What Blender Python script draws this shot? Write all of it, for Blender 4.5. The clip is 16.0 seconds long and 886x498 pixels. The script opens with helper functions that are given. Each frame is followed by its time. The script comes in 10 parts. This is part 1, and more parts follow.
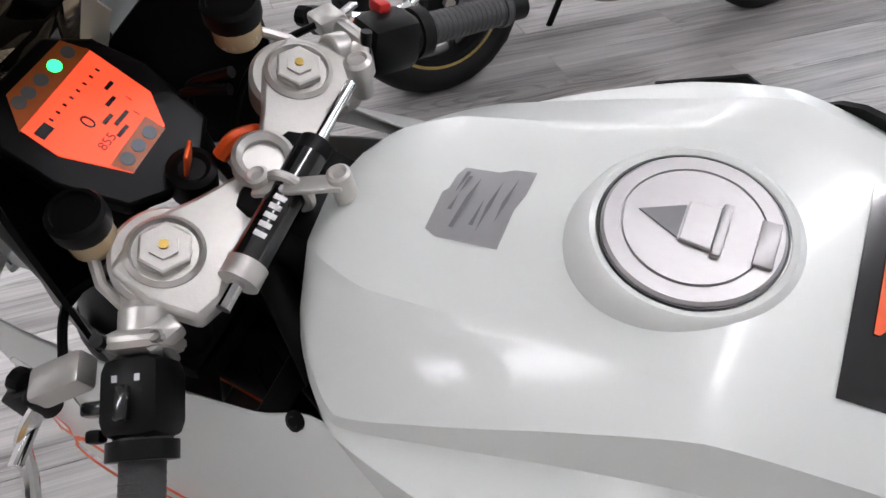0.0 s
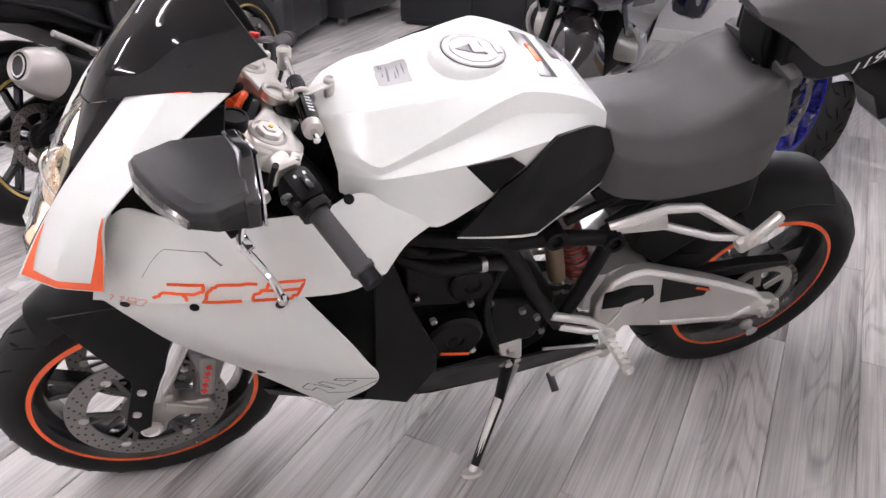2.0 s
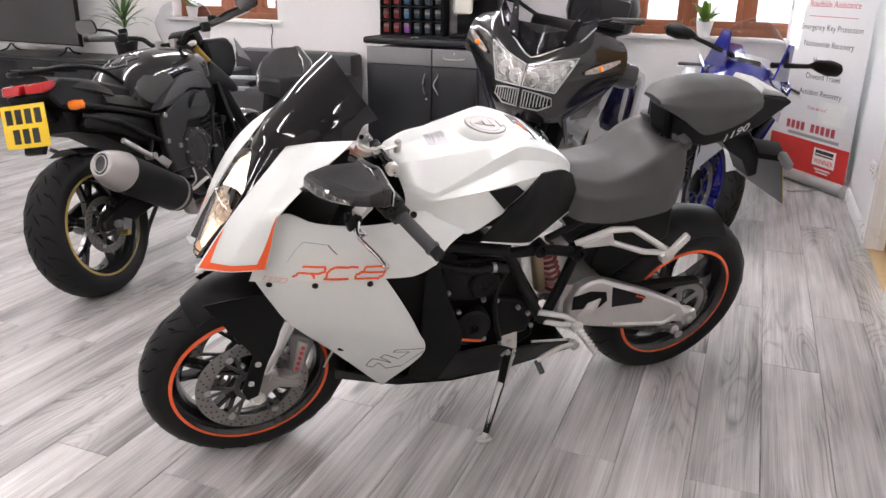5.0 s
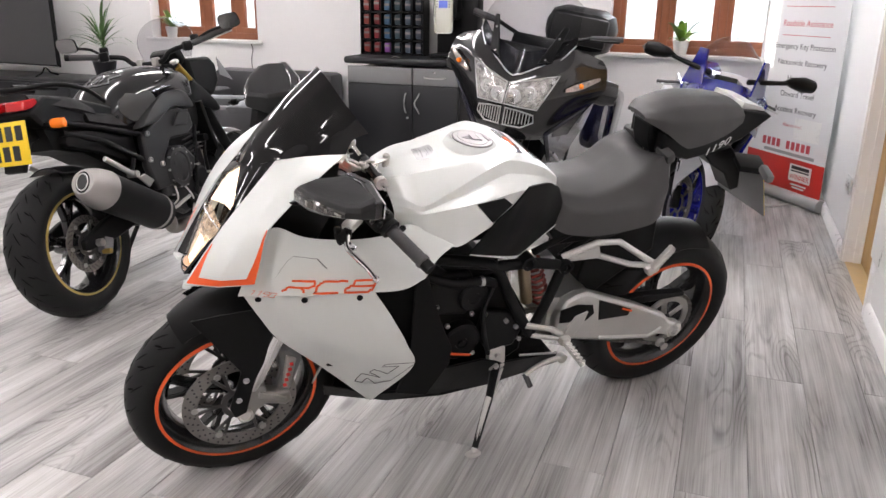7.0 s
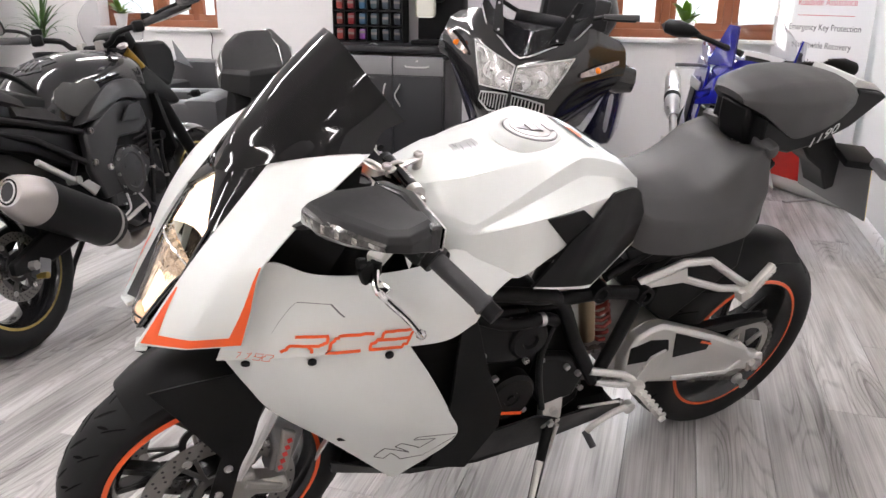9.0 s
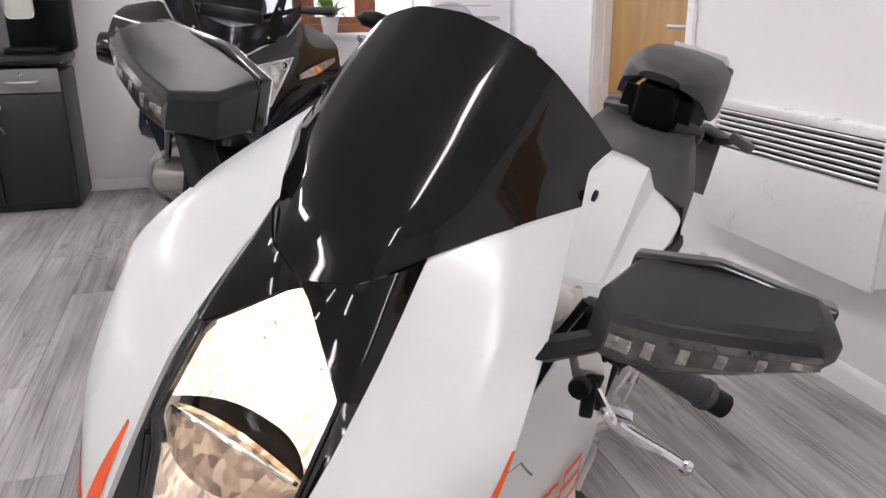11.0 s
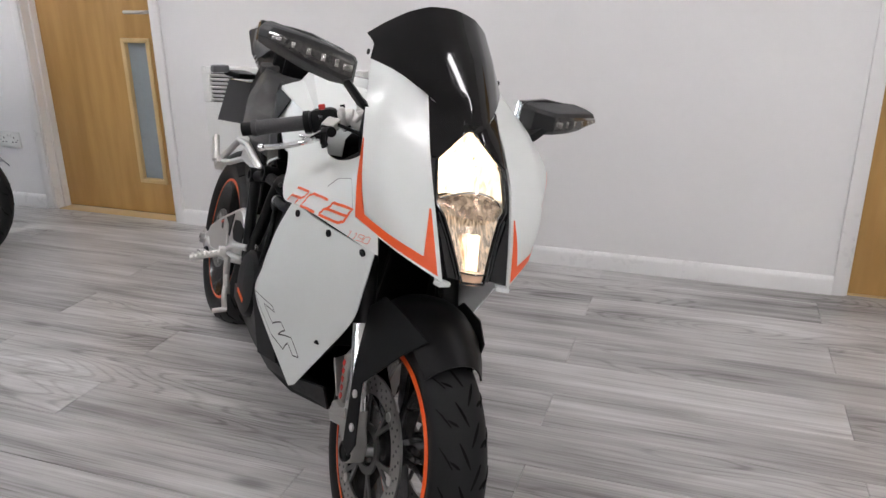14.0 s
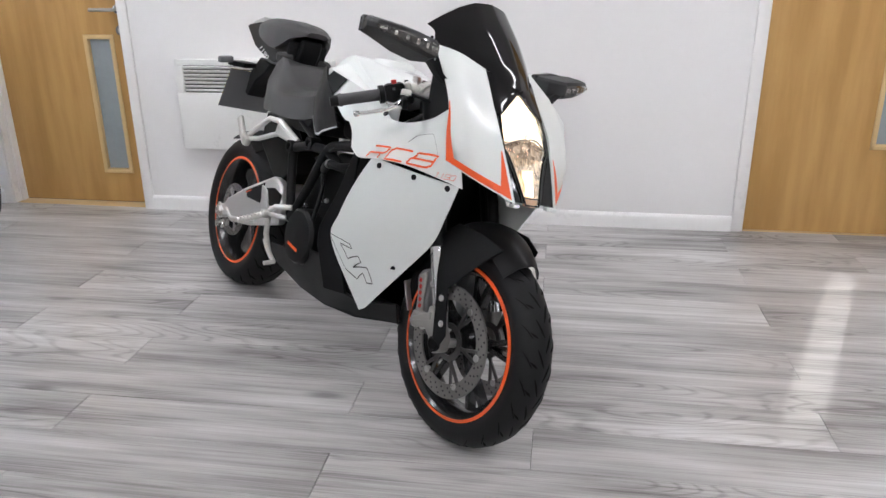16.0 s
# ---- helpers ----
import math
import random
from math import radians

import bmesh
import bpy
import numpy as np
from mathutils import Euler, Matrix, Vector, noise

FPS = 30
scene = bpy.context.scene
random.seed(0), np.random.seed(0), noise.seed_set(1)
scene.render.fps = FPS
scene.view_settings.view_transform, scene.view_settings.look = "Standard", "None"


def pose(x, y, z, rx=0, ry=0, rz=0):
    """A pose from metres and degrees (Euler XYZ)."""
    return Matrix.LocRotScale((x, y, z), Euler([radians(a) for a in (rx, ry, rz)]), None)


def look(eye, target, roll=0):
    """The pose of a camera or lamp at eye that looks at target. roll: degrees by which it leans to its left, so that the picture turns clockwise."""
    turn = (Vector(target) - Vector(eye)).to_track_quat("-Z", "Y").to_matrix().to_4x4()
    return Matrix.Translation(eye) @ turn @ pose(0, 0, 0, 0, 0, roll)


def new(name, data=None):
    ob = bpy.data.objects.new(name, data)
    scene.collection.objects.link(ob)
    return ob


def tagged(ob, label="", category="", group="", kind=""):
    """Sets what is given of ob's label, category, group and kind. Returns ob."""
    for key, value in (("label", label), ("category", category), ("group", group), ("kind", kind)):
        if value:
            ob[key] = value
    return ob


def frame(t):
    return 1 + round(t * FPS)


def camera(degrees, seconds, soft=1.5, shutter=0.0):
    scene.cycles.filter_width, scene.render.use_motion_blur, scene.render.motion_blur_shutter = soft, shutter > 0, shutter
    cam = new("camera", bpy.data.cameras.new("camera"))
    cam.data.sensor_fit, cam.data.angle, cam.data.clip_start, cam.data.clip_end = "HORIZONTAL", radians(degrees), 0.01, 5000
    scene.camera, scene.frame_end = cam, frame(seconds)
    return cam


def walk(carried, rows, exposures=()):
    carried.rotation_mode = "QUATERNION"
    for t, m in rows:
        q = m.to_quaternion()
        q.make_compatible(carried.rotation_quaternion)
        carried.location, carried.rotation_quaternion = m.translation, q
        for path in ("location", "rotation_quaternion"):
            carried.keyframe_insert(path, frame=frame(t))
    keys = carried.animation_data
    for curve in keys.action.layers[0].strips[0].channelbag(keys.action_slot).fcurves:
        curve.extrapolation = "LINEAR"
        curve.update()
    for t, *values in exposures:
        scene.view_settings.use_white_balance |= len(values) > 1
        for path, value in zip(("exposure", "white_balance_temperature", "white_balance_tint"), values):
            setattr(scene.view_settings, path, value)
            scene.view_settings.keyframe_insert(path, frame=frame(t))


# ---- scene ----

# Seconds, eye, target, roll of the camera.
PATH = [
    (0, (0.759, 0.672, 1.3), (1.438, -0.681, -0.007), -2),
    (0.5, (0.809, 0.893, 1.318), (1.051, -0.667, 0.09), -0.6),
    (1, (0.929, 1.149, 1.326), (0.744, -0.489, 0.194), 0.2),
    (1.5, (1.092, 1.347, 1.335), (0.648, -0.297, 0.287), 0.5),
    (2, (1.263, 1.518, 1.343), (0.693, -0.133, 0.368), 0.7),
    (2.5, (1.353, 1.698, 1.345), (0.716, 0.036, 0.433), 0.67),
    (3, (1.435, 1.857, 1.347), (0.76, 0.181, 0.489), 0.8),
    (3.5, (1.584, 1.999, 1.355), (0.879, 0.306, 0.556), 0.81),
    (4, (1.681, 2.109, 1.372), (0.954, 0.4, 0.629), 0.81),
    (6.5, (1.749, 2.153, 1.354), (0.94, 0.429, 0.74), 0.82),
    (7, (1.758, 2.142, 1.352), (0.938, 0.423, 0.74), 0.82),
    (7.5, (1.763, 2.124, 1.346), (0.932, 0.41, 0.733), 0.81),
    (8, (1.764, 2.033, 1.324), (0.922, 0.327, 0.709), 0.81),
    (8.5, (1.717, 1.818, 1.284), (0.857, 0.121, 0.667), 0.77),
    (9, (1.68, 1.567, 1.248), (0.775, -0.105, 0.627), 0.52),
    (9.5, (1.722, 1.279, 1.24), (0.718, -0.332, 0.608), 0.3),
    (9.7, (1.722, 1.163, 1.225), (0.654, -0.402, 0.585), 0.35),
    (11.8, (2.17, 0.43, 1.204), (0.299, 0.121, 0.57), -1.04),
    (12, (2.249, 0.356, 1.223), (0.365, 0.189, 0.574), -0.98),
    (12.5, (2.424, 0.202, 1.255), (0.546, 0.357, 0.584), -0.5),
    (13, (2.565, 0.012, 1.279), (0.734, 0.438, 0.596), -0.37),
    (13.5, (2.667, -0.237, 1.279), (0.904, 0.416, 0.596), -0.51),
    (14, (2.771, -0.465, 1.271), (1.084, 0.367, 0.59), -0.51),
    (14.5, (2.837, -0.705, 1.276), (1.221, 0.253, 0.59), -0.61),
    (15, (2.894, -0.899, 1.28), (1.334, 0.145, 0.589), -0.59),
    (15.5, (2.966, -1.036, 1.283), (1.442, 0.058, 0.589), -0.56),
    (16, (2.981, -1.157, 1.303), (1.476, -0.038, 0.607), -0.49),
]
LAMP, HEADLAMP = 31.0, 9.0
EXPOSURES = [(0, -0.25, 6300, 9), (1.0, 0.42, 6350, 13), (1.5, 0.54, 6350, 15), (2.0, 0.52, 6450, 14), (4.0, 0.45, 6600, 12), (7.0, 0.33, 6650, 10), (9.5, 0.50, 6650, 10), (12, -0.27, 6400, 14), (13.5, -0.25, 6450, 9), (16, 0.05, 6250, 7)]
cam = camera(60.0, 16.0)
walk(cam, [(t, look(eye, target, roll)) for t, eye, target, roll in PATH], EXPOSURES)

# ---- world and light ----
world = bpy.data.worlds.new("world")
scene.world = world
world.use_nodes = True
_bg = world.node_tree.nodes["Background"]
_sky = world.node_tree.nodes.new("ShaderNodeTexSky")
_sky.sky_type, _sky.sun_disc, _sky.sun_elevation, _sky.sun_rotation = "NISHITA", False, radians(15), radians(158)
world.node_tree.links.new(_sky.outputs["Color"], _bg.inputs["Color"])
_bg.inputs["Strength"].default_value = 0.15
_lamp = bpy.data.lights.new("sun", "SUN")
_lamp.energy, _lamp.angle, _lamp.color = 7.0, radians(0.3), (1.0, 0.97, 0.93)
sun = new("sun", _lamp)

# Room frame: u runs along the door wall, v from it into the room, z up.
TURN = 44.6
RU = Vector((math.cos(radians(TURN)), math.sin(radians(TURN)), 0))
RV = Vector((math.sin(radians(TURN)), -math.cos(radians(TURN)), 0))
RO = Vector((-0.028, 1.3935, 0))
U0, U1, V0, V1, HIGH = -4.6, 5.6, 0.0, 8.8, 2.5


# low sun through an unseen slit, added in the back wall to streak the floor
_way = RU * 0.378 - RV * 0.927
sun.matrix_basis = look(-_way * 10 + Vector((0, 0, 10 * math.tan(radians(15)))), (0, 0, 0))


def room(u, v, z=0.0):
    return RO + RU * u + RV * v + Vector((0, 0, z))


def room_pose(u, v, z=0.0, turn=0.0):
    """A pose whose x runs along u and whose y points away from the room (towards the door wall)."""
    return Matrix.Translation(room(u, v, z)) @ Matrix.Rotation(radians(TURN + turn), 4, "Z")


# ---- building helpers ----
def smooth(me, angle=32):
    me.shade_smooth()
    me.set_sharp_from_angle(angle=radians(angle))


def part(name, bm, material, parent=None, label="", angle=32, bevel=0.0, seg=2, m=None, kind=""):
    """Links a bmesh as one mesh object under a thing or a part."""
    if m is not None:
        bmesh.ops.transform(bm, matrix=m, verts=bm.verts)
    bmesh.ops.recalc_face_normals(bm, faces=bm.faces)
    me = bpy.data.meshes.new(name)
    bm.to_mesh(me)
    bm.free()
    smooth(me, angle)
    me.materials.append(material)
    ob = new(name, me)
    ob.parent = parent
    if bevel:
        b = ob.modifiers.new("bevel", "BEVEL")
        b.width, b.segments, b.limit_method, b.angle_limit = bevel, seg, "ANGLE", radians(30)
    return tagged(ob, label=label, kind=kind)


def thing(name, label, category, m=None, group="", kind=""):
    ob = new(name)
    if m is not None:
        ob.matrix_basis = m
    return tagged(ob, label, category, group, kind)


def box(sx, sy, sz, at=(0, 0, 0), turn=(0, 0, 0), bevel=0.0, bm=None):
    """A box of these sizes with its middle at at."""
    bm = bm or bmesh.new()
    had = set(bm.verts)
    made = bmesh.ops.create_cube(bm, size=1.0)["verts"]
    bmesh.ops.transform(bm, matrix=pose(*at, *turn) @ Matrix.Diagonal((sx, sy, sz, 1)), verts=made)
    if bevel:
        edges = [e for e in bm.edges if e.verts[0] not in had]
        bmesh.ops.bevel(bm, geom=edges, offset=bevel, segments=2, profile=0.5, affect="EDGES")
    return bm


def lathe(profile, seg=32, axis="Z", bm=None, closed=False):
    """Turns (radius, height) pairs round an axis."""
    bm = bm or bmesh.new()
    rings = []
    for r, h in profile:
        ring = []
        for i in range(seg):
            a = 2 * math.pi * i / seg
            p = (r * math.cos(a), r * math.sin(a), h)
            p = p if axis == "Z" else (p[0], p[2], p[1]) if axis == "Y" else (p[2], p[0], p[1])
            ring.append(bm.verts.new(p))
        rings.append(ring)
    pairs = list(zip(rings, rings[1:])) + ([(rings[-1], rings[0])] if closed else [])
    for a, b in pairs:
        for i in range(seg):
            bm.faces.new((a[i], a[(i + 1) % seg], b[(i + 1) % seg], b[i]))
    if not closed:
        for ring, (r, h) in ((rings[0], profile[0]), (rings[-1], profile[-1])):
            if r > 1e-4:
                bm.faces.new(ring)
    return bm


def rod(a, b, r, r2=None, seg=12, bm=None, cap=True):
    """A straight round bar from a to b."""
    return tube([a, b], [r, r if r2 is None else r2], seg, bm)


def catmull(pts, n):
    """A smooth line through the points, n steps between two."""
    pts = [Vector(p) for p in pts]
    out = []
    for i in range(len(pts) - 1):
        p0, p1, p2, p3 = pts[max(i - 1, 0)], pts[i], pts[i + 1], pts[min(i + 2, len(pts) - 1)]
        for k in range(n):
            t = k / n
            out.append(0.5 * (2 * p1 + (p2 - p0) * t + (2 * p0 - 5 * p1 + 4 * p2 - p3) * t * t + (3 * p1 - p0 - 3 * p2 + p3) * t ** 3))
    return out + [pts[-1]]


def tube(pts, r, seg=10, bm=None, closed=False):
    """A round bar along the points; r is one radius or one for each point."""
    bm = bm or bmesh.new()
    pts = [Vector(p) for p in pts]
    rs = list(r) if isinstance(r, (list, tuple)) else [r] * len(pts)
    n = len(pts)
    side = None
    rings = []
    for i, p in enumerate(pts):
        a = pts[i - 1] if i or closed else pts[0]
        b = pts[(i + 1) % n] if i < n - 1 or closed else pts[-1]
        d = (b - a).normalized()
        if side is None:
            side = d.cross((0, 0, 1)) if abs(d.z) < 0.9 else d.cross((0, 1, 0))
        side = (side - d * side.dot(d)).normalized()
        up = d.cross(side)
        rings.append([bm.verts.new(p + rs[i] * (side * math.cos(2 * math.pi * k / seg) + up * math.sin(2 * math.pi * k / seg))) for k in range(seg)])
    for a, b in list(zip(rings, rings[1:])) + ([(rings[-1], rings[0])] if closed else []):
        for k in range(seg):
            bm.faces.new((a[k], a[(k + 1) % seg], b[(k + 1) % seg], b[k]))
    if not closed:
        bm.faces.new(rings[0])
        bm.faces.new(rings[-1])
    return bm


def prism(poly, y0, y1, bm=None):
    """An (x, z) outline drawn out from y0 to y1."""
    bm = bm or bmesh.new()
    a = [bm.verts.new((x, y0, z)) for x, z in poly]
    b = [bm.verts.new((x, y1, z)) for x, z in poly]
    bm.faces.new(a)
    bm.faces.new(b[::-1])
    for i in range(len(poly)):
        j = (i + 1) % len(poly)
        bm.faces.new((a[i], a[j], b[j], b[i]))
    return bm


def flat(poly, z0, z1, bm=None):
    """An (x, y) outline drawn out from z0 to z1."""
    bm = prism(poly, z0, z1, bm)
    return bm


def slab(pts, thick, bm=None):
    """A plate on a loop of 3D points, thick along its normal, inwards."""
    bm = bm or bmesh.new()
    pts = [Vector(p) for p in pts]
    n = Vector((0, 0, 0))
    for i in range(len(pts)):
        n += (pts[i] - pts[0]).cross(pts[(i + 1) % len(pts)] - pts[0])
    n.normalize()
    a = [bm.verts.new(p) for p in pts]
    b = [bm.verts.new(p - n * thick) for p in pts]
    bm.faces.new(a)
    bm.faces.new(b[::-1])
    for i in range(len(pts)):
        j = (i + 1) % len(pts)
        bm.faces.new((a[i], b[i], b[j], a[j]))
    return bm


class Patch:
    """A smooth surface through a grid of points: rows along v, points of a row along u."""

    def __init__(self, rows, soft=1.0):
        """soft: 1 for a smooth curve through the points of a row, 0 for straight facets between them."""
        self.rows, self.soft = [[Vector(p) for p in row] for row in rows], soft

    @staticmethod
    def _line(pts, t, soft=1.0):
        n = len(pts) - 1
        s = min(max(t, 0.0), 1.0) * n
        i = min(int(s), n - 1)
        t = s - i
        p1, p2 = pts[i], pts[i + 1]
        p0 = pts[i - 1] if i else 2 * p1 - p2
        p3 = pts[i + 2] if i + 2 <= n else 2 * p2 - p1
        curve = 0.5 * (2 * p1 + (p2 - p0) * t + (2 * p0 - 5 * p1 + 4 * p2 - p3) * t * t + (3 * p1 - p0 - 3 * p2 + p3) * t ** 3)
        return curve * soft + (p1 + (p2 - p1) * t) * (1 - soft)

    def at(self, u, v):
        return self._line([self._line(row, u, self.soft) for row in self.rows], v, max(self.soft, 0.6))

    def normal(self, u, v, e=0.01):
        a = self.at(min(u + e, 1), v) - self.at(max(u - e, 0), v)
        b = self.at(u, min(v + e, 1)) - self.at(u, max(v - e, 0))
        return a.cross(b).normalized()

    def mesh(self, nu, nv, thick=0.0, bm=None, out=0.0, u=(0, 1), v=(0, 1)):
        """Its mesh; thick: drawn out against the normal (negative: along it); out: lifted along the normal."""
        bm = bm or bmesh.new()
        us = [u[0] + (u[1] - u[0]) * i / nu for i in range(nu + 1)]
        vs = [v[0] + (v[1] - v[0]) * j / nv for j in range(nv + 1)]
        top = [[bm.verts.new(self.at(a, b) + (self.normal(a, b) * out if out else Vector())) for a in us] for b in vs]
        for j in range(nv):
            for i in range(nu):
                bm.faces.new((top[j][i], top[j][i + 1], top[j + 1][i + 1], top[j + 1][i]))
        if thick:
            low = [[bm.verts.new(self.at(a, b) + self.normal(a, b) * (out - thick)) for a in us] for b in vs]
            for j in range(nv):
                for i in range(nu):
                    bm.faces.new((low[j][i], low[j + 1][i], low[j + 1][i + 1], low[j][i + 1]))
            rim = [(0, i) for i in range(nu)] + [(j, nu) for j in range(nv)] + [(nv, nu - i) for i in range(nu)] + [(nv - j, 0) for j in range(nv)]
            for k in range(len(rim)):
                (a, b), (c, d) = rim[k], rim[(k + 1) % len(rim)]
                bm.faces.new((top[a][b], low[a][b], low[c][d], top[c][d]))
        return bm

    def strip(self, line, out=0.002, bm=None):
        """A thin raised band: pairs of (u, v) points, left and right along the band."""
        bm = bm or bmesh.new()
        rows = []
        steps = []
        for (a, b), (c, d) in zip(line, line[1:]):
            for k in range(6):
                t = k / 6
                steps.append(((a[0] + (c[0] - a[0]) * t, a[1] + (c[1] - a[1]) * t), (b[0] + (d[0] - b[0]) * t, b[1] + (d[1] - b[1]) * t)))
        steps.append(line[-1])
        for a, b in steps:
            pts = []
            for k in range(4):
                t = k / 3
                q = (a[0] + (b[0] - a[0]) * t, a[1] + (b[1] - a[1]) * t)
                pts.append(bm.verts.new(self.at(*q) + self.normal(*q) * out))
            rows.append(pts)
        for a, b in zip(rows, rows[1:]):
            for k in range(3):
                bm.faces.new((a[k], a[k + 1], b[k + 1], b[k]))
        return bm

    def find(self, p, n=24):
        """The (u, v) nearest to a place."""
        p = Vector(p)
        best, lo, hi = None, [0.0, 0.0], [1.0, 1.0]
        for _ in range(4):
            for i in range(n + 1):
                for j in range(n + 1):
                    q = (lo[0] + (hi[0] - lo[0]) * i / n, lo[1] + (hi[1] - lo[1]) * j / n)
                    d = (self.at(*q) - p).length_squared
                    if best is None or d < best[0]:
                        best = (d, q)
            w = [(hi[k] - lo[k]) / n * 2 for k in (0, 1)]
            lo, hi = [max(best[1][k] - w[k], 0) for k in (0, 1)], [min(best[1][k] + w[k], 1) for k in (0, 1)]
            n = 8
        return best[1]


def mirrored(rows):
    return [[(x, -y, z) for x, y, z in row] for row in rows]


def join_mesh(bm, other, m=None):
    """Adds a bmesh to another."""
    if m is not None:
        bmesh.ops.transform(other, matrix=m, verts=other.verts)
    me = bpy.data.meshes.new("tmp")
    other.to_mesh(me)
    other.free()
    bm.from_mesh(me)
    bpy.data.meshes.remove(me)
    return bm


def flip_y(bm):
    bmesh.ops.transform(bm, matrix=Matrix.Diagonal((1, -1, 1, 1)), verts=bm.verts)
    return bm


def words(name, text, size, material, parent, m, label="", depth=0.0004, shear=0.0, wide=1.0, align="CENTER", bold=0.0):
    """Lettering in the built-in font, as a mesh; x along the line, y up."""
    cu = bpy.data.curves.new(name, "FONT")
    cu.body, cu.size, cu.extrude, cu.align_x, cu.align_y, cu.shear, cu.offset = text, size, depth, align, "CENTER", shear, bold
    tmp = bpy.data.objects.new("tmp", cu)
    scene.collection.objects.link(tmp)
    me = bpy.data.meshes.new_from_object(tmp.evaluated_get(bpy.context.evaluated_depsgraph_get()))
    bpy.data.objects.remove(tmp)
    bpy.data.curves.remove(cu)
    me.transform(m @ Matrix.Diagonal((wide, 1, 1, 1)))
    me.name = name
    me.materials.clear()
    me.materials.append(material)
    ob = new(name, me)
    ob.parent = parent
    return tagged(ob, label=label)


# ---- materials ----
def material(name, colour, rough=0.5, metal=0.0, vary=0.06, scale=8.0, bump=0.0, bump_scale=200.0, coat=0.0, rough_vary=0.08, island=0.0, spec=0.5, stretch=(1, 1, 1)):
    """A surface with its colour and gloss varied at two scales, and a fine relief."""
    mat = bpy.data.materials.new(name)
    mat.use_nodes = True
    nt = mat.node_tree
    link, node = nt.links.new, nt.nodes.new
    bsdf = nt.nodes["Principled BSDF"]
    co = node("ShaderNodeTexCoord")
    mp = node("ShaderNodeMapping")
    mp.inputs["Scale"].default_value = stretch
    link(co.outputs["Object"], mp.inputs["Vector"])
    big, small = node("ShaderNodeTexNoise"), node("ShaderNodeTexNoise")
    for n, s, d in ((big, scale, 4), (small, scale * 14, 3)):
        n.inputs["Scale"].default_value, n.inputs["Detail"].default_value = s, d
        link(mp.outputs["Vector"], n.inputs["Vector"])
    mix = node("ShaderNodeMath")
    mix.operation = "MULTIPLY_ADD"
    link(small.outputs["Fac"], mix.inputs[0])
    mix.inputs[1].default_value = 0.4
    link(big.outputs["Fac"], mix.inputs[2])
    ramp = node("ShaderNodeMapRange")
    link(mix.outputs[0], ramp.inputs["Value"])
    ramp.inputs["From Min"].default_value, ramp.inputs["From Max"].default_value = 0.35, 1.05
    ramp.inputs["To Min"].default_value, ramp.inputs["To Max"].default_value = 1 - vary, 1 + vary
    tint = node("ShaderNodeVectorMath")
    tint.operation = "SCALE"
    tint.inputs[0].default_value = colour[:3]
    link(ramp.outputs["Result"], tint.inputs["Scale"])
    out = tint.outputs["Vector"]
    if island:
        info = node("ShaderNodeObjectInfo")
        r2 = node("ShaderNodeMapRange")
        link(info.outputs["Random"], r2.inputs["Value"])
        r2.inputs["To Min"].default_value, r2.inputs["To Max"].default_value = 1 - island, 1 + island
        t2 = node("ShaderNodeVectorMath")
        t2.operation = "SCALE"
        link(out, t2.inputs[0])
        link(r2.outputs["Result"], t2.inputs["Scale"])
        out = t2.outputs["Vector"]
    link(out, bsdf.inputs["Base Color"])
    rr = node("ShaderNodeMapRange")
    link(mix.outputs[0], rr.inputs["Value"])
    rr.inputs["From Min"].default_value, rr.inputs["From Max"].default_value = 0.35, 1.05
    rr.inputs["To Min"].default_value, rr.inputs["To Max"].default_value = max(rough - rough_vary, 0.01), min(rough + rough_vary, 1)
    link(rr.outputs["Result"], bsdf.inputs["Roughness"])
    bsdf.inputs["Metallic"].default_value = metal
    bsdf.inputs["Specular IOR Level"].default_value = spec
    bsdf.inputs["Coat Weight"].default_value = coat
    bsdf.inputs["Coat Roughness"].default_value = 0.05
    if bump:
        fine = node("ShaderNodeTexNoise")
        fine.inputs["Scale"].default_value, fine.inputs["Detail"].default_value = bump_scale, 3
        link(mp.outputs["Vector"], fine.inputs["Vector"])
        b = node("ShaderNodeBump")
        b.inputs["Strength"].default_value, b.inputs["Distance"].default_value = bump, 0.002
        link(fine.outputs["Fac"], b.inputs["Height"])
        link(b.outputs["Normal"], bsdf.inputs["Normal"])
    return mat


def glass(name, colour=(1, 1, 1), rough=0.0, ior=1.45, alpha=1.0):
    mat = material(name, colour, rough, rough_vary=0.0, vary=0.0)
    b = mat.node_tree.nodes["Principled BSDF"]
    for l in list(b.inputs["Roughness"].links):
        mat.node_tree.links.remove(l)
    b.inputs["Roughness"].default_value = rough
    b.inputs["Transmission Weight"].default_value = alpha
    b.inputs["IOR"].default_value = ior
    return mat


def glow(name, colour, strength):
    mat = bpy.data.materials.new(name)
    mat.use_nodes = True
    b = mat.node_tree.nodes["Principled BSDF"]
    b.inputs["Base Color"].default_value = (*colour, 1)
    b.inputs["Emission Color"].default_value = (*colour, 1)
    b.inputs["Emission Strength"].default_value = strength
    return mat


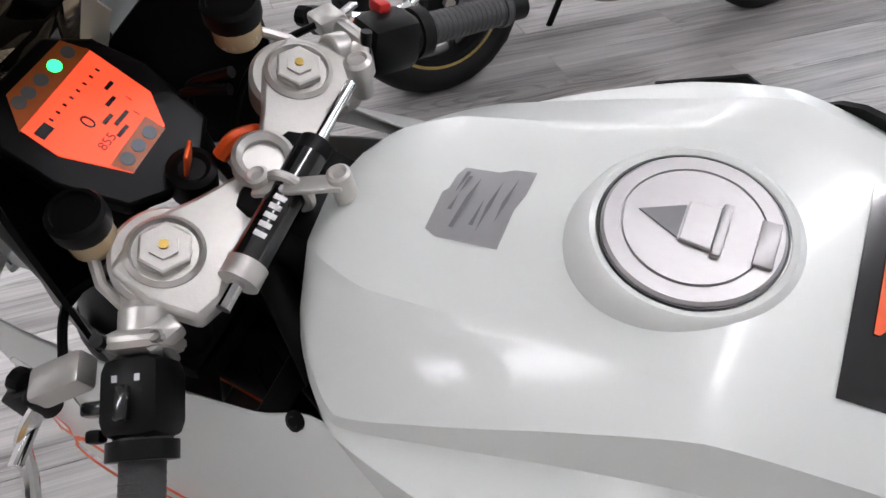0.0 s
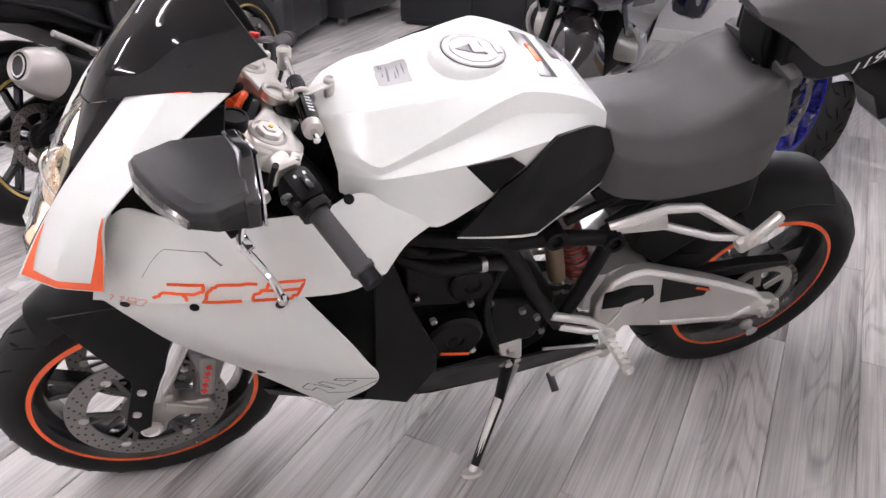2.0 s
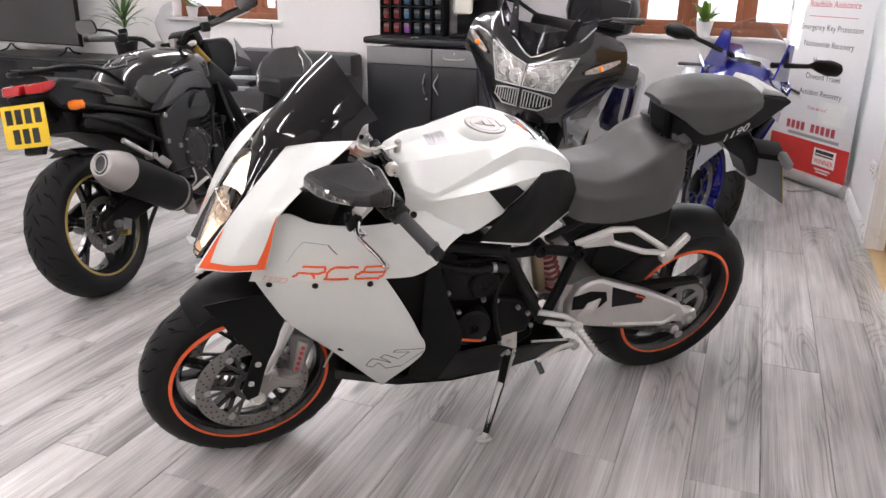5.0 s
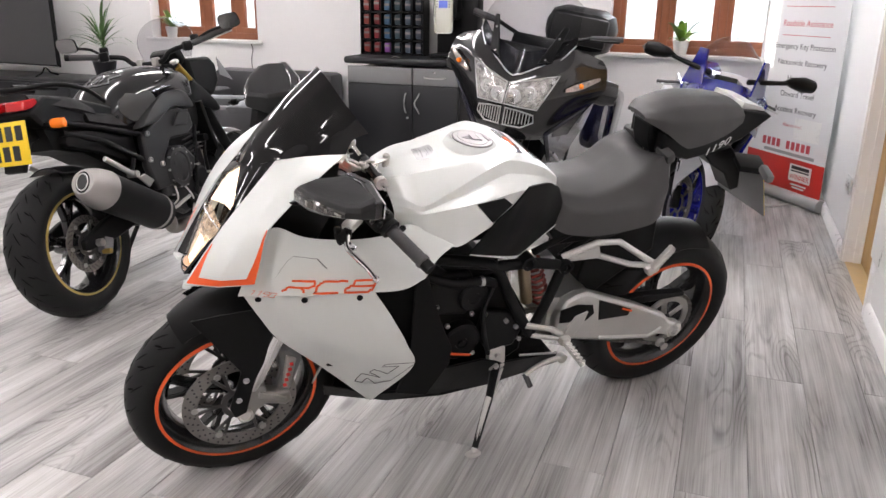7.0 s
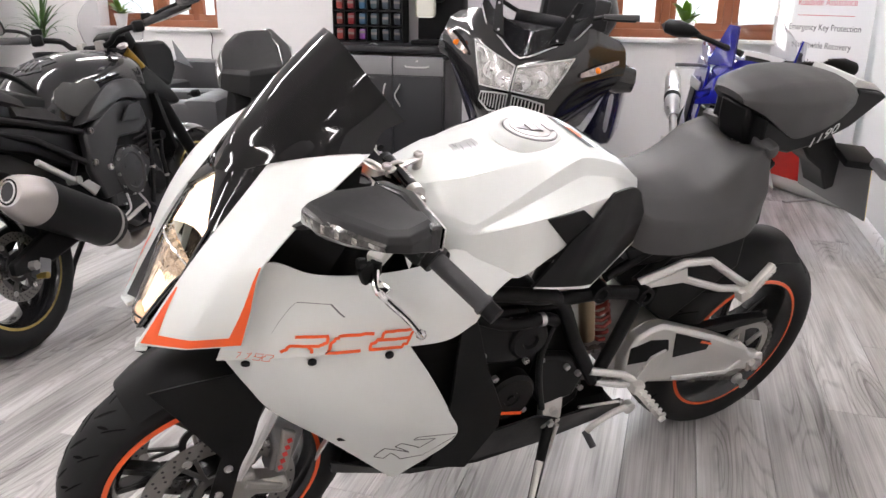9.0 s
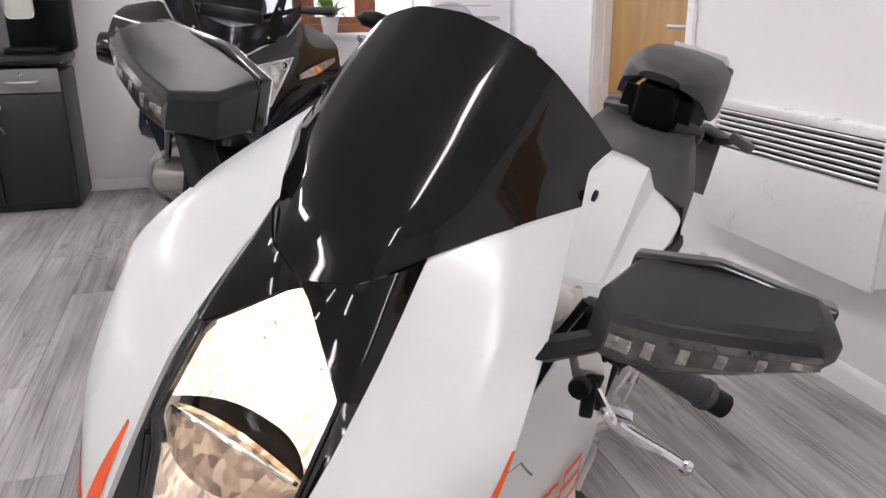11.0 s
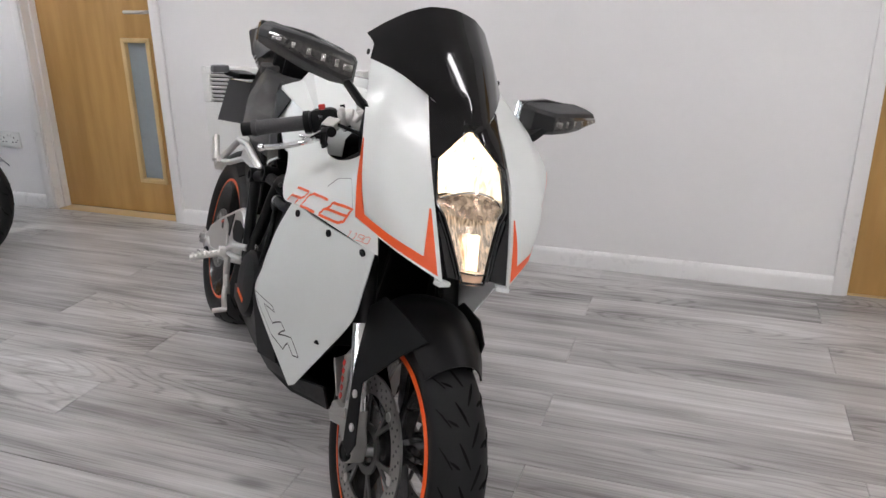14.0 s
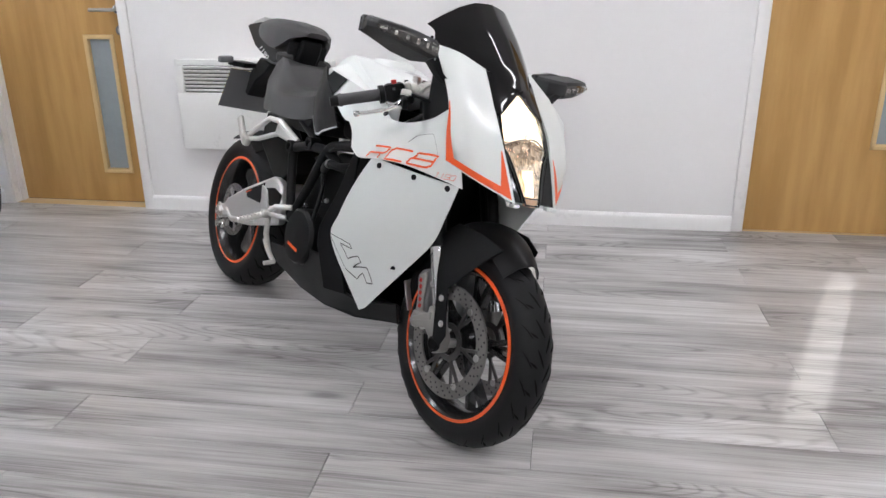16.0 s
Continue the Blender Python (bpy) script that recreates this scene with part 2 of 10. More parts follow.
def lit_reflector(name, colour, low, high, stretch, scale=30.0):
    """A faceted chrome bowl: its own glow, broken by facets, replaces reflected bulb light."""
    mat = material(name, colour, 0.18, 0.9, vary=0.25, scale=scale, stretch=stretch)
    nt = mat.node_tree
    link, node = nt.links.new, nt.nodes.new
    b = nt.nodes["Principled BSDF"]
    co, mp, vo, mr = node("ShaderNodeTexCoord"), node("ShaderNodeMapping"), node("ShaderNodeTexVoronoi"), node("ShaderNodeMapRange")
    mp.inputs["Scale"].default_value = stretch
    link(co.outputs["Object"], mp.inputs["Vector"])
    link(mp.outputs["Vector"], vo.inputs["Vector"])
    vo.inputs["Scale"].default_value = scale
    sep = node("ShaderNodeSeparateColor")
    link(vo.outputs["Color"], sep.inputs["Color"])
    link(sep.outputs["Red"], mr.inputs["Value"])
    mr.inputs["To Min"].default_value, mr.inputs["To Max"].default_value = low, high
    link(mr.outputs["Result"], b.inputs["Emission Strength"])
    b.inputs["Emission Color"].default_value = (1.0, 0.78, 0.55, 1)
    return mat


def wood_floor():
    """Grey oak laminate: fine straight fibre, cathedral figures in patches, knots, each board its own tone."""
    mat = bpy.data.materials.new("grey_oak_boards")
    mat.use_nodes = True
    nt = mat.node_tree
    link, node = nt.links.new, nt.nodes.new
    bsdf = nt.nodes["Principled BSDF"]
    co, info = node("ShaderNodeTexCoord"), node("ShaderNodeObjectInfo")
    add = node("ShaderNodeVectorMath")
    add.operation = "MULTIPLY_ADD"
    comb = node("ShaderNodeCombineXYZ")
    for k in range(3):
        link(info.outputs["Random"], comb.inputs[k])
    link(comb.outputs[0], add.inputs[0])
    add.inputs[1].default_value = (37, 19, 11)
    link(co.outputs["Object"], add.inputs[2])

    def noise(stretch, scale, detail, rough=0.5, vec=None):
        mp, n = node("ShaderNodeMapping"), node("ShaderNodeTexNoise")
        mp.inputs["Scale"].default_value = stretch
        link(vec or add.outputs[0], mp.inputs["Vector"])
        n.inputs["Scale"].default_value, n.inputs["Detail"].default_value, n.inputs["Roughness"].default_value = scale, detail, rough
        link(mp.outputs["Vector"], n.inputs["Vector"])
        return n.outputs["Fac"]

    def math_(op, a, b, c=None):
        m = node("ShaderNodeMath")
        m.operation = op
        for i, v in enumerate((a, b, c)):
            if v is None:
                continue
            if isinstance(v, (int, float)):
                m.inputs[i].default_value = v
            else:
                link(v, m.inputs[i])
        return m.outputs[0]

    def span(v, a, b, lo, hi):
        r = node("ShaderNodeMapRange")
        r.interpolation_type = "SMOOTHSTEP"
        link(v, r.inputs["Value"])
        for name, x in (("From Min", a), ("From Max", b), ("To Min", lo), ("To Max", hi)):
            r.inputs[name].default_value = x
        return r.outputs["Result"]

    # contour lines of a long smooth field make the cathedral arches
    field = noise((1.15, 6.5, 1), 1.0, 1.2, 0.4)
    wobble = noise((9, 60, 1), 1.0, 2.0)
    rings = math_("PINGPONG", math_("MULTIPLY_ADD", wobble, 0.25, math_("MULTIPLY", field, 20.0)), 0.5)
    where = span(noise((0.9, 3.4, 1), 1.0, 1.0), 0.47, 0.60, 0.0, 1.0)
    arches = math_("MULTIPLY", math_("SUBTRACT", 1.0, span(rings, 0.02, 0.24, 0.0, 1.0)), where)
    fibre = noise((2.2, 210, 1), 1.0, 6, 0.62)
    streak = noise((1.4, 46, 1), 1.0, 4, 0.55)
    cloud = noise((1.5, 8.0, 1), 1.0, 3)
    tone_ = math_("MULTIPLY_ADD", fibre, 0.34, math_("MULTIPLY_ADD", streak, 0.30, math_("MULTIPLY", cloud, 0.54)))
    pores = math_("MULTIPLY", span(noise((2.6, 150, 1), 1.0, 3, 0.6), 0.58, 0.70, 0.0, 1.0), span(noise((0.8, 11, 1), 1.0, 2), 0.42, 0.62, 0.0, 1.0))
    dark = math_("SUBTRACT", math_("SUBTRACT", tone_, math_("MULTIPLY", arches, 0.078)), math_("MULTIPLY", pores, 0.13))
    ramp = node("ShaderNodeValToRGB")
    el = ramp.color_ramp.elements
    el[0].position, el[0].color = 0.40, (0.135, 0.127, 0.121, 1)
    el[1].position, el[1].color = 0.78, (0.66, 0.65, 0.64, 1)
    e = el.new(0.56)
    e.color = (0.375, 0.362, 0.353, 1)
    link(dark, ramp.inputs["Fac"])
    # knots, few and long
    mpk = node("ShaderNodeMapping")
    mpk.inputs["Scale"].default_value = (1.3, 4.4, 1)
    link(add.outputs[0], mpk.inputs["Vector"])
    vor = node("ShaderNodeTexVoronoi")
    vor.inputs["Scale"].default_value = 1.0
    link(mpk.outputs["Vector"], vor.inputs["Vector"])
    kn = span(vor.outputs["Distance"], 0.02, 0.13, 0.45, 1.0)
    tone = node("ShaderNodeMapRange")
    link(info.outputs["Random"], tone.inputs["Value"])
    tone.inputs["To Min"].default_value, tone.inputs["To Max"].default_value = 0.86, 1.10
    mul = math_("MULTIPLY", kn, tone.outputs["Result"])
    sc = node("ShaderNodeVectorMath"); sc.operation = "SCALE"
    link(ramp.outputs["Color"], sc.inputs[0]); link(mul, sc.inputs["Scale"])
    link(sc.outputs["Vector"], bsdf.inputs["Base Color"])
    link(span(dark, 0.3, 0.8, 0.40, 0.29), bsdf.inputs["Roughness"])
    b = node("ShaderNodeBump")
    b.inputs["Strength"].default_value, b.inputs["Distance"].default_value = 0.18, 0.001
    link(dark, b.inputs["Height"])
    link(b.outputs["Normal"], bsdf.inputs["Normal"])
    return mat


def veneer(name, light, dark):
    """Oak veneer with upright grain."""
    mat = material(name, light, 0.4, vary=0.1, scale=2.0, stretch=(9, 9, 0.7), bump=0.1, bump_scale=60)
    nt = mat.node_tree
    link, node = nt.links.new, nt.nodes.new
    bsdf = nt.nodes["Principled BSDF"]
    co = node("ShaderNodeTexCoord")
    mp = node("ShaderNodeMapping")
    mp.inputs["Scale"].default_value = (5, 5, 0.55)
    link(co.outputs["Object"], mp.inputs["Vector"])
    n = node("ShaderNodeTexNoise")
    n.inputs["Scale"].default_value, n.inputs["Detail"].default_value = 3.0, 6
    link(mp.outputs["Vector"], n.inputs["Vector"])
    ramp = node("ShaderNodeValToRGB")
    ramp.color_ramp.elements[0].position, ramp.color_ramp.elements[0].color = 0.35, (*dark, 1)
    ramp.color_ramp.elements[1].position, ramp.color_ramp.elements[1].color = 0.65, (*light, 1)
    link(n.outputs["Fac"], ramp.inputs["Fac"])
    link(ramp.outputs["Color"], bsdf.inputs["Base Color"])
    return mat


FLOOR = wood_floor()
WALL = material("white_wall_paint", (0.80, 0.79, 0.785), 0.55, vary=0.025, scale=2.0, bump=0.12, bump_scale=90)
CEIL = material("white_ceiling_paint", (0.82, 0.82, 0.81), 0.8, vary=0.02, scale=2.0)
TRIM = material("white_gloss_trim", (0.82, 0.81, 0.80), 0.3, vary=0.03, scale=3.0)
DOORWOOD = veneer("oak_veneer", (0.50, 0.30, 0.105), (0.40, 0.225, 0.068))
BEAD = material("pale_oak_bead", (0.62, 0.45, 0.22), 0.4, vary=0.1, scale=6, stretch=(4, 4, 1))
STEEL = material("brushed_steel", (0.55, 0.54, 0.53), 0.3, 1.0, vary=0.08, scale=10)
CHROME = material("chrome", (0.75, 0.75, 0.75), 0.08, 1.0, vary=0.03, scale=6, rough_vary=0.04)
ALU = material("cast_aluminium", (0.60, 0.585, 0.555), 0.36, 0.6, vary=0.07, scale=14, bump=0.08, bump_scale=400)
ALU_LIGHT = material("silver_painted_metal", (0.66, 0.65, 0.63), 0.32, 0.75, vary=0.05, scale=9, rough_vary=0.025)
PEARL = material("pearl_white_paint", (0.70, 0.725, 0.705), 0.30, 0.0, vary=0.01, scale=3, coat=0.28, rough_vary=0.012)
PEARL.node_tree.nodes["Principled BSDF"].inputs["Coat Roughness"].default_value = 0.06
BLACK_GLOSS = material("black_gloss_paint", (0.008, 0.008, 0.009), 0.12, vary=0.1, scale=6, coat=0.6)
BLACK_SATIN = material("black_satin_plastic", (0.0048, 0.0048, 0.0052), 0.42, vary=0.12, scale=9, bump=0.06, bump_scale=500, spec=0.16)
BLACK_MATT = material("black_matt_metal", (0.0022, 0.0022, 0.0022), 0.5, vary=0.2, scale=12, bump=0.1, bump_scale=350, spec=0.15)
SCREEN = material("dark_tinted_screen", (0.004, 0.0035, 0.004), 0.04, vary=0.05, scale=4, coat=0.0, spec=0.4, rough_vary=0.02)
RUBBER = material("tyre_rubber", (0.0105, 0.0105, 0.011), 0.55, spec=0.18, vary=0.18, scale=10, bump=0.1, bump_scale=300)
GRIPRUB = material("grip_rubber", (0.045, 0.045, 0.047), 0.6, vary=0.1, scale=10, bump=0.4, bump_scale=450)
VINYL = material("grey_seat_vinyl", (0.041, 0.040, 0.040), 0.5, vary=0.08, scale=7, bump=0.25, bump_scale=700)
VINYL_DARK = material("dark_seat_vinyl", (0.017, 0.0165, 0.0165), 0.5, spec=0.22, vary=0.08, scale=7, bump=0.25, bump_scale=700)
ORANGE = material("orange_decal", (0.80, 0.10, 0.015), 0.4, vary=0.03, scale=8)
INK = material("black_ink", (0.015, 0.015, 0.017), 0.45, vary=0.05)
WHITE_INK = material("white_ink", (0.75, 0.75, 0.75), 0.45, vary=0.03)
GOLD = material("gold_tape", (0.45, 0.33, 0.10), 0.35, 0.5, vary=0.1)
BRASS = material("brass", (0.60, 0.42, 0.12), 0.3, 1.0)
BLUE = material("blue_gloss_paint", (0.007, 0.009, 0.19), 0.14, vary=0.06, scale=5, coat=0.7)
NAVY = material("dark_blue_gloss_paint", (0.010, 0.011, 0.035), 0.12, vary=0.08, scale=5, coat=0.7)
GREY_PL = material("grey_plastic", (0.16, 0.16, 0.165), 0.42, vary=0.08, scale=8)
SILVER_PL = material("silver_plastic", (0.45, 0.45, 0.44), 0.35, 0.3, vary=0.06, scale=8)
WHITE_PL = material("white_plastic", (0.80, 0.80, 0.78), 0.3, vary=0.03, scale=5)
AMBER = material("amber_lens", (0.85, 0.20, 0.015), 0.15, coat=0.6)
RED_LENS = material("red_lens", (0.45, 0.008, 0.012), 0.12, coat=0.7)
RED = material("red_paint", (0.55, 0.025, 0.02), 0.4, vary=0.05)
FLUID = material("brake_fluid_pot", (0.60, 0.46, 0.27), 0.25, vary=0.06, coat=0.4)
YELLOW = material("yellow_plate", (0.85, 0.58, 0.02), 0.35, vary=0.04)
CLEAR = glass("clear_glass", (1, 1, 1), 0.0, 1.25)
ALU_DARK = material("dark_cast_aluminium", (0.34, 0.33, 0.31), 0.4, 0.7, vary=0.1, scale=14)
GROOVE = material("groove_shadow_rubber", (0.002, 0.002, 0.002), 0.8, spec=0.1)
LENS = glass("clear_lens", (1, 1, 1), 0.02, 1.15)
SMOKE = glass("smoked_screen", (0.72, 0.72, 0.74), 0.02, 1.08)
MIRROR = material("mirror_glass", (0.85, 0.85, 0.86), 0.02, 1.0, vary=0.01, rough_vary=0.0)

# ---- the room ----
RM = room_pose(0, 0)          # x along u, y towards the door wall (so y = -v)


def wall_with_holes(name, length, high, thick, holes, m, label, material=WALL):
    """A wall in its own x (length) and z; the room lies at -y. holes: x0, x1, z0, z1."""
    bm = bmesh.new()
    xs = sorted({0.0, length, *(h[0] for h in holes), *(h[1] for h in holes)})
    zs = sorted({0.0, high, *(h[2] for h in holes), *(h[3] for h in holes)})
    def solid(i, j):
        if not (0 <= i < len(xs) - 1 and 0 <= j < len(zs) - 1):
            return False
        cx, cz = (xs[i] + xs[i + 1]) / 2, (zs[j] + zs[j + 1]) / 2
        return not any(h[0] < cx < h[1] and h[2] < cz < h[3] for h in holes)
    for i in range(len(xs) - 1):
        for j in range(len(zs) - 1):
            if not solid(i, j):
                continue
            a, b, c, d = xs[i], xs[i + 1], zs[j], zs[j + 1]
            for y in (0, thick):
                bm.faces.new([bm.verts.new(p) for p in ((a, y, c), (b, y, c), (b, y, d), (a, y, d))])
            for di, dj, q in ((-1, 0, ((a, 0, c), (a, thick, c), (a, thick, d), (a, 0, d))), (1, 0, ((b, 0, c), (b, thick, c), (b, thick, d), (b, 0, d))),
                              (0, -1, ((a, 0, c), (b, 0, c), (b, thick, c), (a, thick, c))), (0, 1, ((a, 0, d), (b, 0, d), (b, thick, d), (a, thick, d)))):
                if not solid(i + di, j + dj):
                    bm.faces.new([bm.verts.new(p) for p in q])
    bmesh.ops.remove_doubles(bm, verts=bm.verts, dist=1e-5)
    ob = part(name, bm, material)
    ob.matrix_basis = m
    return tagged(ob, label, "wall", kind="structure")


DOORS = ((-2.834, -1.949), (1.27, 2.12))       # u of the two openings in the door wall
DOOR_H = 2.03
wall_door = wall_with_holes("wall_doors", U1 - U0, HIGH, 0.14, [(a - U0, b - U0, 0, DOOR_H) for a, b in DOORS], room_pose(U0, V0), "white painted wall with two oak doors")
# the window wall, its x runs along v
SILL, HEAD = 0.985, 2.02
WINDOWS = ((0.30, 1.66), (4.91, 6.12))        # v of the two window openings
WB = Matrix.Translation(room(U0, V0)) @ Matrix.Rotation(radians(TURN - 90), 4, "Z") @ pose(0, 0, 0, 0, 0, 0)
# in WB: x along v; y along +u.  Turn so that the room lies at -y
wall_window = wall_with_holes("wall_windows", V1 - V0, HIGH, 0.28, [(a, b, SILL, HEAD) for a, b in WINDOWS],
                              Matrix.Translation(room(U0, V0)) @ Matrix.Rotation(radians(TURN - 90), 4, "Z") @ Matrix.Diagonal((1, -1, 1, 1)), "white painted wall with two wide windows")
wall_far = wall_with_holes("wall_far", V1 - V0, HIGH, 0.14, [], Matrix.Translation(room(U1, V0)) @ Matrix.Rotation(radians(TURN - 90), 4, "Z"), "plain white painted wall")
# slit added high up, out of view, to shape the sun's streak
wall_back = wall_with_holes("wall_back", U1 - U0, HIGH, 0.14, [(-1.855 - U0, -1.675 - U0, 2.01, 2.41)], room_pose(U0, V1) @ Matrix.Diagonal((1, -1, 1, 1)), "plain white painted wall")

bm = box(U1 - U0 + 0.6, V1 - V0 + 0.6, 0.12, ((U0 + U1) / 2, -(V0 + V1) / 2, HIGH + 0.06))
ceiling = part("ceiling", bm, CEIL)
ceiling.matrix_basis = RM
tagged(ceiling, "plain white painted ceiling", "ceiling", kind="structure")

SUB = material("dark_underlay", (0.03, 0.028, 0.026), 0.9)
bm = box(U1 - U0 + 0.6, V1 - V0 + 0.6, 0.1, ((U0 + U1) / 2, -(V0 + V1) / 2, -0.062))
floor = part("floor", bm, SUB)
floor.matrix_basis = RM
tagged(floor, "grey oak laminate floor laid in long staggered boards", "floor", kind="structure")


def skirting(name, length, m):
    prof = [(0, 0), (-0.018, 0), (-0.018, 0.062), (-0.013, 0.073), (-0.006, 0.079), (0, 0.079)]
    bm = bmesh.new()
    a = [bm.verts.new((0, y, z)) for y, z in prof]
    b = [bm.verts.new((length, y, z)) for y, z in prof]
    bm.faces.new(a)
    bm.faces.new(b)
    for i in range(len(prof)):
        j = (i + 1) % len(prof)
        bm.faces.new((a[i], a[j], b[j], b[i]))
    ob = part(name, bm, TRIM)
    ob.matrix_basis = m
    return tagged(ob, "white gloss painted skirting board", "skirting", kind="structure")


ARCH, LAP = 0.05, 0.025      # architrave width, and how far it laps over the lining
for a, b in ((U0, DOORS[0][0] + LAP - ARCH), (DOORS[0][1] + ARCH - LAP, DOORS[1][0] + LAP - ARCH), (DOORS[1][1] + ARCH - LAP, U1)):
    skirting("baseboard", b - a, room_pose(a, V0))
skirting("baseboard", V1 - V0, Matrix.Translation(room(U0, V0)) @ Matrix.Rotation(radians(TURN - 90), 4, "Z") @ Matrix.Diagonal((1, -1, 1, 1)))


def door(name, a, b, panel, m, recess=0.014):
    """An oak door in its lining, with architraves; x from a to b along the wall."""
    d = thing(name, "closed oak veneer door in a white gloss frame" + (", narrow glazed panel" if panel else ""), "door", m, kind="structure")
    w, yc = b - a, recess + 0.022
    for x, s in ((a, -1), (b, 1)):
        part("frame_post", box(0.035, 0.15, DOOR_H, (x - s * 0.0175, 0.068, DOOR_H / 2)), TRIM, d, bevel=0.002)
        part("architrave", box(ARCH, 0.02, DOOR_H + ARCH - LAP, (x + s * (ARCH / 2 - LAP), -0.008, (DOOR_H + ARCH - LAP) / 2), bevel=0.004), TRIM, d)
        part("door_stop", box(0.012, 0.04, DOOR_H - 0.04, (x - s * 0.041, recess - 0.021 if recess > 0.05 else 0.08, DOOR_H / 2 - 0.02)), TRIM, d)
    part("frame_head", box(w - 0.07, 0.15, 0.035, ((a + b) / 2, 0.068, DOOR_H - 0.0175)), TRIM, d)
    part("architrave", box(w - 2 * LAP, 0.02, ARCH, ((a + b) / 2, -0.008, DOOR_H + ARCH / 2 - LAP), bevel=0.004), TRIM, d)
    x0, x1, z0, z1 = a + 0.037, b - 0.037, 0.008, DOOR_H - 0.038
    if panel:
        p0, p1, q0, q1 = panel
        bm = bmesh.new()
        for (l, r, lo, hi) in ((x0, p0, z0, z1), (p1, x1, z0, z1), (p0, p1, z0, q0), (p0, p1, q1, z1)):
            box(r - l, 0.044, hi - lo, ((l + r) / 2, yc, (lo + hi) / 2), bm=bm)
        bmesh.ops.remove_doubles(bm, verts=bm.verts, dist=1e-5)
        leaf = part("door_leaf", bm, DOORWOOD, d)
        g = part("glazing", box(p1 - p0 - 0.04, 0.006, q1 - q0 - 0.04, ((p0 + p1) / 2, yc, (q0 + q1) / 2)), material("obscured_glass", (0.30, 0.34, 0.36), 0.12, vary=0.1, scale=3, coat=0.5), leaf, "grey reflective glass panel")
        for (sx, sz, cx, cz) in ((0.024, q1 - q0, p0 + 0.012, (q0 + q1) / 2), (0.024, q1 - q0, p1 - 0.012, (q0 + q1) / 2), (p1 - p0, 0.024, (p0 + p1) / 2, q0 + 0.012), (p1 - p0, 0.024, (p0 + p1) / 2, q1 - 0.012)):
            part("glazing_bead", box(sx, 0.056, sz, (cx, yc - 0.002, cz), bevel=0.004), BEAD, leaf)
    else:
        leaf = part("door_leaf", box(x1 - x0, 0.044, z1 - z0, ((x0 + x1) / 2, yc, (z0 + z1) / 2)), DOORWOOD, d, bevel=0.002)
    part("threshold", box(w - 0.07, 0.09, 0.006, ((a + b) / 2, 0.05, 0.0), bevel=0.002), BEAD, d)
    return d, leaf


d1, leaf1 = door("door_1", *DOORS[0], (-2.258, -2.078, 0.180, 0.957), room_pose(0, 0), 0.085)
d2, leaf2 = door("door_2", *DOORS[1], (1.85, 2.03, 0.44, 1.6), room_pose(0, 0))


def lever_handle(parent, x, z, s, y=0.014):
    h = part("door_handle", lathe([(0.026, 0), (0.026, 0.006), (0.02, 0.009)], 24, "Y"), STEEL, parent, "brushed steel lever handle", m=pose(x, y, z) @ Matrix.Diagonal((1, -1, 1, 1)))
    part("lever", tube(catmull([(x, y - 0.002, z), (x, y - 0.059, z), (x + s * 0.012, y - 0.069, z), (x + s * 0.05, y - 0.070, z), (x + s * 0.125, y - 0.070, z)], 5), 0.0095), STEEL, h)
    e = part("escutcheon", lathe([(0.026, 0), (0.026, 0.006), (0.02, 0.009)], 24, "Y"), GREY_PL, parent, "round grey lock cover", m=pose(x, y, z - 0.11) @ Matrix.Diagonal((1, -1, 1, 1)))
    part("lock_turn", box(0.008, 0.014, 0.024, (x, y - 0.016, z - 0.11), bevel=0.002), STEEL, e)


lever_handle(leaf1, -2.03, 1.09, -1, 0.085)
lever_handle(leaf2, 2.03, 1.10, -1)

# panel heater on the wall
def panel_heater():
    h = thing("panel_heater", "white slim electric panel heater with louvred top on the wall", "heater", room_pose(-1.228, 0.0))
    w, lo, hi, dp = 0.86, 0.375, 0.848, 0.085
    cx, cz = 0, (lo + hi) / 2
    part("back_box", box(w - 0.02, dp - 0.02, hi - lo - 0.01, (0, -dp / 2 + 0.012, cz), bevel=0.004), WHITE_PL, h)
    part("front_panel", box(w, 0.012, 0.30, (0, -dp + 0.006, lo + 0.15), bevel=0.004), WHITE_PL, h)
    gtop = hi - 0.02
    part("grille_frame", box(w, 0.012, 0.03, (0, -dp + 0.006, hi - 0.015), bevel=0.004), WHITE_PL, h)
    for x in (-w / 2 + 0.02, w / 2 - 0.02):
        part("grille_frame", box(0.04, 0.012, 0.143, (x, -dp + 0.006, lo + 0.3725), bevel=0.003), WHITE_PL, h)
    # black sheet gives the shade of the hollow behind the louvres
    part("grille_shade", box(w - 0.08, 0.004, 0.14, (0, -dp + 0.022, lo + 0.372)), BLACK_MATT, h)
    for k in range(7):
        part("louvre", box(w - 0.075, 0.02, 0.0055, (0, -dp + 0.012, lo + 0.314 + k * 0.0195), (-35, 0, 0)), WHITE_PL, h)
    part("side_control", box(0.008, 0.012, 0.016, (w / 2 + 0.002, -0.05, hi - 0.12), bevel=0.002), RED, h)
    return h


panel_heater()


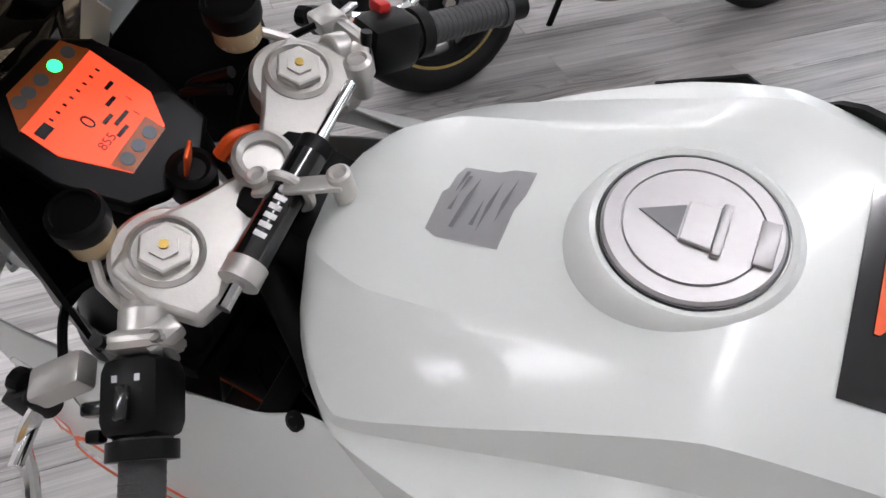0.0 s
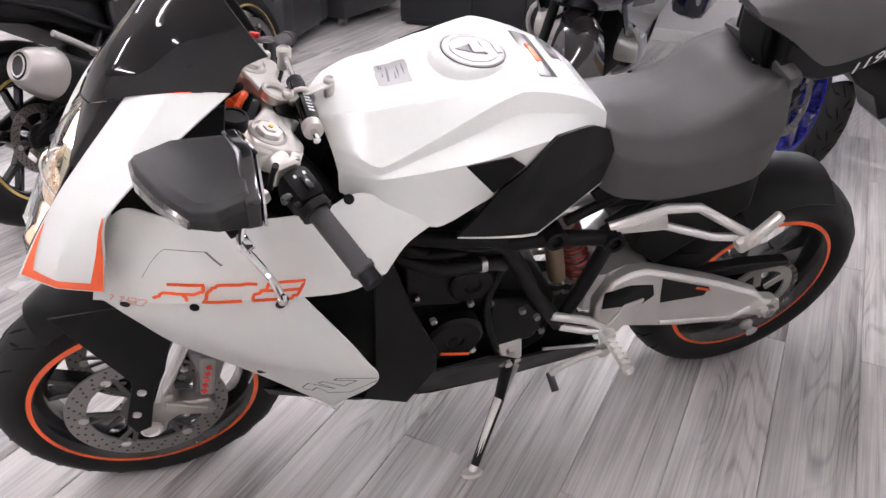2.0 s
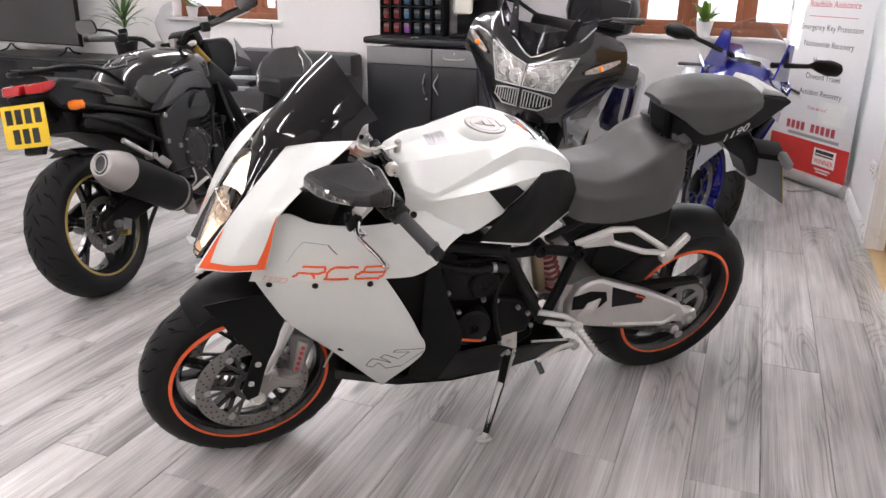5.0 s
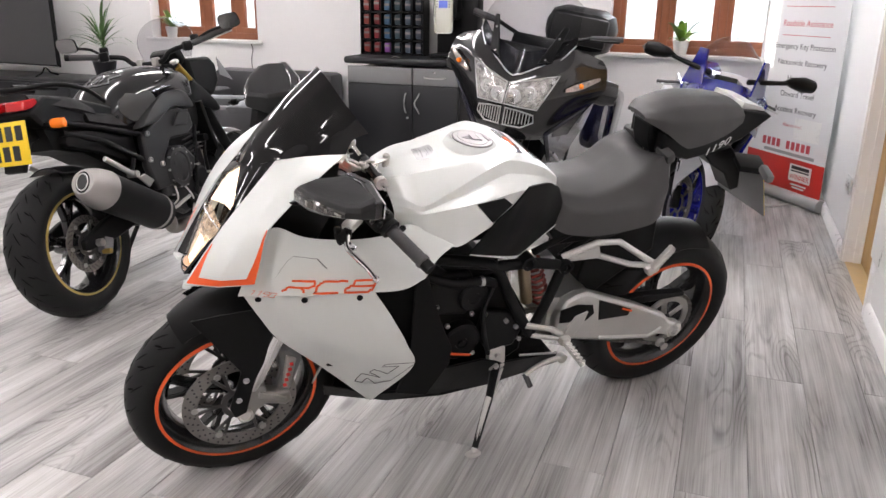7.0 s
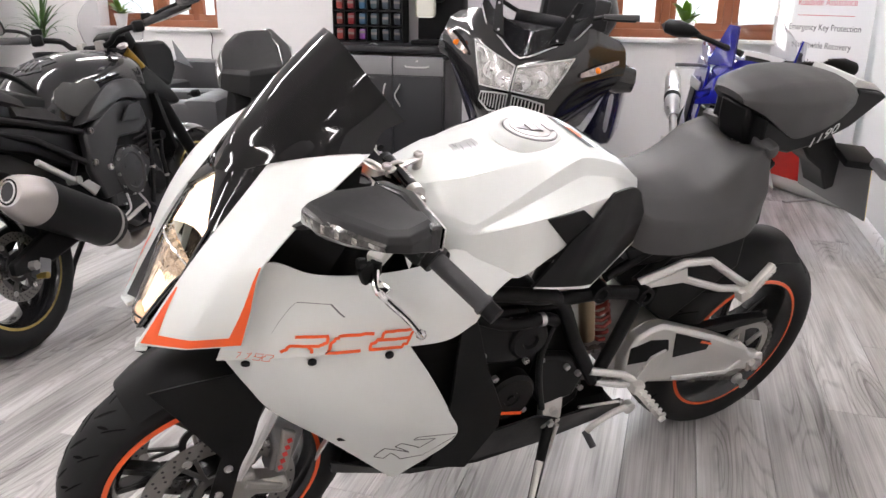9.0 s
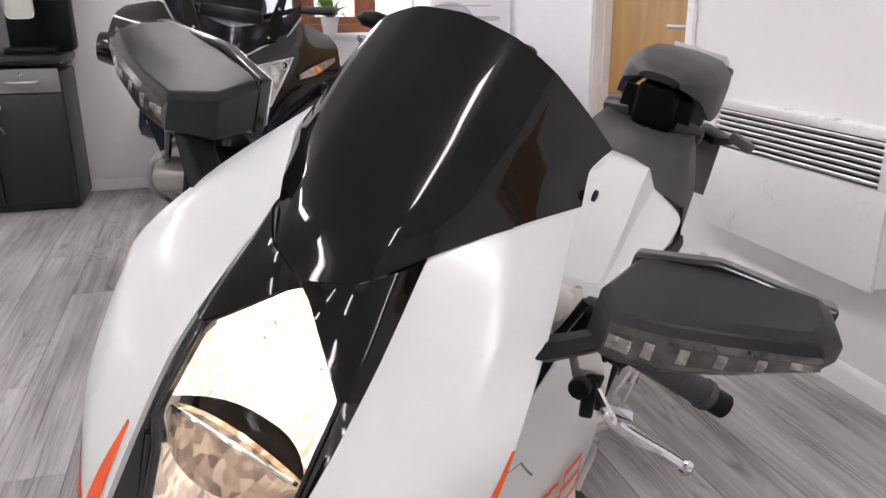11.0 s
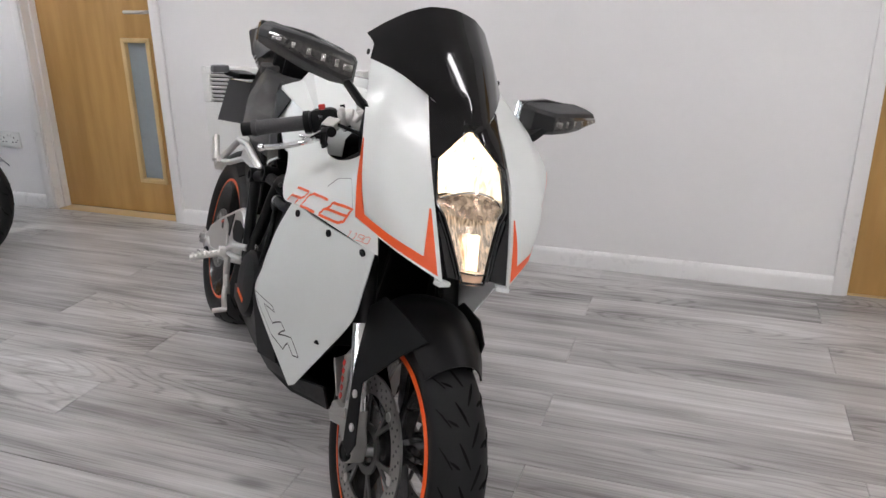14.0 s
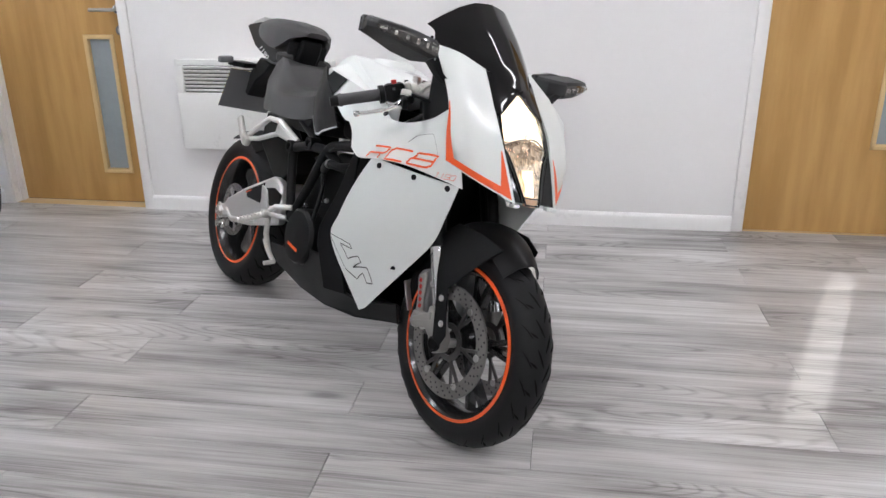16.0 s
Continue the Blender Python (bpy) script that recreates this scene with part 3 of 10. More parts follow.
def socket(u, z, wide, kind, label):
    s = thing("wall_socket", label, "socket", room_pose(u, 0.0, z), group="sockets on the door wall")
    part("faceplate", box(wide, 0.012, 0.088, (0, -0.006, 0), bevel=0.003), WHITE_PL, s)
    for x in ((-0.036, 0.036) if kind == "double" else (0.0,)):
        if kind == "double":
            part("switch", box(0.014, 0.008, 0.02, (x * 0.35, -0.013, 0.024), (6, 0, 0), bevel=0.002), WHITE_PL, s)
            bm = box(0.005, 0.003, 0.009, (x, -0.0125, 0.012))
            box(0.008, 0.003, 0.005, (x - 0.012, -0.0125, -0.012), bm=bm)
            box(0.008, 0.003, 0.005, (x + 0.012, -0.0125, -0.012), bm=bm)
            part("pin_holes", bm, INK, s)
        else:
            part("switch", box(0.03, 0.006, 0.012, (x, -0.013, 0.018), bevel=0.002), WHITE_PL, s)
            bm = box(0.022, 0.003, 0.012, (x, -0.0125, -0.008))
            part("pin_holes", bm, GREY_PL, s)
    for x in (-wide / 2 + 0.012, wide / 2 - 0.012):
        part("screw", lathe([(0.003, 0), (0.003, 0.002)], 8, "Y"), GREY_PL, s, m=pose(x, -0.0135, 0))


socket(-0.437, 0.322, 0.148, "double", "white plastic double wall socket above the skirting")
socket(-0.255, 0.325, 0.088, "single", "white plastic single fused spur on the wall")
socket(-3.055, 0.39, 0.148, "double", "white plastic double wall socket above the skirting")


# ---- windows ----
FRAMEWOOD = material("red_brown_window_wood", (0.27, 0.095, 0.045), 0.35, vary=0.15, scale=5, stretch=(3, 3, 1))


def window(name, a, b, bars, m):
    """Stained wood casement window from a to b along the wall, with a white sill."""
    w = thing(name, "red-brown stained wooden casement window with a white sill", "window", m, kind="structure")
    y = -0.16
    d = 0.07
    f = part("window_frame", box(b - a, d, 0.06, ((a + b) / 2, y, SILL + 0.03), bevel=0.004), FRAMEWOOD, w)
    part("frame_head", box(b - a, d, 0.06, ((a + b) / 2, y, HEAD - 0.03), bevel=0.004), FRAMEWOOD, w)
    for x in (a + 0.03, b - 0.03, *bars):
        part("mullion", box(0.06, d - 0.004, HEAD - SILL - 0.12, (x, y, (SILL + HEAD) / 2), bevel=0.004), FRAMEWOOD, w)
    xs = [a + 0.06, *[v for x in bars for v in (x - 0.03, x + 0.03)], b - 0.06]
    for l, r in zip(xs[::2], xs[1::2]):
        s = part("casement", box(r - l, 0.05, 0.05, ((l + r) / 2, y + 0.012, SILL + 0.085), bevel=0.004), FRAMEWOOD, w)
        part("casement_rail", box(r - l, 0.05, 0.05, ((l + r) / 2, y + 0.012, HEAD - 0.085), bevel=0.004), FRAMEWOOD, s)
        for x in (l + 0.022, r - 0.022):
            part("casement_stile", box(0.044, 0.05, HEAD - SILL - 0.22, (x, y + 0.012, (SILL + HEAD) / 2), bevel=0.004), FRAMEWOOD, s)
        g = part("pane", box(r - l - 0.08, 0.004, HEAD - SILL - 0.2, ((l + r) / 2, y, (SILL + HEAD) / 2)), CLEAR, w)
        g.visible_shadow = False
    part("window_sill", box(b - a + 0.10, 0.17, 0.03, ((a + b) / 2, -0.045, SILL - 0.013), bevel=0.006), TRIM, w)
    return w


WM = Matrix.Translation(room(U0, V0)) @ Matrix.Rotation(radians(TURN - 90), 4, "Z")   # x along v, y into the room
window("window_1", *WINDOWS[0], (0.82, 1.25), WM)
window("window_2", *WINDOWS[1], (5.20, 5.56), WM)

# the sky's light in the two openings
for a, b in WINDOWS:
    sky = bpy.data.lights.new("window_daylight", "AREA")
    sky.shape, sky.size, sky.size_y, sky.energy, sky.color = "RECTANGLE", b - a, 0.5, 26.0, (0.86, 0.93, 1.0)
    ob = new("window_daylight", sky)
    ob.matrix_basis = look(room(U0 - 0.30, (a + b) / 2, 1.75), room(U0 + 3.0, (a + b) / 2, 0.9))

# beyond the windows: yard, and a glowing striped panel standing in for daylit cladding
YARD = material("yard_concrete", (0.42, 0.41, 0.39), 0.9, vary=0.2, scale=1.5)
bm = box(30, 60, 0.1, (-15.3 - 0.0, 0, -0.25))
ground = part("ground", bm, YARD)
ground.matrix_basis = room_pose(U0, 3.5)
tagged(ground, "pale concrete yard outside the windows", "ground", kind="structure")
# the panel's brightness is its own glow, striped like cladding
OUTSIDE = glow("glowing_white_panel", (0.93, 0.97, 1.0), 1.5)
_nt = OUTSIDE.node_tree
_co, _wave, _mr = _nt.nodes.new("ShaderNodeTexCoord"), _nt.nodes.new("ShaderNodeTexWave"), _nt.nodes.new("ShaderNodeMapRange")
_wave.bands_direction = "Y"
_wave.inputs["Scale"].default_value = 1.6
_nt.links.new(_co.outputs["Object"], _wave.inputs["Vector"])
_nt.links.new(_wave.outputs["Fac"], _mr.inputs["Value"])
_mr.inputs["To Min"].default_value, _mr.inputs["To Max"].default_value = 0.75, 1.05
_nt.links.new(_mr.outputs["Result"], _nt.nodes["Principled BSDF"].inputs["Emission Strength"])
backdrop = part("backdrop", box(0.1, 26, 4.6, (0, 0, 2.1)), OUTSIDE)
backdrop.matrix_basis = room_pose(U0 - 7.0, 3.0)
tagged(backdrop, "self-lit striped white panel across the yard, standing in for daylit cladding", "backdrop", kind="structure")


# ---- ceiling lights ----
PANEL_GLOW = glow("led_diffuser", (1.0, 0.955, 0.985), LAMP)
def ceiling_light(u, v, long):
    c = thing("ceiling_light", "long white LED batten light on the ceiling", "light", room_pose(u, v, HIGH), group="ceiling lights")
    part("housing", box(long, 0.13, 0.03, (0, 0, -0.015), bevel=0.005), WHITE_PL, c)
    part("diffuser", box(long - 0.02, 0.11, 0.03, (0, 0, -0.044), bevel=0.01), PANEL_GLOW, c)


for u in (-3.2, -0.9, 1.5, 4.0):
    for v in (1.5, 3.9, 6.2):
        ceiling_light(u, v, 1.5)

# ---- the white sports motorcycle on its side stand ----
LEAN = 15.58
BIKE = thing("sports_motorcycle", "pearl white and black sports motorcycle leaning on its side stand", "motorcycle", pose(0, 0, 0, -LEAN, 0, 0))
RX, RZ, RR = -0.06, 0.318, 0.322       # rear wheel: middle and radius
FX, FZ, FR = 1.437, 0.298, 0.300       # front wheel


def both(name, make, material, parent=None, label="", **kw):
    """A part on the left side and its mirror image on the right."""
    out = []
    for s in (1, -1):
        bm = make()
        if s < 0:
            flip_y(bm)
        out.append(part(name, bm, material, parent or BIKE, label, **kw))
    return out


# nose panels beside the headlamp
NOSE = Patch([
    [(1.347, 0.080, 1.055), (1.285, 0.130, 1.083), (1.207, 0.160, 1.095)],
    [(1.415, 0.091, 0.975), (1.375, 0.170, 1.005), (1.318, 0.198, 1.022)],
    [(1.470, 0.094, 0.905), (1.440, 0.180, 0.925), (1.398, 0.221, 0.950)],
    [(1.525, 0.086, 0.815), (1.482, 0.178, 0.845), (1.414, 0.221, 0.870)],
    [(1.572, 0.076, 0.728), (1.505, 0.155, 0.762), (1.427, 0.214, 0.796)],
], 0.22)


def nose_panel(s):
    p = NOSE if s > 0 else Patch(mirrored(NOSE.rows))
    ob = part("nose_panel", p.mesh(14, 22, -0.004 * s), PEARL, BIKE, "pearl white front fairing panel", bevel=0.0015)
    out = -0.0012 * s
    bm = p.strip([((0.99, 0.50), (0.965, 0.50)), ((0.99, 0.985), (0.86, 0.925))], out)
    p.strip([((0.99, 0.985), (0.86, 0.925)), ((0.035, 0.985), (0.165, 0.925))], out, bm)
    p.strip([((0.035, 0.985), (0.165, 0.925)), ((0.035, 0.66), (0.055, 0.66))], out, bm)
    part("stripe", bm, ORANGE, ob, "orange angular stripe")
    # inner return edge
    q = Patch([[p.at(0, v), p.at(0, v) + Vector((-0.035, -0.006 * s, -0.014))] for v in [k / 8 for k in range(9)]])
    part("inner_edge", q.mesh(2, 16, 0.002), PEARL, ob)
    return ob


nose_panel(1)
nose_panel(-1)

# windscreen
SCR = [
    [(1.417, 0.0, 1.014), (1.402, 0.045, 1.024), (1.345, 0.090, 1.058), (1.270, 0.135, 1.086), (1.205, 0.161, 1.096)],
    [(1.385, 0.0, 1.068), (1.370, 0.048, 1.072), (1.314, 0.094, 1.096), (1.248, 0.130, 1.118), (1.188, 0.153, 1.126)],
    [(1.312, 0.0, 1.152), (1.300, 0.055, 1.150), (1.260, 0.103, 1.148), (1.210, 0.136, 1.144), (1.170, 0.156, 1.138)],
    [(1.222, 0.0, 1.238), (1.217, 0.055, 1.230), (1.203, 0.098, 1.208), (1.178, 0.134, 1.176), (1.153, 0.160, 1.146)],
]
full = [[(x, -y, z) for x, y, z in row[:0:-1]] + row for row in SCR]
screen = part("windscreen", Patch(full, 0.5).mesh(40, 24, 0.003), SCREEN, BIKE, "dark tinted glossy windscreen", angle=60)
for s in (1, -1):
    part("screen_screw", lathe([(0.006, 0), (0.006, 0.003), (0.003, 0.004)], 12, "Y"), BLACK_SATIN, screen, m=pose(1.195, 0.166 * s, 1.108))

# black bodywork inside the nose, behind panels
for s in (1, -1):
    part("inner_fairing", slab([(1.375, 0.090 * s, 0.975), (1.290, 0.140 * s, 1.050), (1.215, 0.150 * s, 1.070), (1.235, 0.160 * s, 0.930), (1.300, 0.150 * s, 0.800), (1.400, 0.115 * s, 0.790)][::s], 0.005), BLACK_SATIN, BIKE, "black plastic behind the nose")
part("lamp_back", slab([(1.385, 0.10, 0.985), (1.385, -0.10, 0.985), (1.42, -0.11, 0.76), (1.42, 0.11, 0.76)], 0.012), BLACK_MATT, BIKE)


# headlamp: half widths, rim and middle of the lens by height
LAMP_Z = ((1.006, 0.004, 1.411, 1.411), (0.941, 0.077, 1.444, 1.470), (0.861, 0.081, 1.490, 1.514), (0.838, 0.064, 1.503, 1.524), (0.790, 0.046, 1.528, 1.545), (0.743, 0.031, 1.553, 1.565), (0.726, 0.024, 1.560, 1.567))


def lamp_at(z):
    """Half width, rim x and middle x of the lens at a height."""
    for a, b in zip(LAMP_Z, LAMP_Z[1:]):
        if z >= b[0] - 1e-9:
            t = min(max((a[0] - z) / (a[0] - b[0]), 0), 1)
            return tuple(a[k] + (b[k] - a[k]) * t for k in (1, 2, 3))
    return LAMP_Z[-1][1:]


def lamp_sheet(z0, z1, nz=24, ny=16, inset=0.0, back=0.0, bowl=0.0, power=2.0, narrow=1.0, arch=0.0, thick=0.002):
    """A sheet across the lamp between two heights; bowl: how deep its middle lies behind the rim, or 0 to follow the lens."""
    zs = sorted({z0 + (z1 - z0) * k / nz for k in range(nz + 1)} | {r[0] for r in LAMP_Z if min(z0, z1) < r[0] < max(z0, z1)}, reverse=True)
    grid = []
    for z in zs:
        row = []
        for i in range(-ny // 2, ny // 2 + 1):
            f = i / (ny / 2)
            lift = arch * (1 - f * f) * (1 - abs(z - z0) / max(abs(z1 - z0), 1e-6))
            w, xe, xc = lamp_at(z + lift)
            w = max(w - inset, 0.001) * narrow
            x = xe + (xc - xe) * (1 - f * f) - back if not bowl else xe - back - bowl * min(1.0, w / 0.06) * (1 - abs(f) ** power)
            row.append(Vector((x, w * f, z + lift)))
        grid.append(row)
    bm = bmesh.new()
    top = [[bm.verts.new(p) for p in row] for row in grid]
    low = [[bm.verts.new(p - Vector((thick, 0, 0))) for p in row] for row in grid]
    n, m = len(grid), len(grid[0])
    for j in range(n - 1):
        for i in range(m - 1):
            bm.faces.new((top[j][i], top[j][i + 1], top[j + 1][i + 1], top[j + 1][i]))
            bm.faces.new((low[j][i], low[j + 1][i], low[j + 1][i + 1], low[j][i + 1]))
    rim = [(0, i) for i in range(m - 1)] + [(j, m - 1) for j in range(n - 1)] + [(n - 1, m - 1 - i) for i in range(m - 1)] + [(n - 1 - j, 0) for j in range(n - 1)]
    for k in range(len(rim)):
        (a, b), (c, d) = rim[k], rim[(k + 1) % len(rim)]
        bm.faces.new((top[a][b], low[a][b], low[c][d], top[c][d]))
    return bm


def nose_edge(z):
    """The inner edge of the left nose panel at a height."""
    lo, hi = 0.0, 1.0
    for _ in range(24):
        mid_v = (lo + hi) / 2
        if NOSE.at(0, mid_v).z > z:
            lo = mid_v
        else:
            hi = mid_v
    return NOSE.at(0, (lo + hi) / 2)


# glossy black sweep between the screen and the headlamp
rows = []
for t in (0.0, 0.33, 0.67, 1.0):
    e = nose_edge(1.054 - 0.110 * t) + Vector((-0.004, -0.002, -0.002))
    a = [Vector(q) for q in ((1.417, 0.0, 1.014), (1.402, 0.045, 1.024), (1.374, 0.072, 1.041))]
    b = [Vector(q) for q in ((1.412, 0.0, 1.008), (1.428, 0.0375, 0.976), (1.445, 0.078, 0.943))]
    half = [u_ + (v_ - u_) * t for u_, v_ in zip(a, b)] + [e]
    rows.append([(q.x, -q.y, q.z) for q in half[:0:-1]] + [tuple(q) for q in half])
part("screen_base", Patch(rows, 0.3).mesh(36, 12, 0.003), SCREEN, BIKE, "glossy black sweep above the headlamp", angle=60)

head = part("headlamp", lamp_sheet(1.000, 0.728, 20, 8, 0.004, 0.050, 0.02), BLACK_GLOSS, BIKE, "lit clear-lens headlamp")
part("lamp_glass", lamp_sheet(1.006, 0.726, 30, 18), LENS, head, "clear lens").visible_shadow = False
edge = [Vector((lamp_at(z)[1] + 0.001, lamp_at(z)[0], z)) for z in (0.998, 0.985, 0.963, 0.941, 0.915, 0.888, 0.861, 0.838, 0.79, 0.743, 0.726)]
part("lens_rim", tube([Vector((1.413, 0, 1.006))] + edge + [Vector((q.x, -q.y, q.z)) for q in edge[::-1]], 0.0028, 6, closed=True), BLACK_GLOSS, head, "dark lens rim")
UPPER = lit_reflector("lit_upper_bowl", (0.92, 0.86, 0.78), 0.06 * HEADLAMP, 0.26 * HEADLAMP, (1, 1.8, 0.7), 120)
part("reflector", lamp_sheet(0.999, 0.876, 20, 16, 0.004, 0.006, 0.036, 2.6, arch=0.0), UPPER, head, "bright lit upper reflector")
part("lamp_bulb", lathe([(0.0, -0.012), (0.010, -0.006), (0.012, 0.004), (0.006, 0.014), (0, 0.016)], 16, "X"), glow("lit_bulb", (1.0, 0.82, 0.58), 3 * HEADLAMP), head, "glowing bulb", m=pose(1.440, 0, 0.925))
FLUTE = lit_reflector("lit_flute", (0.55, 0.42, 0.28), 0.01 * HEADLAMP, 0.06 * HEADLAMP, (1, 1, 1), 80)
for z in (0.950, 0.935):
    w, xe, xc = lamp_at(z)
    for n in (-6, -5, -4, -3, 3, 4, 5, 6):
        f = n / 7
        part("reflector_flute", box(0.002, 0.0045, 0.010, (xe - 0.010 - 0.030 * (1 - abs(f) ** 2.6), w * f, z - 0.012 * abs(f))), FLUTE, head)
# the band glows a little itself, for bulb light it would reflect
BRONZE = lit_reflector("glowing_bronze_chrome", (0.42, 0.30, 0.22), 0.0, 0.045 * HEADLAMP, (1, 1, 1), 110)
part("reflector_band", lamp_sheet(0.866, 0.842, 8, 16, 0.004, 0.010, 0, arch=0.024, thick=0.006), BRONZE, head, "glowing bronze-tinted chrome band")
part("band_lip", tube([Vector((lamp_at(0.868)[1] - 0.008 + 0.024 * (1 - f * f), 0.072 * f, 0.868 + 0.026 * (1 - f * f))) for f in [k / 8 for k in range(-8, 9)]], 0.0022, 6), CHROME, head)
part("lower_reflector", lamp_sheet(0.842, 0.738, 12, 12, 0.004, 0.004, 0.012, 2.0), lit_reflector("lit_lower_bowl", (0.55, 0.45, 0.37), 0.004 * HEADLAMP, 0.075 * HEADLAMP, (1, 2.2, 0.35), 120), head, "lit lower reflector in upright streaks")
part("lower_beam", lamp_sheet(0.812, 0.748, 8, 8, 0.004, 0.004, 0.006, 2.0, narrow=0.42), lit_reflector("lit_lower_middle", (0.95, 0.86, 0.74), 0.05 * HEADLAMP, 0.30 * HEADLAMP, (1, 2.2, 0.35), 120), head, "brightly lit middle of the lower reflector")
part("lens_line", tube([Vector((lamp_at(0.745)[1] + 0.012 * (1 - f * f), 0.031 * f, 0.745)) for f in (-1, -0.5, 0, 0.5, 1)], 0.0018, 6), BLACK_GLOSS, head)
PEACH = material("pale_peach_lens", (0.72, 0.46, 0.30), 0.2, coat=0.6, vary=0.1)
part("position_light", lamp_sheet(0.746, 0.722, 6, 10, 0.003, 0.004, 0, thick=0.012), PEACH, head, "pale peach lower lens")
# glossy black trims between the lens and the nose panels
def lamp_trim():
    rows_ = []
    for z in (0.948, 0.915, 0.888, 0.861, 0.838, 0.79, 0.755, 0.730):
        w, xe, _ = lamp_at(z)
        e_ = nose_edge(z) + Vector((-0.006, -0.002, 0))
        low_ = 0.012 if z < 0.85 else 0.003
        rows_.append([(xe - 0.001, w + 0.001, z), (xe - low_, w + (e_.y - w) * 0.5, z), tuple(e_)])
    return Patch(rows_, 0.2).mesh(6, 20, -0.008)


both("lamp_trim", lamp_trim, BLACK_GLOSS)
both("trim_ridge", lambda: tube([Vector((lamp_at(z)[1] + 0.000, lamp_at(z)[0] + 0.007, z)) for z in (0.845, 0.80, 0.76, 0.732)], 0.003, 6), BLACK_GLOSS)
both("nose_tip", lambda: box(0.02, 0.03, 0.010, (1.562, 0.068, 0.722), (0, 0, -15), bevel=0.003), PEARL)

# upper side fairing
SIDE = Patch([
    [(1.458, 0.163, 0.733), (1.435, 0.175, 0.820), (1.41, 0.170, 0.900)],
    [(1.414, 0.185, 0.741), (1.39, 0.188, 0.870), (1.37, 0.183, 0.930)],
    [(1.350, 0.214, 0.751), (1.33, 0.200, 0.845), (1.30, 0.185, 0.895)],
    [(1.26, 0.238, 0.757), (1.24, 0.215, 0.815), (1.19, 0.175, 0.868)],
    [(1.14, 0.244, 0.746), (1.10, 0.218, 0.815), (1.085, 0.165, 0.862)],
    [(1.05, 0.238, 0.735), (1.03, 0.214, 0.805), (1.010, 0.158, 0.880)],
    [(0.985, 0.226, 0.752), (0.95, 0.214, 0.800), (0.905, 0.206, 0.832)],
])
for s in (1, -1):
    p = SIDE if s > 0 else Patch(mirrored(SIDE.rows))
    ob = part("side_fairing", p.mesh(14, 40, -0.004 * s), PEARL, BIKE, "pearl white side fairing", bevel=0.0015)
    pts = [p.find((x, y * s, z)) for x, y, z in ((1.375, 0.20, 0.800), (1.335, 0.20, 0.855), (1.275, 0.205, 0.842), (1.255, 0.215, 0.818))]
    bm = bmesh.new()
    for (a, b), (c, d) in zip(pts, pts[1:]):
        p.strip([((a, b), (a + 0.012, b + 0.004)), ((c, d), (c + 0.012, d + 0.004))], -0.001 * s, bm)
    part("panel_outline", bm, GREY_PL, ob)
    uv = p.find((1.037, 0.155 * s, 0.868))
    part("fairing_bolt", lathe([(0.009, 0), (0.009, 0.003), (0.005, 0.004), (0.004, 0.002), (0.0, 0.002)], 14), BLACK_SATIN, ob, m=Matrix.Translation(p.at(*uv)) @ p.normal(*uv).to_track_quat("Z" if s < 0 else "-Z", "Y").to_matrix().to_4x4())

# lower side panel
LOWP = Patch([
    [(1.445, 0.165, 0.735), (1.30, 0.212, 0.742), (1.135, 0.244, 0.750)],
    [(1.40, 0.150, 0.645), (1.26, 0.215, 0.650), (1.08, 0.252, 0.660)],
    [(1.345, 0.135, 0.550), (1.19, 0.212, 0.550), (1.025, 0.250, 0.555)],
    [(1.22, 0.130, 0.420), (1.11, 0.196, 0.450), (0.995, 0.240, 0.460)],
    [(1.085, 0.132, 0.275), (1.075, 0.136, 0.268), (1.066, 0.140, 0.262)],
])
for s in (1, -1):
    p = LOWP if s > 0 else Patch(mirrored(LOWP.rows))
    ob = part("lower_panel", p.mesh(16, 26, -0.004 * s), PEARL, BIKE, "pearl white lower fairing panel", bevel=0.0015)
    o = -0.0012 * s
    # outlined emblem as bare angular strokes
    bm = bmesh.new()
    zig = [(0.99, 0.70), (0.70, 0.715), (0.66, 0.74), (0.84, 0.735), (0.74, 0.80), (0.56, 0.765), (0.50, 0.79), (0.66, 0.83), (0.40, 0.80), (0.24, 0.86), (0.36, 0.87), (0.46, 0.835), (0.60, 0.875), (0.86, 0.85), (0.99, 0.72)]
    for a, b in zip(zig, zig[1:]):
        d = Vector((b[0] - a[0], b[1] - a[1]))
        n = Vector((-d.y, d.x)).normalized() * 0.0045
        p.strip([((a[0] - n.x, a[1] - n.y * 0.6), (a[0] + n.x, a[1] + n.y * 0.6)), ((b[0] - n.x, b[1] - n.y * 0.6), (b[0] + n.x, b[1] + n.y * 0.6))], o, bm)
    part("emblem", bm, INK, ob, "thin black angular outline graphic")
    for u, v in ((0.10, 0.035), (0.47, 0.035), (0.87, 0.045)):
        part("panel_bolt", lathe([(0.008, 0), (0.008, 0.003), (0.005, 0.0035), (0.004, 0.002), (0.0, 0.002)], 14), BLACK_SATIN, ob, m=Matrix.Translation(p.at(u, v)) @ p.normal(u, v).to_track_quat("Z" if s < 0 else "-Z", "Y").to_matrix().to_4x4())


def decal_pose(p, place, ahead, s):
    """A pose on a panel near a place, x along ahead, z outwards."""
    uv = p.find(place)
    n = p.normal(*uv) * (-s)
    x = (Vector(ahead) - n * n.dot(Vector(ahead))).normalized()
    m = Matrix((x, n.cross(x), n)).transposed().to_4x4()
    m.translation = p.at(*uv) + n * 0.0012
    return m


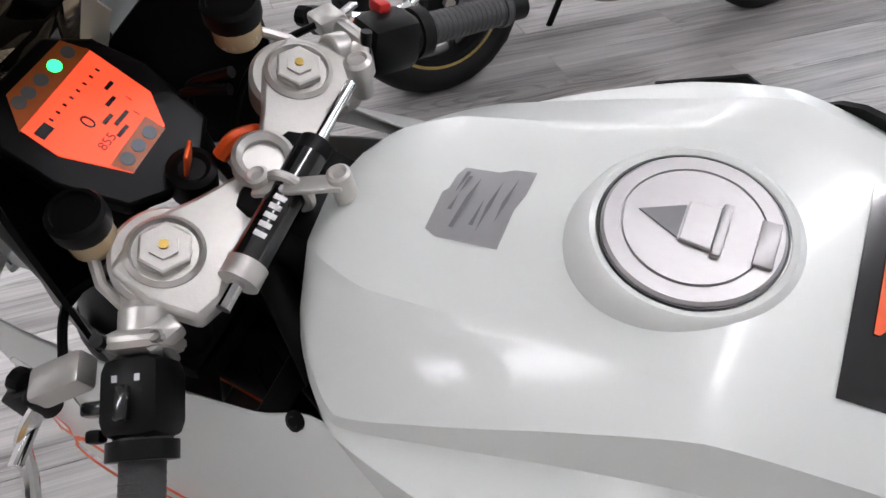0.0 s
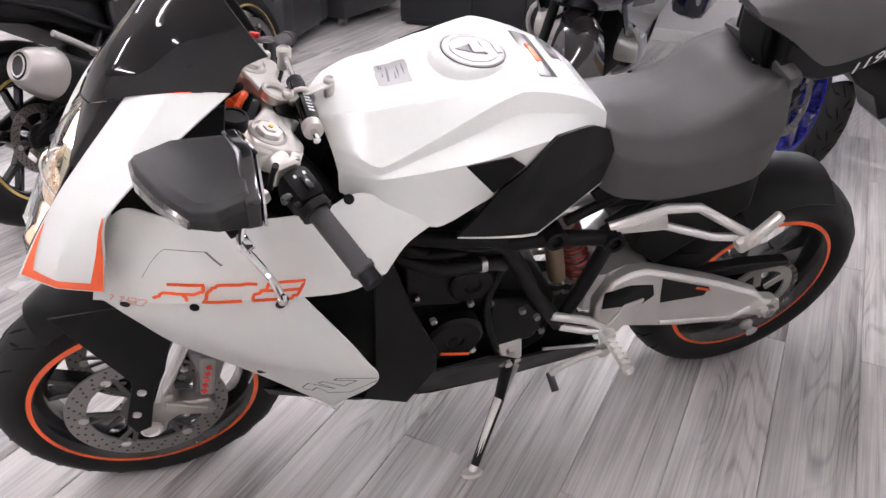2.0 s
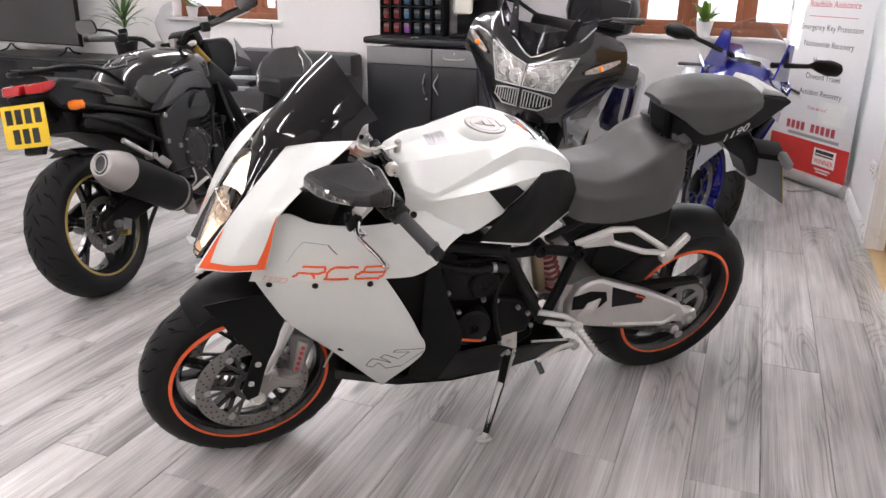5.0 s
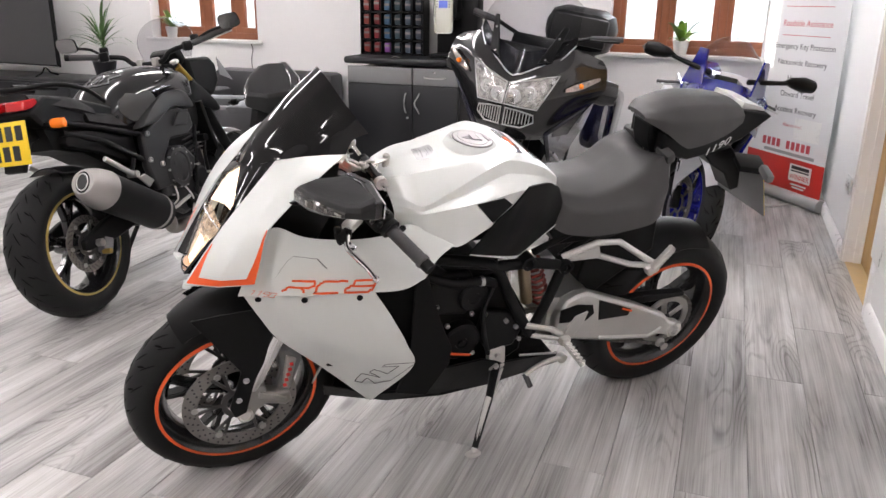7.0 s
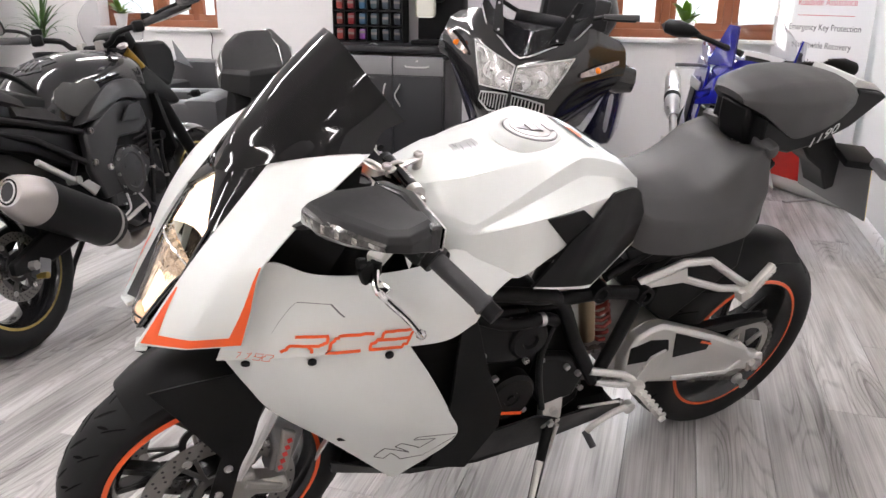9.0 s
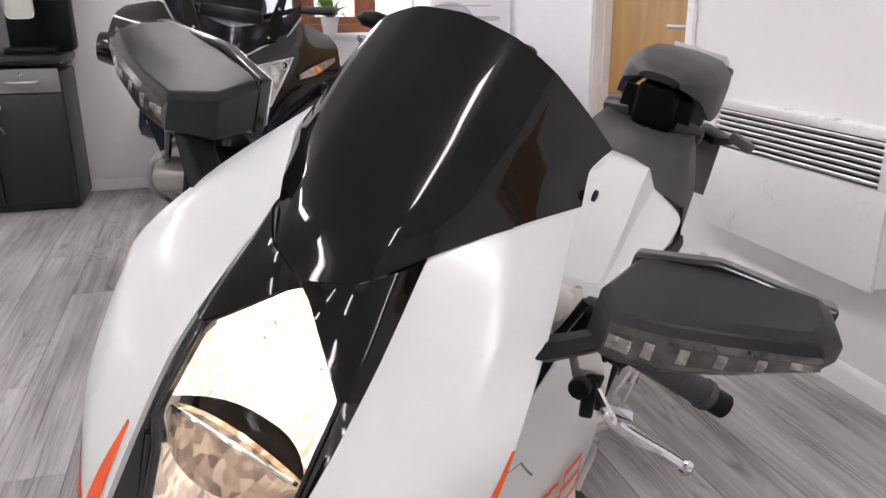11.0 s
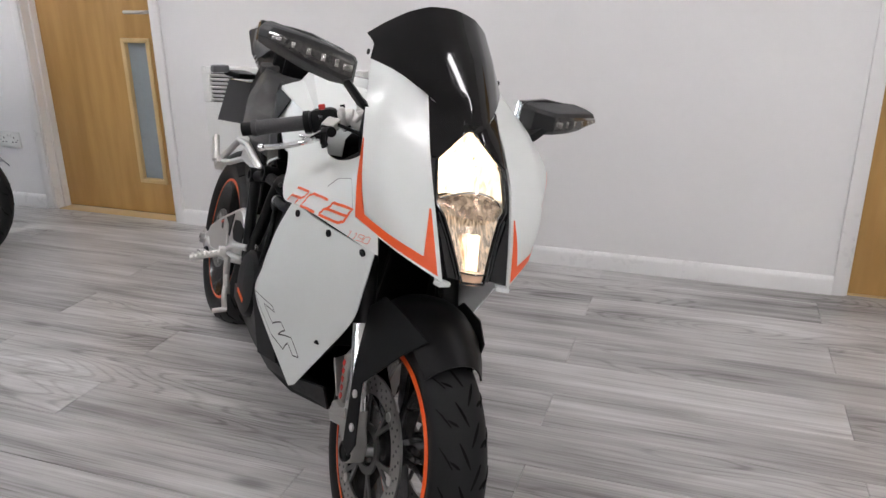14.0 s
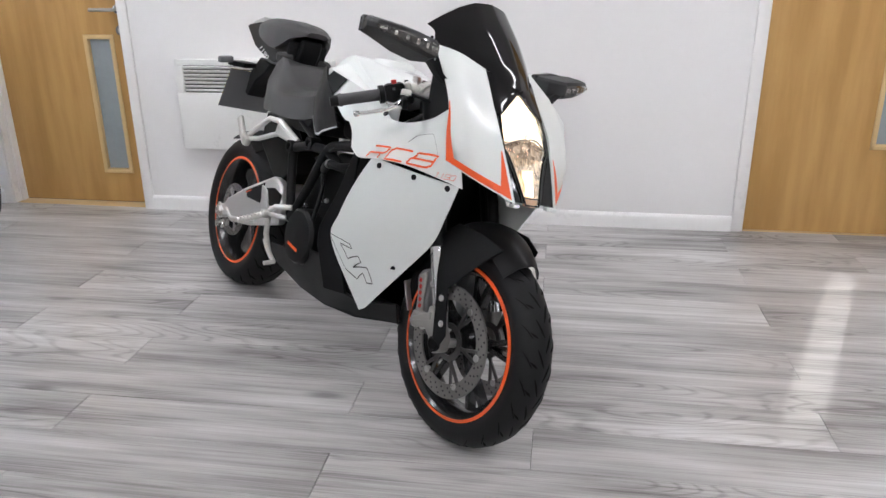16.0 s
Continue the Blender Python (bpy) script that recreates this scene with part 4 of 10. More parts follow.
# orange marks on the side fairing, drawn as bent strokes
ORANGE_LINE = material("orange_outline", (0.75, 0.16, 0.07), 0.4)
GLYPHS = ([[(0.0, 0.0), (0.12, 0.42), (0.86, 0.42), (1.0, 0.62), (1.0, 1.0), (0.14, 1.0)], [(0.62, 0.42), (0.80, 0.0)]],
          [[(1.0, 1.0), (0.16, 1.0), (0.0, 0.75), (0.0, 0.0), (0.92, 0.0)]],
          [[(0.16, 1.0), (1.0, 1.0), (1.0, 0.16), (0.90, 0.0), (0.0, 0.0), (0.0, 0.44), (0.1, 0.52), (1.0, 0.52)], [(0.16, 1.0), (0.1, 0.52)]])
DIGITS = ([[(0.6, 0.0), (0.6, 1.0), (0.2, 0.8)]], [[(0.6, 0.0), (0.6, 1.0), (0.2, 0.8)]],
          [[(0.1, 0.0), (1.0, 0.0), (1.0, 1.0), (0.0, 1.0), (0.0, 0.5), (1.0, 0.5)]],
          [[(0.0, 0.0), (1.0, 0.0), (1.0, 1.0), (0.0, 1.0), (0.0, 0.0)]])


def stroke(pts, thick, p, s, bm):
    """A flat band along the points, laid on a panel."""
    dense = []
    for a, b in zip(pts, pts[1:]):
        dense += [a + (b - a) * k / 4 for k in range(4)]
    dense.append(pts[-1])
    seated = []
    for q in dense:
        uv = p.find(q, 12)
        seated.append((p.at(*uv), p.normal(*uv) * (-s)))
    rows_ = []
    for k, (q, n) in enumerate(seated):
        d = seated[min(k + 1, len(seated) - 1)][0] - seated[max(k - 1, 0)][0]
        side = n.cross(d).normalized() * thick / 2
        rows_.append((bm.verts.new(q - side + n * 0.0055), bm.verts.new(q + side + n * 0.0055)))
    for a, b in zip(rows_, rows_[1:]):
        bm.faces.new((a[0], a[1], b[1], b[0]))


for s in (1, -1):
    p = SIDE if s > 0 else Patch(mirrored(SIDE.rows))
    way = (-1, 0.05, -0.09) if s > 0 else (1, 0.05, 0.09)
    m = decal_pose(p, (1.255 if s > 0 else 1.238, 0.240 * s, 0.778), way, s)
    for name, x0, wide, high, thick, strokes, mt, at, lab in (
            ("marking", 0.0, 0.066 if s > 0 else 0.078, 0.030 if s > 0 else 0.036, 0.0058, GLYPHS, ORANGE, None, "orange slanted outlined figure"),
            ("small_marking", 0.0, 0.0135, 0.0135, 0.0013, DIGITS, ORANGE_LINE, (1.405, 0.190 * s, 0.754), "thin orange slanted figure")):
        mm = m if at is None else decal_pose(p, at, (-1, 0.5, -0.05) if s > 0 else (1, 0.5, 0.05), s)
        for k, lines in enumerate(strokes):
            bm = bmesh.new()
            off = (k - (len(strokes) - 1) / 2) * wide * 1.17
            for line in lines:
                stroke([mm @ Vector((off + (x - 0.5) * wide + y * high * 0.55, (y - 0.5) * high, 0)) for x, y in line], thick, p, s, bm)
            part(name, bm, mt, BIKE, lab)

# tank: half sections from the middle outwards and down, from front to back
TANK = [
    [(1.066, 0.0, 0.968), (1.063, 0.048, 0.960), (1.054, 0.092, 0.932), (1.050, 0.108, 0.915), (1.047, 0.118, 0.898), (1.045, 0.118, 0.855)],
    [(1.036, 0.0, 0.986), (1.034, 0.068, 0.977), (1.024, 0.128, 0.938), (1.020, 0.142, 0.920), (1.016, 0.148, 0.907), (1.010, 0.146, 0.850)],
    [(0.985, 0.0, 1.000), (0.985, 0.086, 0.989), (0.985, 0.161, 0.931), (0.985, 0.165, 0.919), (0.984, 0.172, 0.915), (0.975, 0.174, 0.840)],
    [(0.905, 0.0, 1.010), (0.905, 0.090, 1.002), (0.905, 0.154, 0.964), (0.905, 0.160, 0.944), (0.905, 0.194, 0.937), (0.895, 0.207, 0.825)],
    [(0.825, 0.0, 1.022), (0.825, 0.092, 1.017), (0.825, 0.142, 0.999), (0.825, 0.152, 0.969), (0.825, 0.207, 0.957), (0.82, 0.206, 0.865)],
    [(0.745, 0.0, 1.030), (0.745, 0.095, 1.030), (0.745, 0.131, 1.029), (0.745, 0.148, 0.998), (0.745, 0.203, 0.972), (0.745, 0.203, 0.905)],
    [(0.665, 0.0, 1.018), (0.665, 0.086, 1.017), (0.665, 0.119, 1.010), (0.665, 0.137, 0.982), (0.665, 0.176, 0.965), (0.665, 0.175, 0.880)],
    [(0.600, 0.0, 0.990), (0.600, 0.078, 0.989), (0.600, 0.107, 0.982), (0.600, 0.120, 0.960), (0.600, 0.138, 0.940), (0.600, 0.135, 0.850)],
    [(0.548, 0.0, 0.950), (0.548, 0.072, 0.950), (0.548, 0.098, 0.945), (0.548, 0.104, 0.928), (0.548, 0.112, 0.905), (0.548, 0.110, 0.830)],
]
TP = Patch([[(x, -y, z) for x, y, z in row[:0:-1]] + row for row in TANK], 0.06)
tank = part("fuel_tank", TP.mesh(80, 64, 0.004), PEARL, BIKE, "pearl white angular fuel tank", angle=24)


def on_tank(x, y):
    uv = TP.find((x, y, 1.02))
    return TP.at(*uv), TP.normal(*uv)


CAPZ = 1.027
CM = pose(0.785, 0.0, CAPZ - 0.004, 0, -4, 0)
part("filler_boss", lathe([(0.078, -0.012), (0.072, 0.002), (0.067, 0.010), (0.063, 0.0125), (0.059, 0.011), (0.058, 0.004), (0, 0.004)], 64), PEARL, tank, m=CM.copy(), angle=50)
CAPMAT = material("brushed_cap_alloy", (0.40, 0.39, 0.39), 0.42, 0.6, vary=0.04, scale=12, stretch=(1, 12, 1))
cap = part("filler_cap", lathe([(0.056, 0.004), (0.056, 0.012), (0.054, 0.014), (0.0445, 0.014), (0.0440, 0.0125), (0.0430, 0.0125), (0.0425, 0.0145), (0, 0.0145)], 64), CAPMAT, tank, "brushed alloy filler cap with a key flap", m=CM.copy(), angle=30)
part("cap_gap", lathe([(0.0575, 0.010), (0.0575, 0.0115), (0.0555, 0.0115), (0.0555, 0.010)], 64, closed=True), INK, cap, m=CM.copy())
bm = flat([(-0.012, -0.017), (0.008, -0.015), (0.008, 0.015), (-0.012, 0.017)], 0.0, 0.0035)
part("key_flap", bm, CAPMAT, cap, bevel=0.001, m=CM @ pose(-0.002, 0, 0.0144) @ Matrix(((1, 0, 0, 0), (0, 0, 1, 0), (0, 1, 0, 0), (0, 0, 0, 1))))
bm = flat([(0.009, -0.013), (0.036, 0.0), (0.009, 0.013)], 0.0, 0.0012)
part("key_slot", bm, GREY_PL, cap, m=CM @ pose(-0.002, 0, 0.0144) @ Matrix(((1, 0, 0, 0), (0, 0, 1, 0), (0, 1, 0, 0), (0, 0, 0, 1))))
part("flap_bar", box(0.006, 0.040, 0.004, (-0.017, 0, 0.0165), bevel=0.001), CAPMAT, cap, m=CM.copy())
part("hinge_plate", box(0.012, 0.034, 0.003, (-0.044, 0, 0.0155), bevel=0.001), CAPMAT, cap, m=CM.copy())

# the silver notice on the tank, with rows of unreadable print
def tank_quad(c, lift, bm, n=6):
    """A patch draped on the tank between four (x, y) corners."""
    rows = []
    for j in range(n + 1):
        row = []
        for i in range(n + 1):
            a, b = i / n, j / n
            x = (c[0][0] * (1 - a) + c[1][0] * a) * (1 - b) + (c[3][0] * (1 - a) + c[2][0] * a) * b
            y = (c[0][1] * (1 - a) + c[1][1] * a) * (1 - b) + (c[3][1] * (1 - a) + c[2][1] * a) * b
            p, nn = on_tank(x, y)
            row.append(bm.verts.new(p + (nn if nn.z > 0 else -nn) * lift))
        rows.append(row)
    for j in range(n):
        for i in range(n):
            bm.faces.new((rows[j][i], rows[j][i + 1], rows[j + 1][i + 1], rows[j + 1][i]))
    return bm


LAB = [(0.957, -0.030), (0.899, -0.033), (0.905, 0.040), (0.963, 0.036)]
notice = part("tank_notice", tank_quad(LAB, 0.0006, bmesh.new()), material("silver_foil", (0.40, 0.40, 0.41), 0.36, 0.6, vary=0.06, scale=20), tank, "silver foil notice with rows of small print")
def lab_at(a, b):
    c = LAB
    return ((c[0][0] * (1 - a) + c[1][0] * a) * (1 - b) + (c[3][0] * (1 - a) + c[2][0] * a) * b, (c[0][1] * (1 - a) + c[1][1] * a) * (1 - b) + (c[3][1] * (1 - a) + c[2][1] * a) * b)
bm = bmesh.new()
rng = random.Random(4)
for col in range(4):
    for line in range(6):
        a0 = 0.06 + col * 0.235 + line * 0.032
        a1 = a0 + 0.010
        b0, b1 = 0.10 + rng.random() * 0.05, 0.62 + rng.random() * 0.3
        q = [lab_at(a0, b0), lab_at(a1, b0), lab_at(a1, b1), lab_at(a0, b1)]
        tank_quad(q, 0.0018, bm, 2)
part("print_bars", bm, GREY_PL, notice)

# black knee pads on the tank's flanks with a white lower line
PAD = Patch([
    [(0.790, 0.2130, 0.897), (0.742, 0.2130, 0.940), (0.694, 0.194, 0.978), (0.606, 0.154, 0.962), (0.545, 0.118, 0.922)],
    [(0.825, 0.2140, 0.845), (0.775, 0.2130, 0.850), (0.728, 0.2080, 0.858), (0.630, 0.176, 0.850), (0.520, 0.122, 0.865)],
    [(0.858, 0.2110, 0.797), (0.805, 0.2070, 0.782), (0.750, 0.2000, 0.766), (0.690, 0.188, 0.750), (0.500, 0.112, 0.812)],
], 0.15)
for s in (1, -1):
    p = PAD if s > 0 else Patch(mirrored(PAD.rows))
    ob = part("knee_panel", p.mesh(14, 12, -0.006 * s), BLACK_SATIN, BIKE, "matt black knee panel")
    part("edge_line", p.strip([((0.0, 1.0), (0.0, 0.965)), ((0.75, 1.0), (0.75, 0.965)), ((1.0, 1.0), (1.0, 0.95))], -0.0015 * s), PEARL, ob)
    v = slab([(0.857, 0.204 * s, 0.949), (0.784, 0.215 * s, 0.966), (0.758, 0.217 * s, 0.946), (0.805, 0.213 * s, 0.893)][::s], 0.004)
    part("tank_vent", v, BLACK_SATIN, BIKE, "black triangular tank vent", bevel=0.001)
# badge strips at the back of the tank
for x0, x1 in ((0.688, 0.648), (0.620, 0.583)):
    q = [(x0, -0.080), (x1, -0.074), (x1, 0.074), (x0, 0.080)]
    part("tank_strip", tank_quad(q, 0.0012, bmesh.new(), 10), BLACK_GLOSS, tank, "glossy black tank strip")
q = [(0.676, -0.030), (0.662, -0.028), (0.662, 0.028), (0.676, 0.030)]
part("tank_badge", tank_quad(q, 0.0022, bmesh.new(), 4), ORANGE, tank, "small orange badge")


# ---- wheels, shared by all the motorcycles ----
def tyre_mesh(R, w, rim):
    prof = []
    for k in range(-9, 10):
        a = radians(k * 9.2)
        prof.append((R - 0.060 * (w / 0.19) ** 0.5 * (1 - math.cos(a)) * 1.05, w / 2 * math.sin(a) / math.sin(radians(82.8))))
    h = prof[-1][0]
    side = [(h - (h - rim) * t, w / 2 * (1.0 - 0.22 * t * t)) for t in (0.35, 0.7, 1.0)]
    inner = [(rim - 0.004, w / 2 * 0.70), (rim - 0.004, -w / 2 * 0.70)]
    return lathe([(r, -y) for r, y in side[::-1]] + prof + side + inner, 72, "Y", closed=True), prof


def tread_mesh(R, w, n):
    """Slanted sipes round the tread: near-black strips, the grooves' shade put into the colour."""
    bm = bmesh.new()
    def surf(a, y):
        s = max(-1, min(1, y / (w / 2) * math.sin(radians(82.8))))
        r = R - 0.060 * (w / 0.19) ** 0.5 * (1 - math.sqrt(1 - s * s)) * 1.05 + 0.0006
        return Vector((r * math.cos(a), y, r * math.sin(a)))
    for i in range(n):
        base = 2 * math.pi * i / n
        for s in (-1, 1):
            for y0, y1, da, wd in ((0.015, 0.19, 0.16, 0.0030), (0.19, 0.33, 0.05, 0.0030), (0.30, 0.45, 0.14, 0.0026)):
                off = base + (0.5 * 2 * math.pi / n if s < 0 else 0) + (0.35 * 2 * math.pi / n if y0 == 0.26 else 0)
                pts = [surf(off + da * t, s * w * (y0 + (y1 - y0) * t)) for t in (0, 0.33, 0.66, 1)]
                pr = []
                for k, p in enumerate(pts):
                    d = (pts[min(k + 1, 3)] - pts[max(k - 1, 0)]).normalized()
                    n_ = Vector((p.x, 0, p.z)).normalized()
                    side = d.cross(n_).normalized() * wd * (0.4 if k in (0, 3) else 1)
                    pr.append((bm.verts.new(p - side), bm.verts.new(p + side)))
                for a, b in zip(pr, pr[1:]):
                    bm.faces.new((a[0], a[1], b[1], b[0]))
    return bm


DISC_STEEL = material("brake_disc_steel", (0.26, 0.25, 0.24), 0.38, 0.85, vary=0.12, scale=20)
CARRIER = material("dark_disc_carrier", (0.085, 0.083, 0.08), 0.4, 0.6, vary=0.1, scale=16)


def disc_mesh(r0, r1, y):
    return lathe([(r0, y - 0.0025), (r1, y - 0.0025), (r1, y + 0.0025), (r0, y + 0.0025)], 64, "Y", closed=True)


def disc_holes(r0, r1, y, n):
    # dark stubs just proud of the disc; the holes' shade is their colour
    bm = bmesh.new()
    for i in range(n):
        for k, fr in enumerate((0.22, 0.5, 0.78)):
            a = 2 * math.pi * (i + k * 0.33) / n
            r = r0 + (r1 - r0) * fr
            ring = lathe([(0.0032, -0.0031), (0.0032, 0.0031)], 7, "Y")
            bmesh.ops.transform(ring, matrix=pose(r * math.cos(a), y, r * math.sin(a)), verts=ring.verts)
            me = bpy.data.meshes.new("tmp")
            ring.to_mesh(me)
            ring.free()
            bm.from_mesh(me)
            bpy.data.meshes.remove(me)
    return bm


def carrier_mesh(r0, r1, y, n, w=0.012):
    bm = lathe([(r0 - 0.012, y - 0.003), (r0 + 0.004, y - 0.003), (r0 + 0.004, y + 0.003), (r0 - 0.012, y + 0.003)], 40, "Y", closed=True)
    for i in range(n):
        a = 360 * i / n
        for d in (-9, 9):
            box(r1 - r0 + 0.004, 0.005, w * 0.75, ((r0 + r1) / 2 * math.cos(radians(a + d * 0.5)), y, (r0 + r1) / 2 * math.sin(radians(a + d * 0.5))), (0, -(a + d * 1.6), 0), bm=bm)
    return bm


def wheel(name, bike, x, z, R, w, rim_r, spokes, rim_mat, stripe, discs=(), sipes=22, label="", disc_r=0.16, spoke_w=0.022, y0=0.0):
    """A cast wheel with its tyre in the bike's frame; discs: the y of each brake disc."""
    hub = part(name, lathe([(0.030, -w * 0.42), (0.036, -w * 0.40), (0.042, -w * 0.2), (0.042, w * 0.2), (0.036, w * 0.40), (0.030, w * 0.42)], 28, "Y"), rim_mat, bike, label)
    hub.matrix_basis = pose(x, y0, z)
    bm, _ = tyre_mesh(R, w, rim_r)
    tyre = part("tyre", bm, RUBBER, hub, "black road tyre with slanted grooves", angle=50)
    part("tread", tread_mesh(R, w, sipes), GROOVE, hub)
    e = w * 0.385
    prof = [(rim_r + 0.006, -e), (rim_r + 0.007, -e - 0.006), (rim_r - 0.006, -e - 0.008), (rim_r - 0.014, -e), (rim_r - 0.030, -e * 0.55), (rim_r - 0.032, 0), (rim_r - 0.030, e * 0.55), (rim_r - 0.014, e), (rim_r - 0.006, e + 0.008), (rim_r + 0.007, e + 0.006), (rim_r + 0.006, e), (rim_r - 0.018, 0)]
    part("rim", lathe(prof, 72, "Y", closed=True), rim_mat, hub, angle=40)
    for s in (-1, 1):
        yy = s * (e + 0.0086)
        if stripe:
            part("rim_stripe", lathe([(rim_r - 0.004, yy - 0.001), (rim_r + 0.0055, yy - 0.0022 * s - 0.001), (rim_r + 0.0055, yy - 0.0022 * s + 0.001), (rim_r - 0.004, yy + 0.001)], 72, "Y", closed=True), stripe, hub)
    for i in range(spokes):
        a = 360 * i / spokes + 12
        bm = bmesh.new()
        L = rim_r - 0.026
        for sgn in (-1, 1):
            pts = [(0.030, sgn * 0.010), (L * 0.55, sgn * spoke_w * 0.35), (L, sgn * spoke_w * 1.4)]
            for (r0, t0), (r1, t1) in zip(pts, pts[1:]):
                v = [bm.verts.new((r, yy, t + d)) for r, t in ((r0, t0), (r1, t1)) for d in (-spoke_w * 0.36, spoke_w * 0.36) for yy in (-0.016, 0.016)]
                for f in ((0, 1, 3, 2), (4, 6, 7, 5), (0, 4, 5, 1), (2, 3, 7, 6), (0, 2, 6, 4), (1, 5, 7, 3)):
                    bm.faces.new([v[k] for k in f])
        part("spoke", bm, rim_mat, hub, m=pose(0, 0, 0, 0, -a, 0), bevel=0.003)
    for y in discs:
        dk = part("brake_disc", disc_mesh(disc_r * 0.74, disc_r, y), DISC_STEEL, hub, "drilled steel brake disc")
        part("disc_holes", disc_holes(disc_r * 0.76, disc_r, y, 30 if disc_r > 0.12 else 18), INK, hub)
        cm = CARRIER if disc_r > 0.12 else STEEL
        part("disc_carrier", carrier_mesh(0.05, disc_r * 0.79, y, 0), cm, hub)
        for i in range(12):
            a, d = 60 * (i // 2), 9 if i % 2 else -9
            mid_ = (0.05 + disc_r * 0.79) / 2
            part("carrier_arm", box(disc_r * 0.79 - 0.046, 0.005, 0.009, (mid_ * math.cos(radians(a + d * 0.5)), y, mid_ * math.sin(radians(a + d * 0.5))), (0, -(a + d * 1.6), 0)), cm, hub)
        for i in range(6):
            a = 2 * math.pi * i / 6
            part("disc_button", lathe([(0.010, -0.005), (0.010, 0.005)], 12, "Y"), STEEL, hub, m=pose(disc_r * 0.785 * math.cos(a), y, disc_r * 0.785 * math.sin(a)))
    return hub


RIM_BLACK = material("black_wheel_paint", (0.010, 0.010, 0.011), 0.22, vary=0.1, coat=0.4)
RIM_BLUE = material("blue_wheel_paint", (0.010, 0.012, 0.22), 0.25, vary=0.06, coat=0.4)
front_wheel = wheel("front_wheel", BIKE, FX, FZ, FR, 0.120, 0.222, 5, RIM_BLACK, ORANGE, (-0.075, 0.075), 24, "black cast front wheel with orange rim tape")
rear_wheel = wheel("rear_wheel", BIKE, RX, RZ, RR, 0.190, 0.222, 5, RIM_BLACK, ORANGE, (-0.095,), 24, "black cast rear wheel with orange rim tape", disc_r=0.11)


# ---- the white motorcycle: forks, controls, seat, engine ----
def fork_x(z):
    return 1.152 + (0.985 - z) * 0.418


for s in (1, -1):
    y = 0.104 * s
    fk = part("fork_leg", rod((fork_x(0.975), y, 0.975), (fork_x(0.545), y, 0.545), 0.0275, seg=24), BLACK_SATIN, BIKE, "black and chrome front fork leg")
    part("stanchion", rod((fork_x(0.56), y, 0.56), (fork_x(0.375) + 0.004, y, 0.375), 0.0215, seg=24), CHROME, fk)
    part("fork_foot", prism([(1.432, 0.262), (1.455, 0.275), (1.458, 0.312), (1.432, 0.345), (1.420, 0.385), (1.378, 0.385), (1.376, 0.360), (1.345, 0.350), (1.312, 0.352), (1.300, 0.315), (1.318, 0.300), (1.375, 0.318), (1.400, 0.300), (1.408, 0.270)], y - 0.020 * s, y + 0.020 * s), ALU_DARK, fk, "cast alloy fork foot", bevel=0.006)
    part("fork_foot_rib", prism([(1.395, 0.372), (1.318, 0.332), (1.322, 0.322), (1.40, 0.35)], y + 0.012 * s, y + 0.026 * s), ALU_DARK, fk, bevel=0.003)
    part("axle_end", lathe([(0.022, -0.006), (0.022, 0.004), (0.017, 0.006), (0.015, 0.002), (0.0, 0.002)], 20, "Y"), ALU if s > 0 else BLACK_MATT, fk, m=pose(1.434, y + 0.022 * s, 0.292) @ Matrix.Diagonal((1, s, 1, 1)))
    part("fork_top_cap", lathe([(0.031, -0.020), (0.031, 0.004), (0.027, 0.007), (0.025, 0.003), (0.020, 0.003), (0.020, 0.007), (0.0, 0.007)], 36), ALU, fk, "round alloy fork cap", m=pose(fork_x(0.978), y, 0.978, 0, 22.7, 0) @ pose(0, 0, 0, 0, -45.4, 0))
    hexm = pose(fork_x(0.978), y, 0.978, 0, -22.7, 0)
    part("cap_nut", lathe([(0.022, 0.004), (0.022, 0.011), (0.020, 0.012), (0, 0.012)], 6), ALU, fk, m=hexm.copy(), angle=20)
    part("adjuster", lathe([(0.012, 0.011), (0.012, 0.015), (0.0, 0.015)], 6), ALU, fk, m=hexm.copy(), angle=20)
    part("adjuster_screw", lathe([(0.004, 0.014), (0.004, 0.017), (0.0, 0.017)], 12), BRASS, fk, m=hexm.copy())
    # caliper on the fork foot
    cal = part("brake_caliper", prism([(1.345, 0.490), (1.285, 0.462), (1.268, 0.440), (1.300, 0.335), (1.325, 0.318), (1.345, 0.335), (1.330, 0.400)], 0.045 * s, 0.100 * s), GREY_PL, BIKE, "silver radial brake caliper with red lettering", bevel=0.008)
    part("caliper_body", prism([(1.318, 0.468), (1.288, 0.450), (1.304, 0.345), (1.330, 0.345)], 0.097 * s, 0.110 * s), ALU_DARK, cal, bevel=0.006)
    bm = bmesh.new()
    for k in range(5):
        box(0.010, 0.002, 0.011, (1.313 - 0.0045 * k + 0.008, 0.1110 * s, 0.365 + 0.018 * k), (0, 15, 0), bm=bm)
    part("caliper_marks", bm, RED, cal)
    for z in (0.47, 0.365):
        part("caliper_bolt", lathe([(0.008, 0), (0.008, 0.012), (0.005, 0.013)], 8, "Y"), STEEL, cal, m=pose(1.350 - (0.47 - z) * 0.1, 0.095 * s, z - 0.03) @ Matrix.Diagonal((1, s, 1, 1)))
part("front_axle", rod((1.434, -0.11, 0.292), (1.434, 0.11, 0.292), 0.013), STEEL, BIKE)
for s in (1, -1):
    part("brake_hose", tube(catmull([(1.35, 0.10 * s, 0.49), (1.33, 0.085 * s, 0.58), (1.30, 0.06 * s, 0.72), (1.22, 0.05 * s, 0.86)], 6), 0.0045, 8), BLACK_MATT, BIKE)

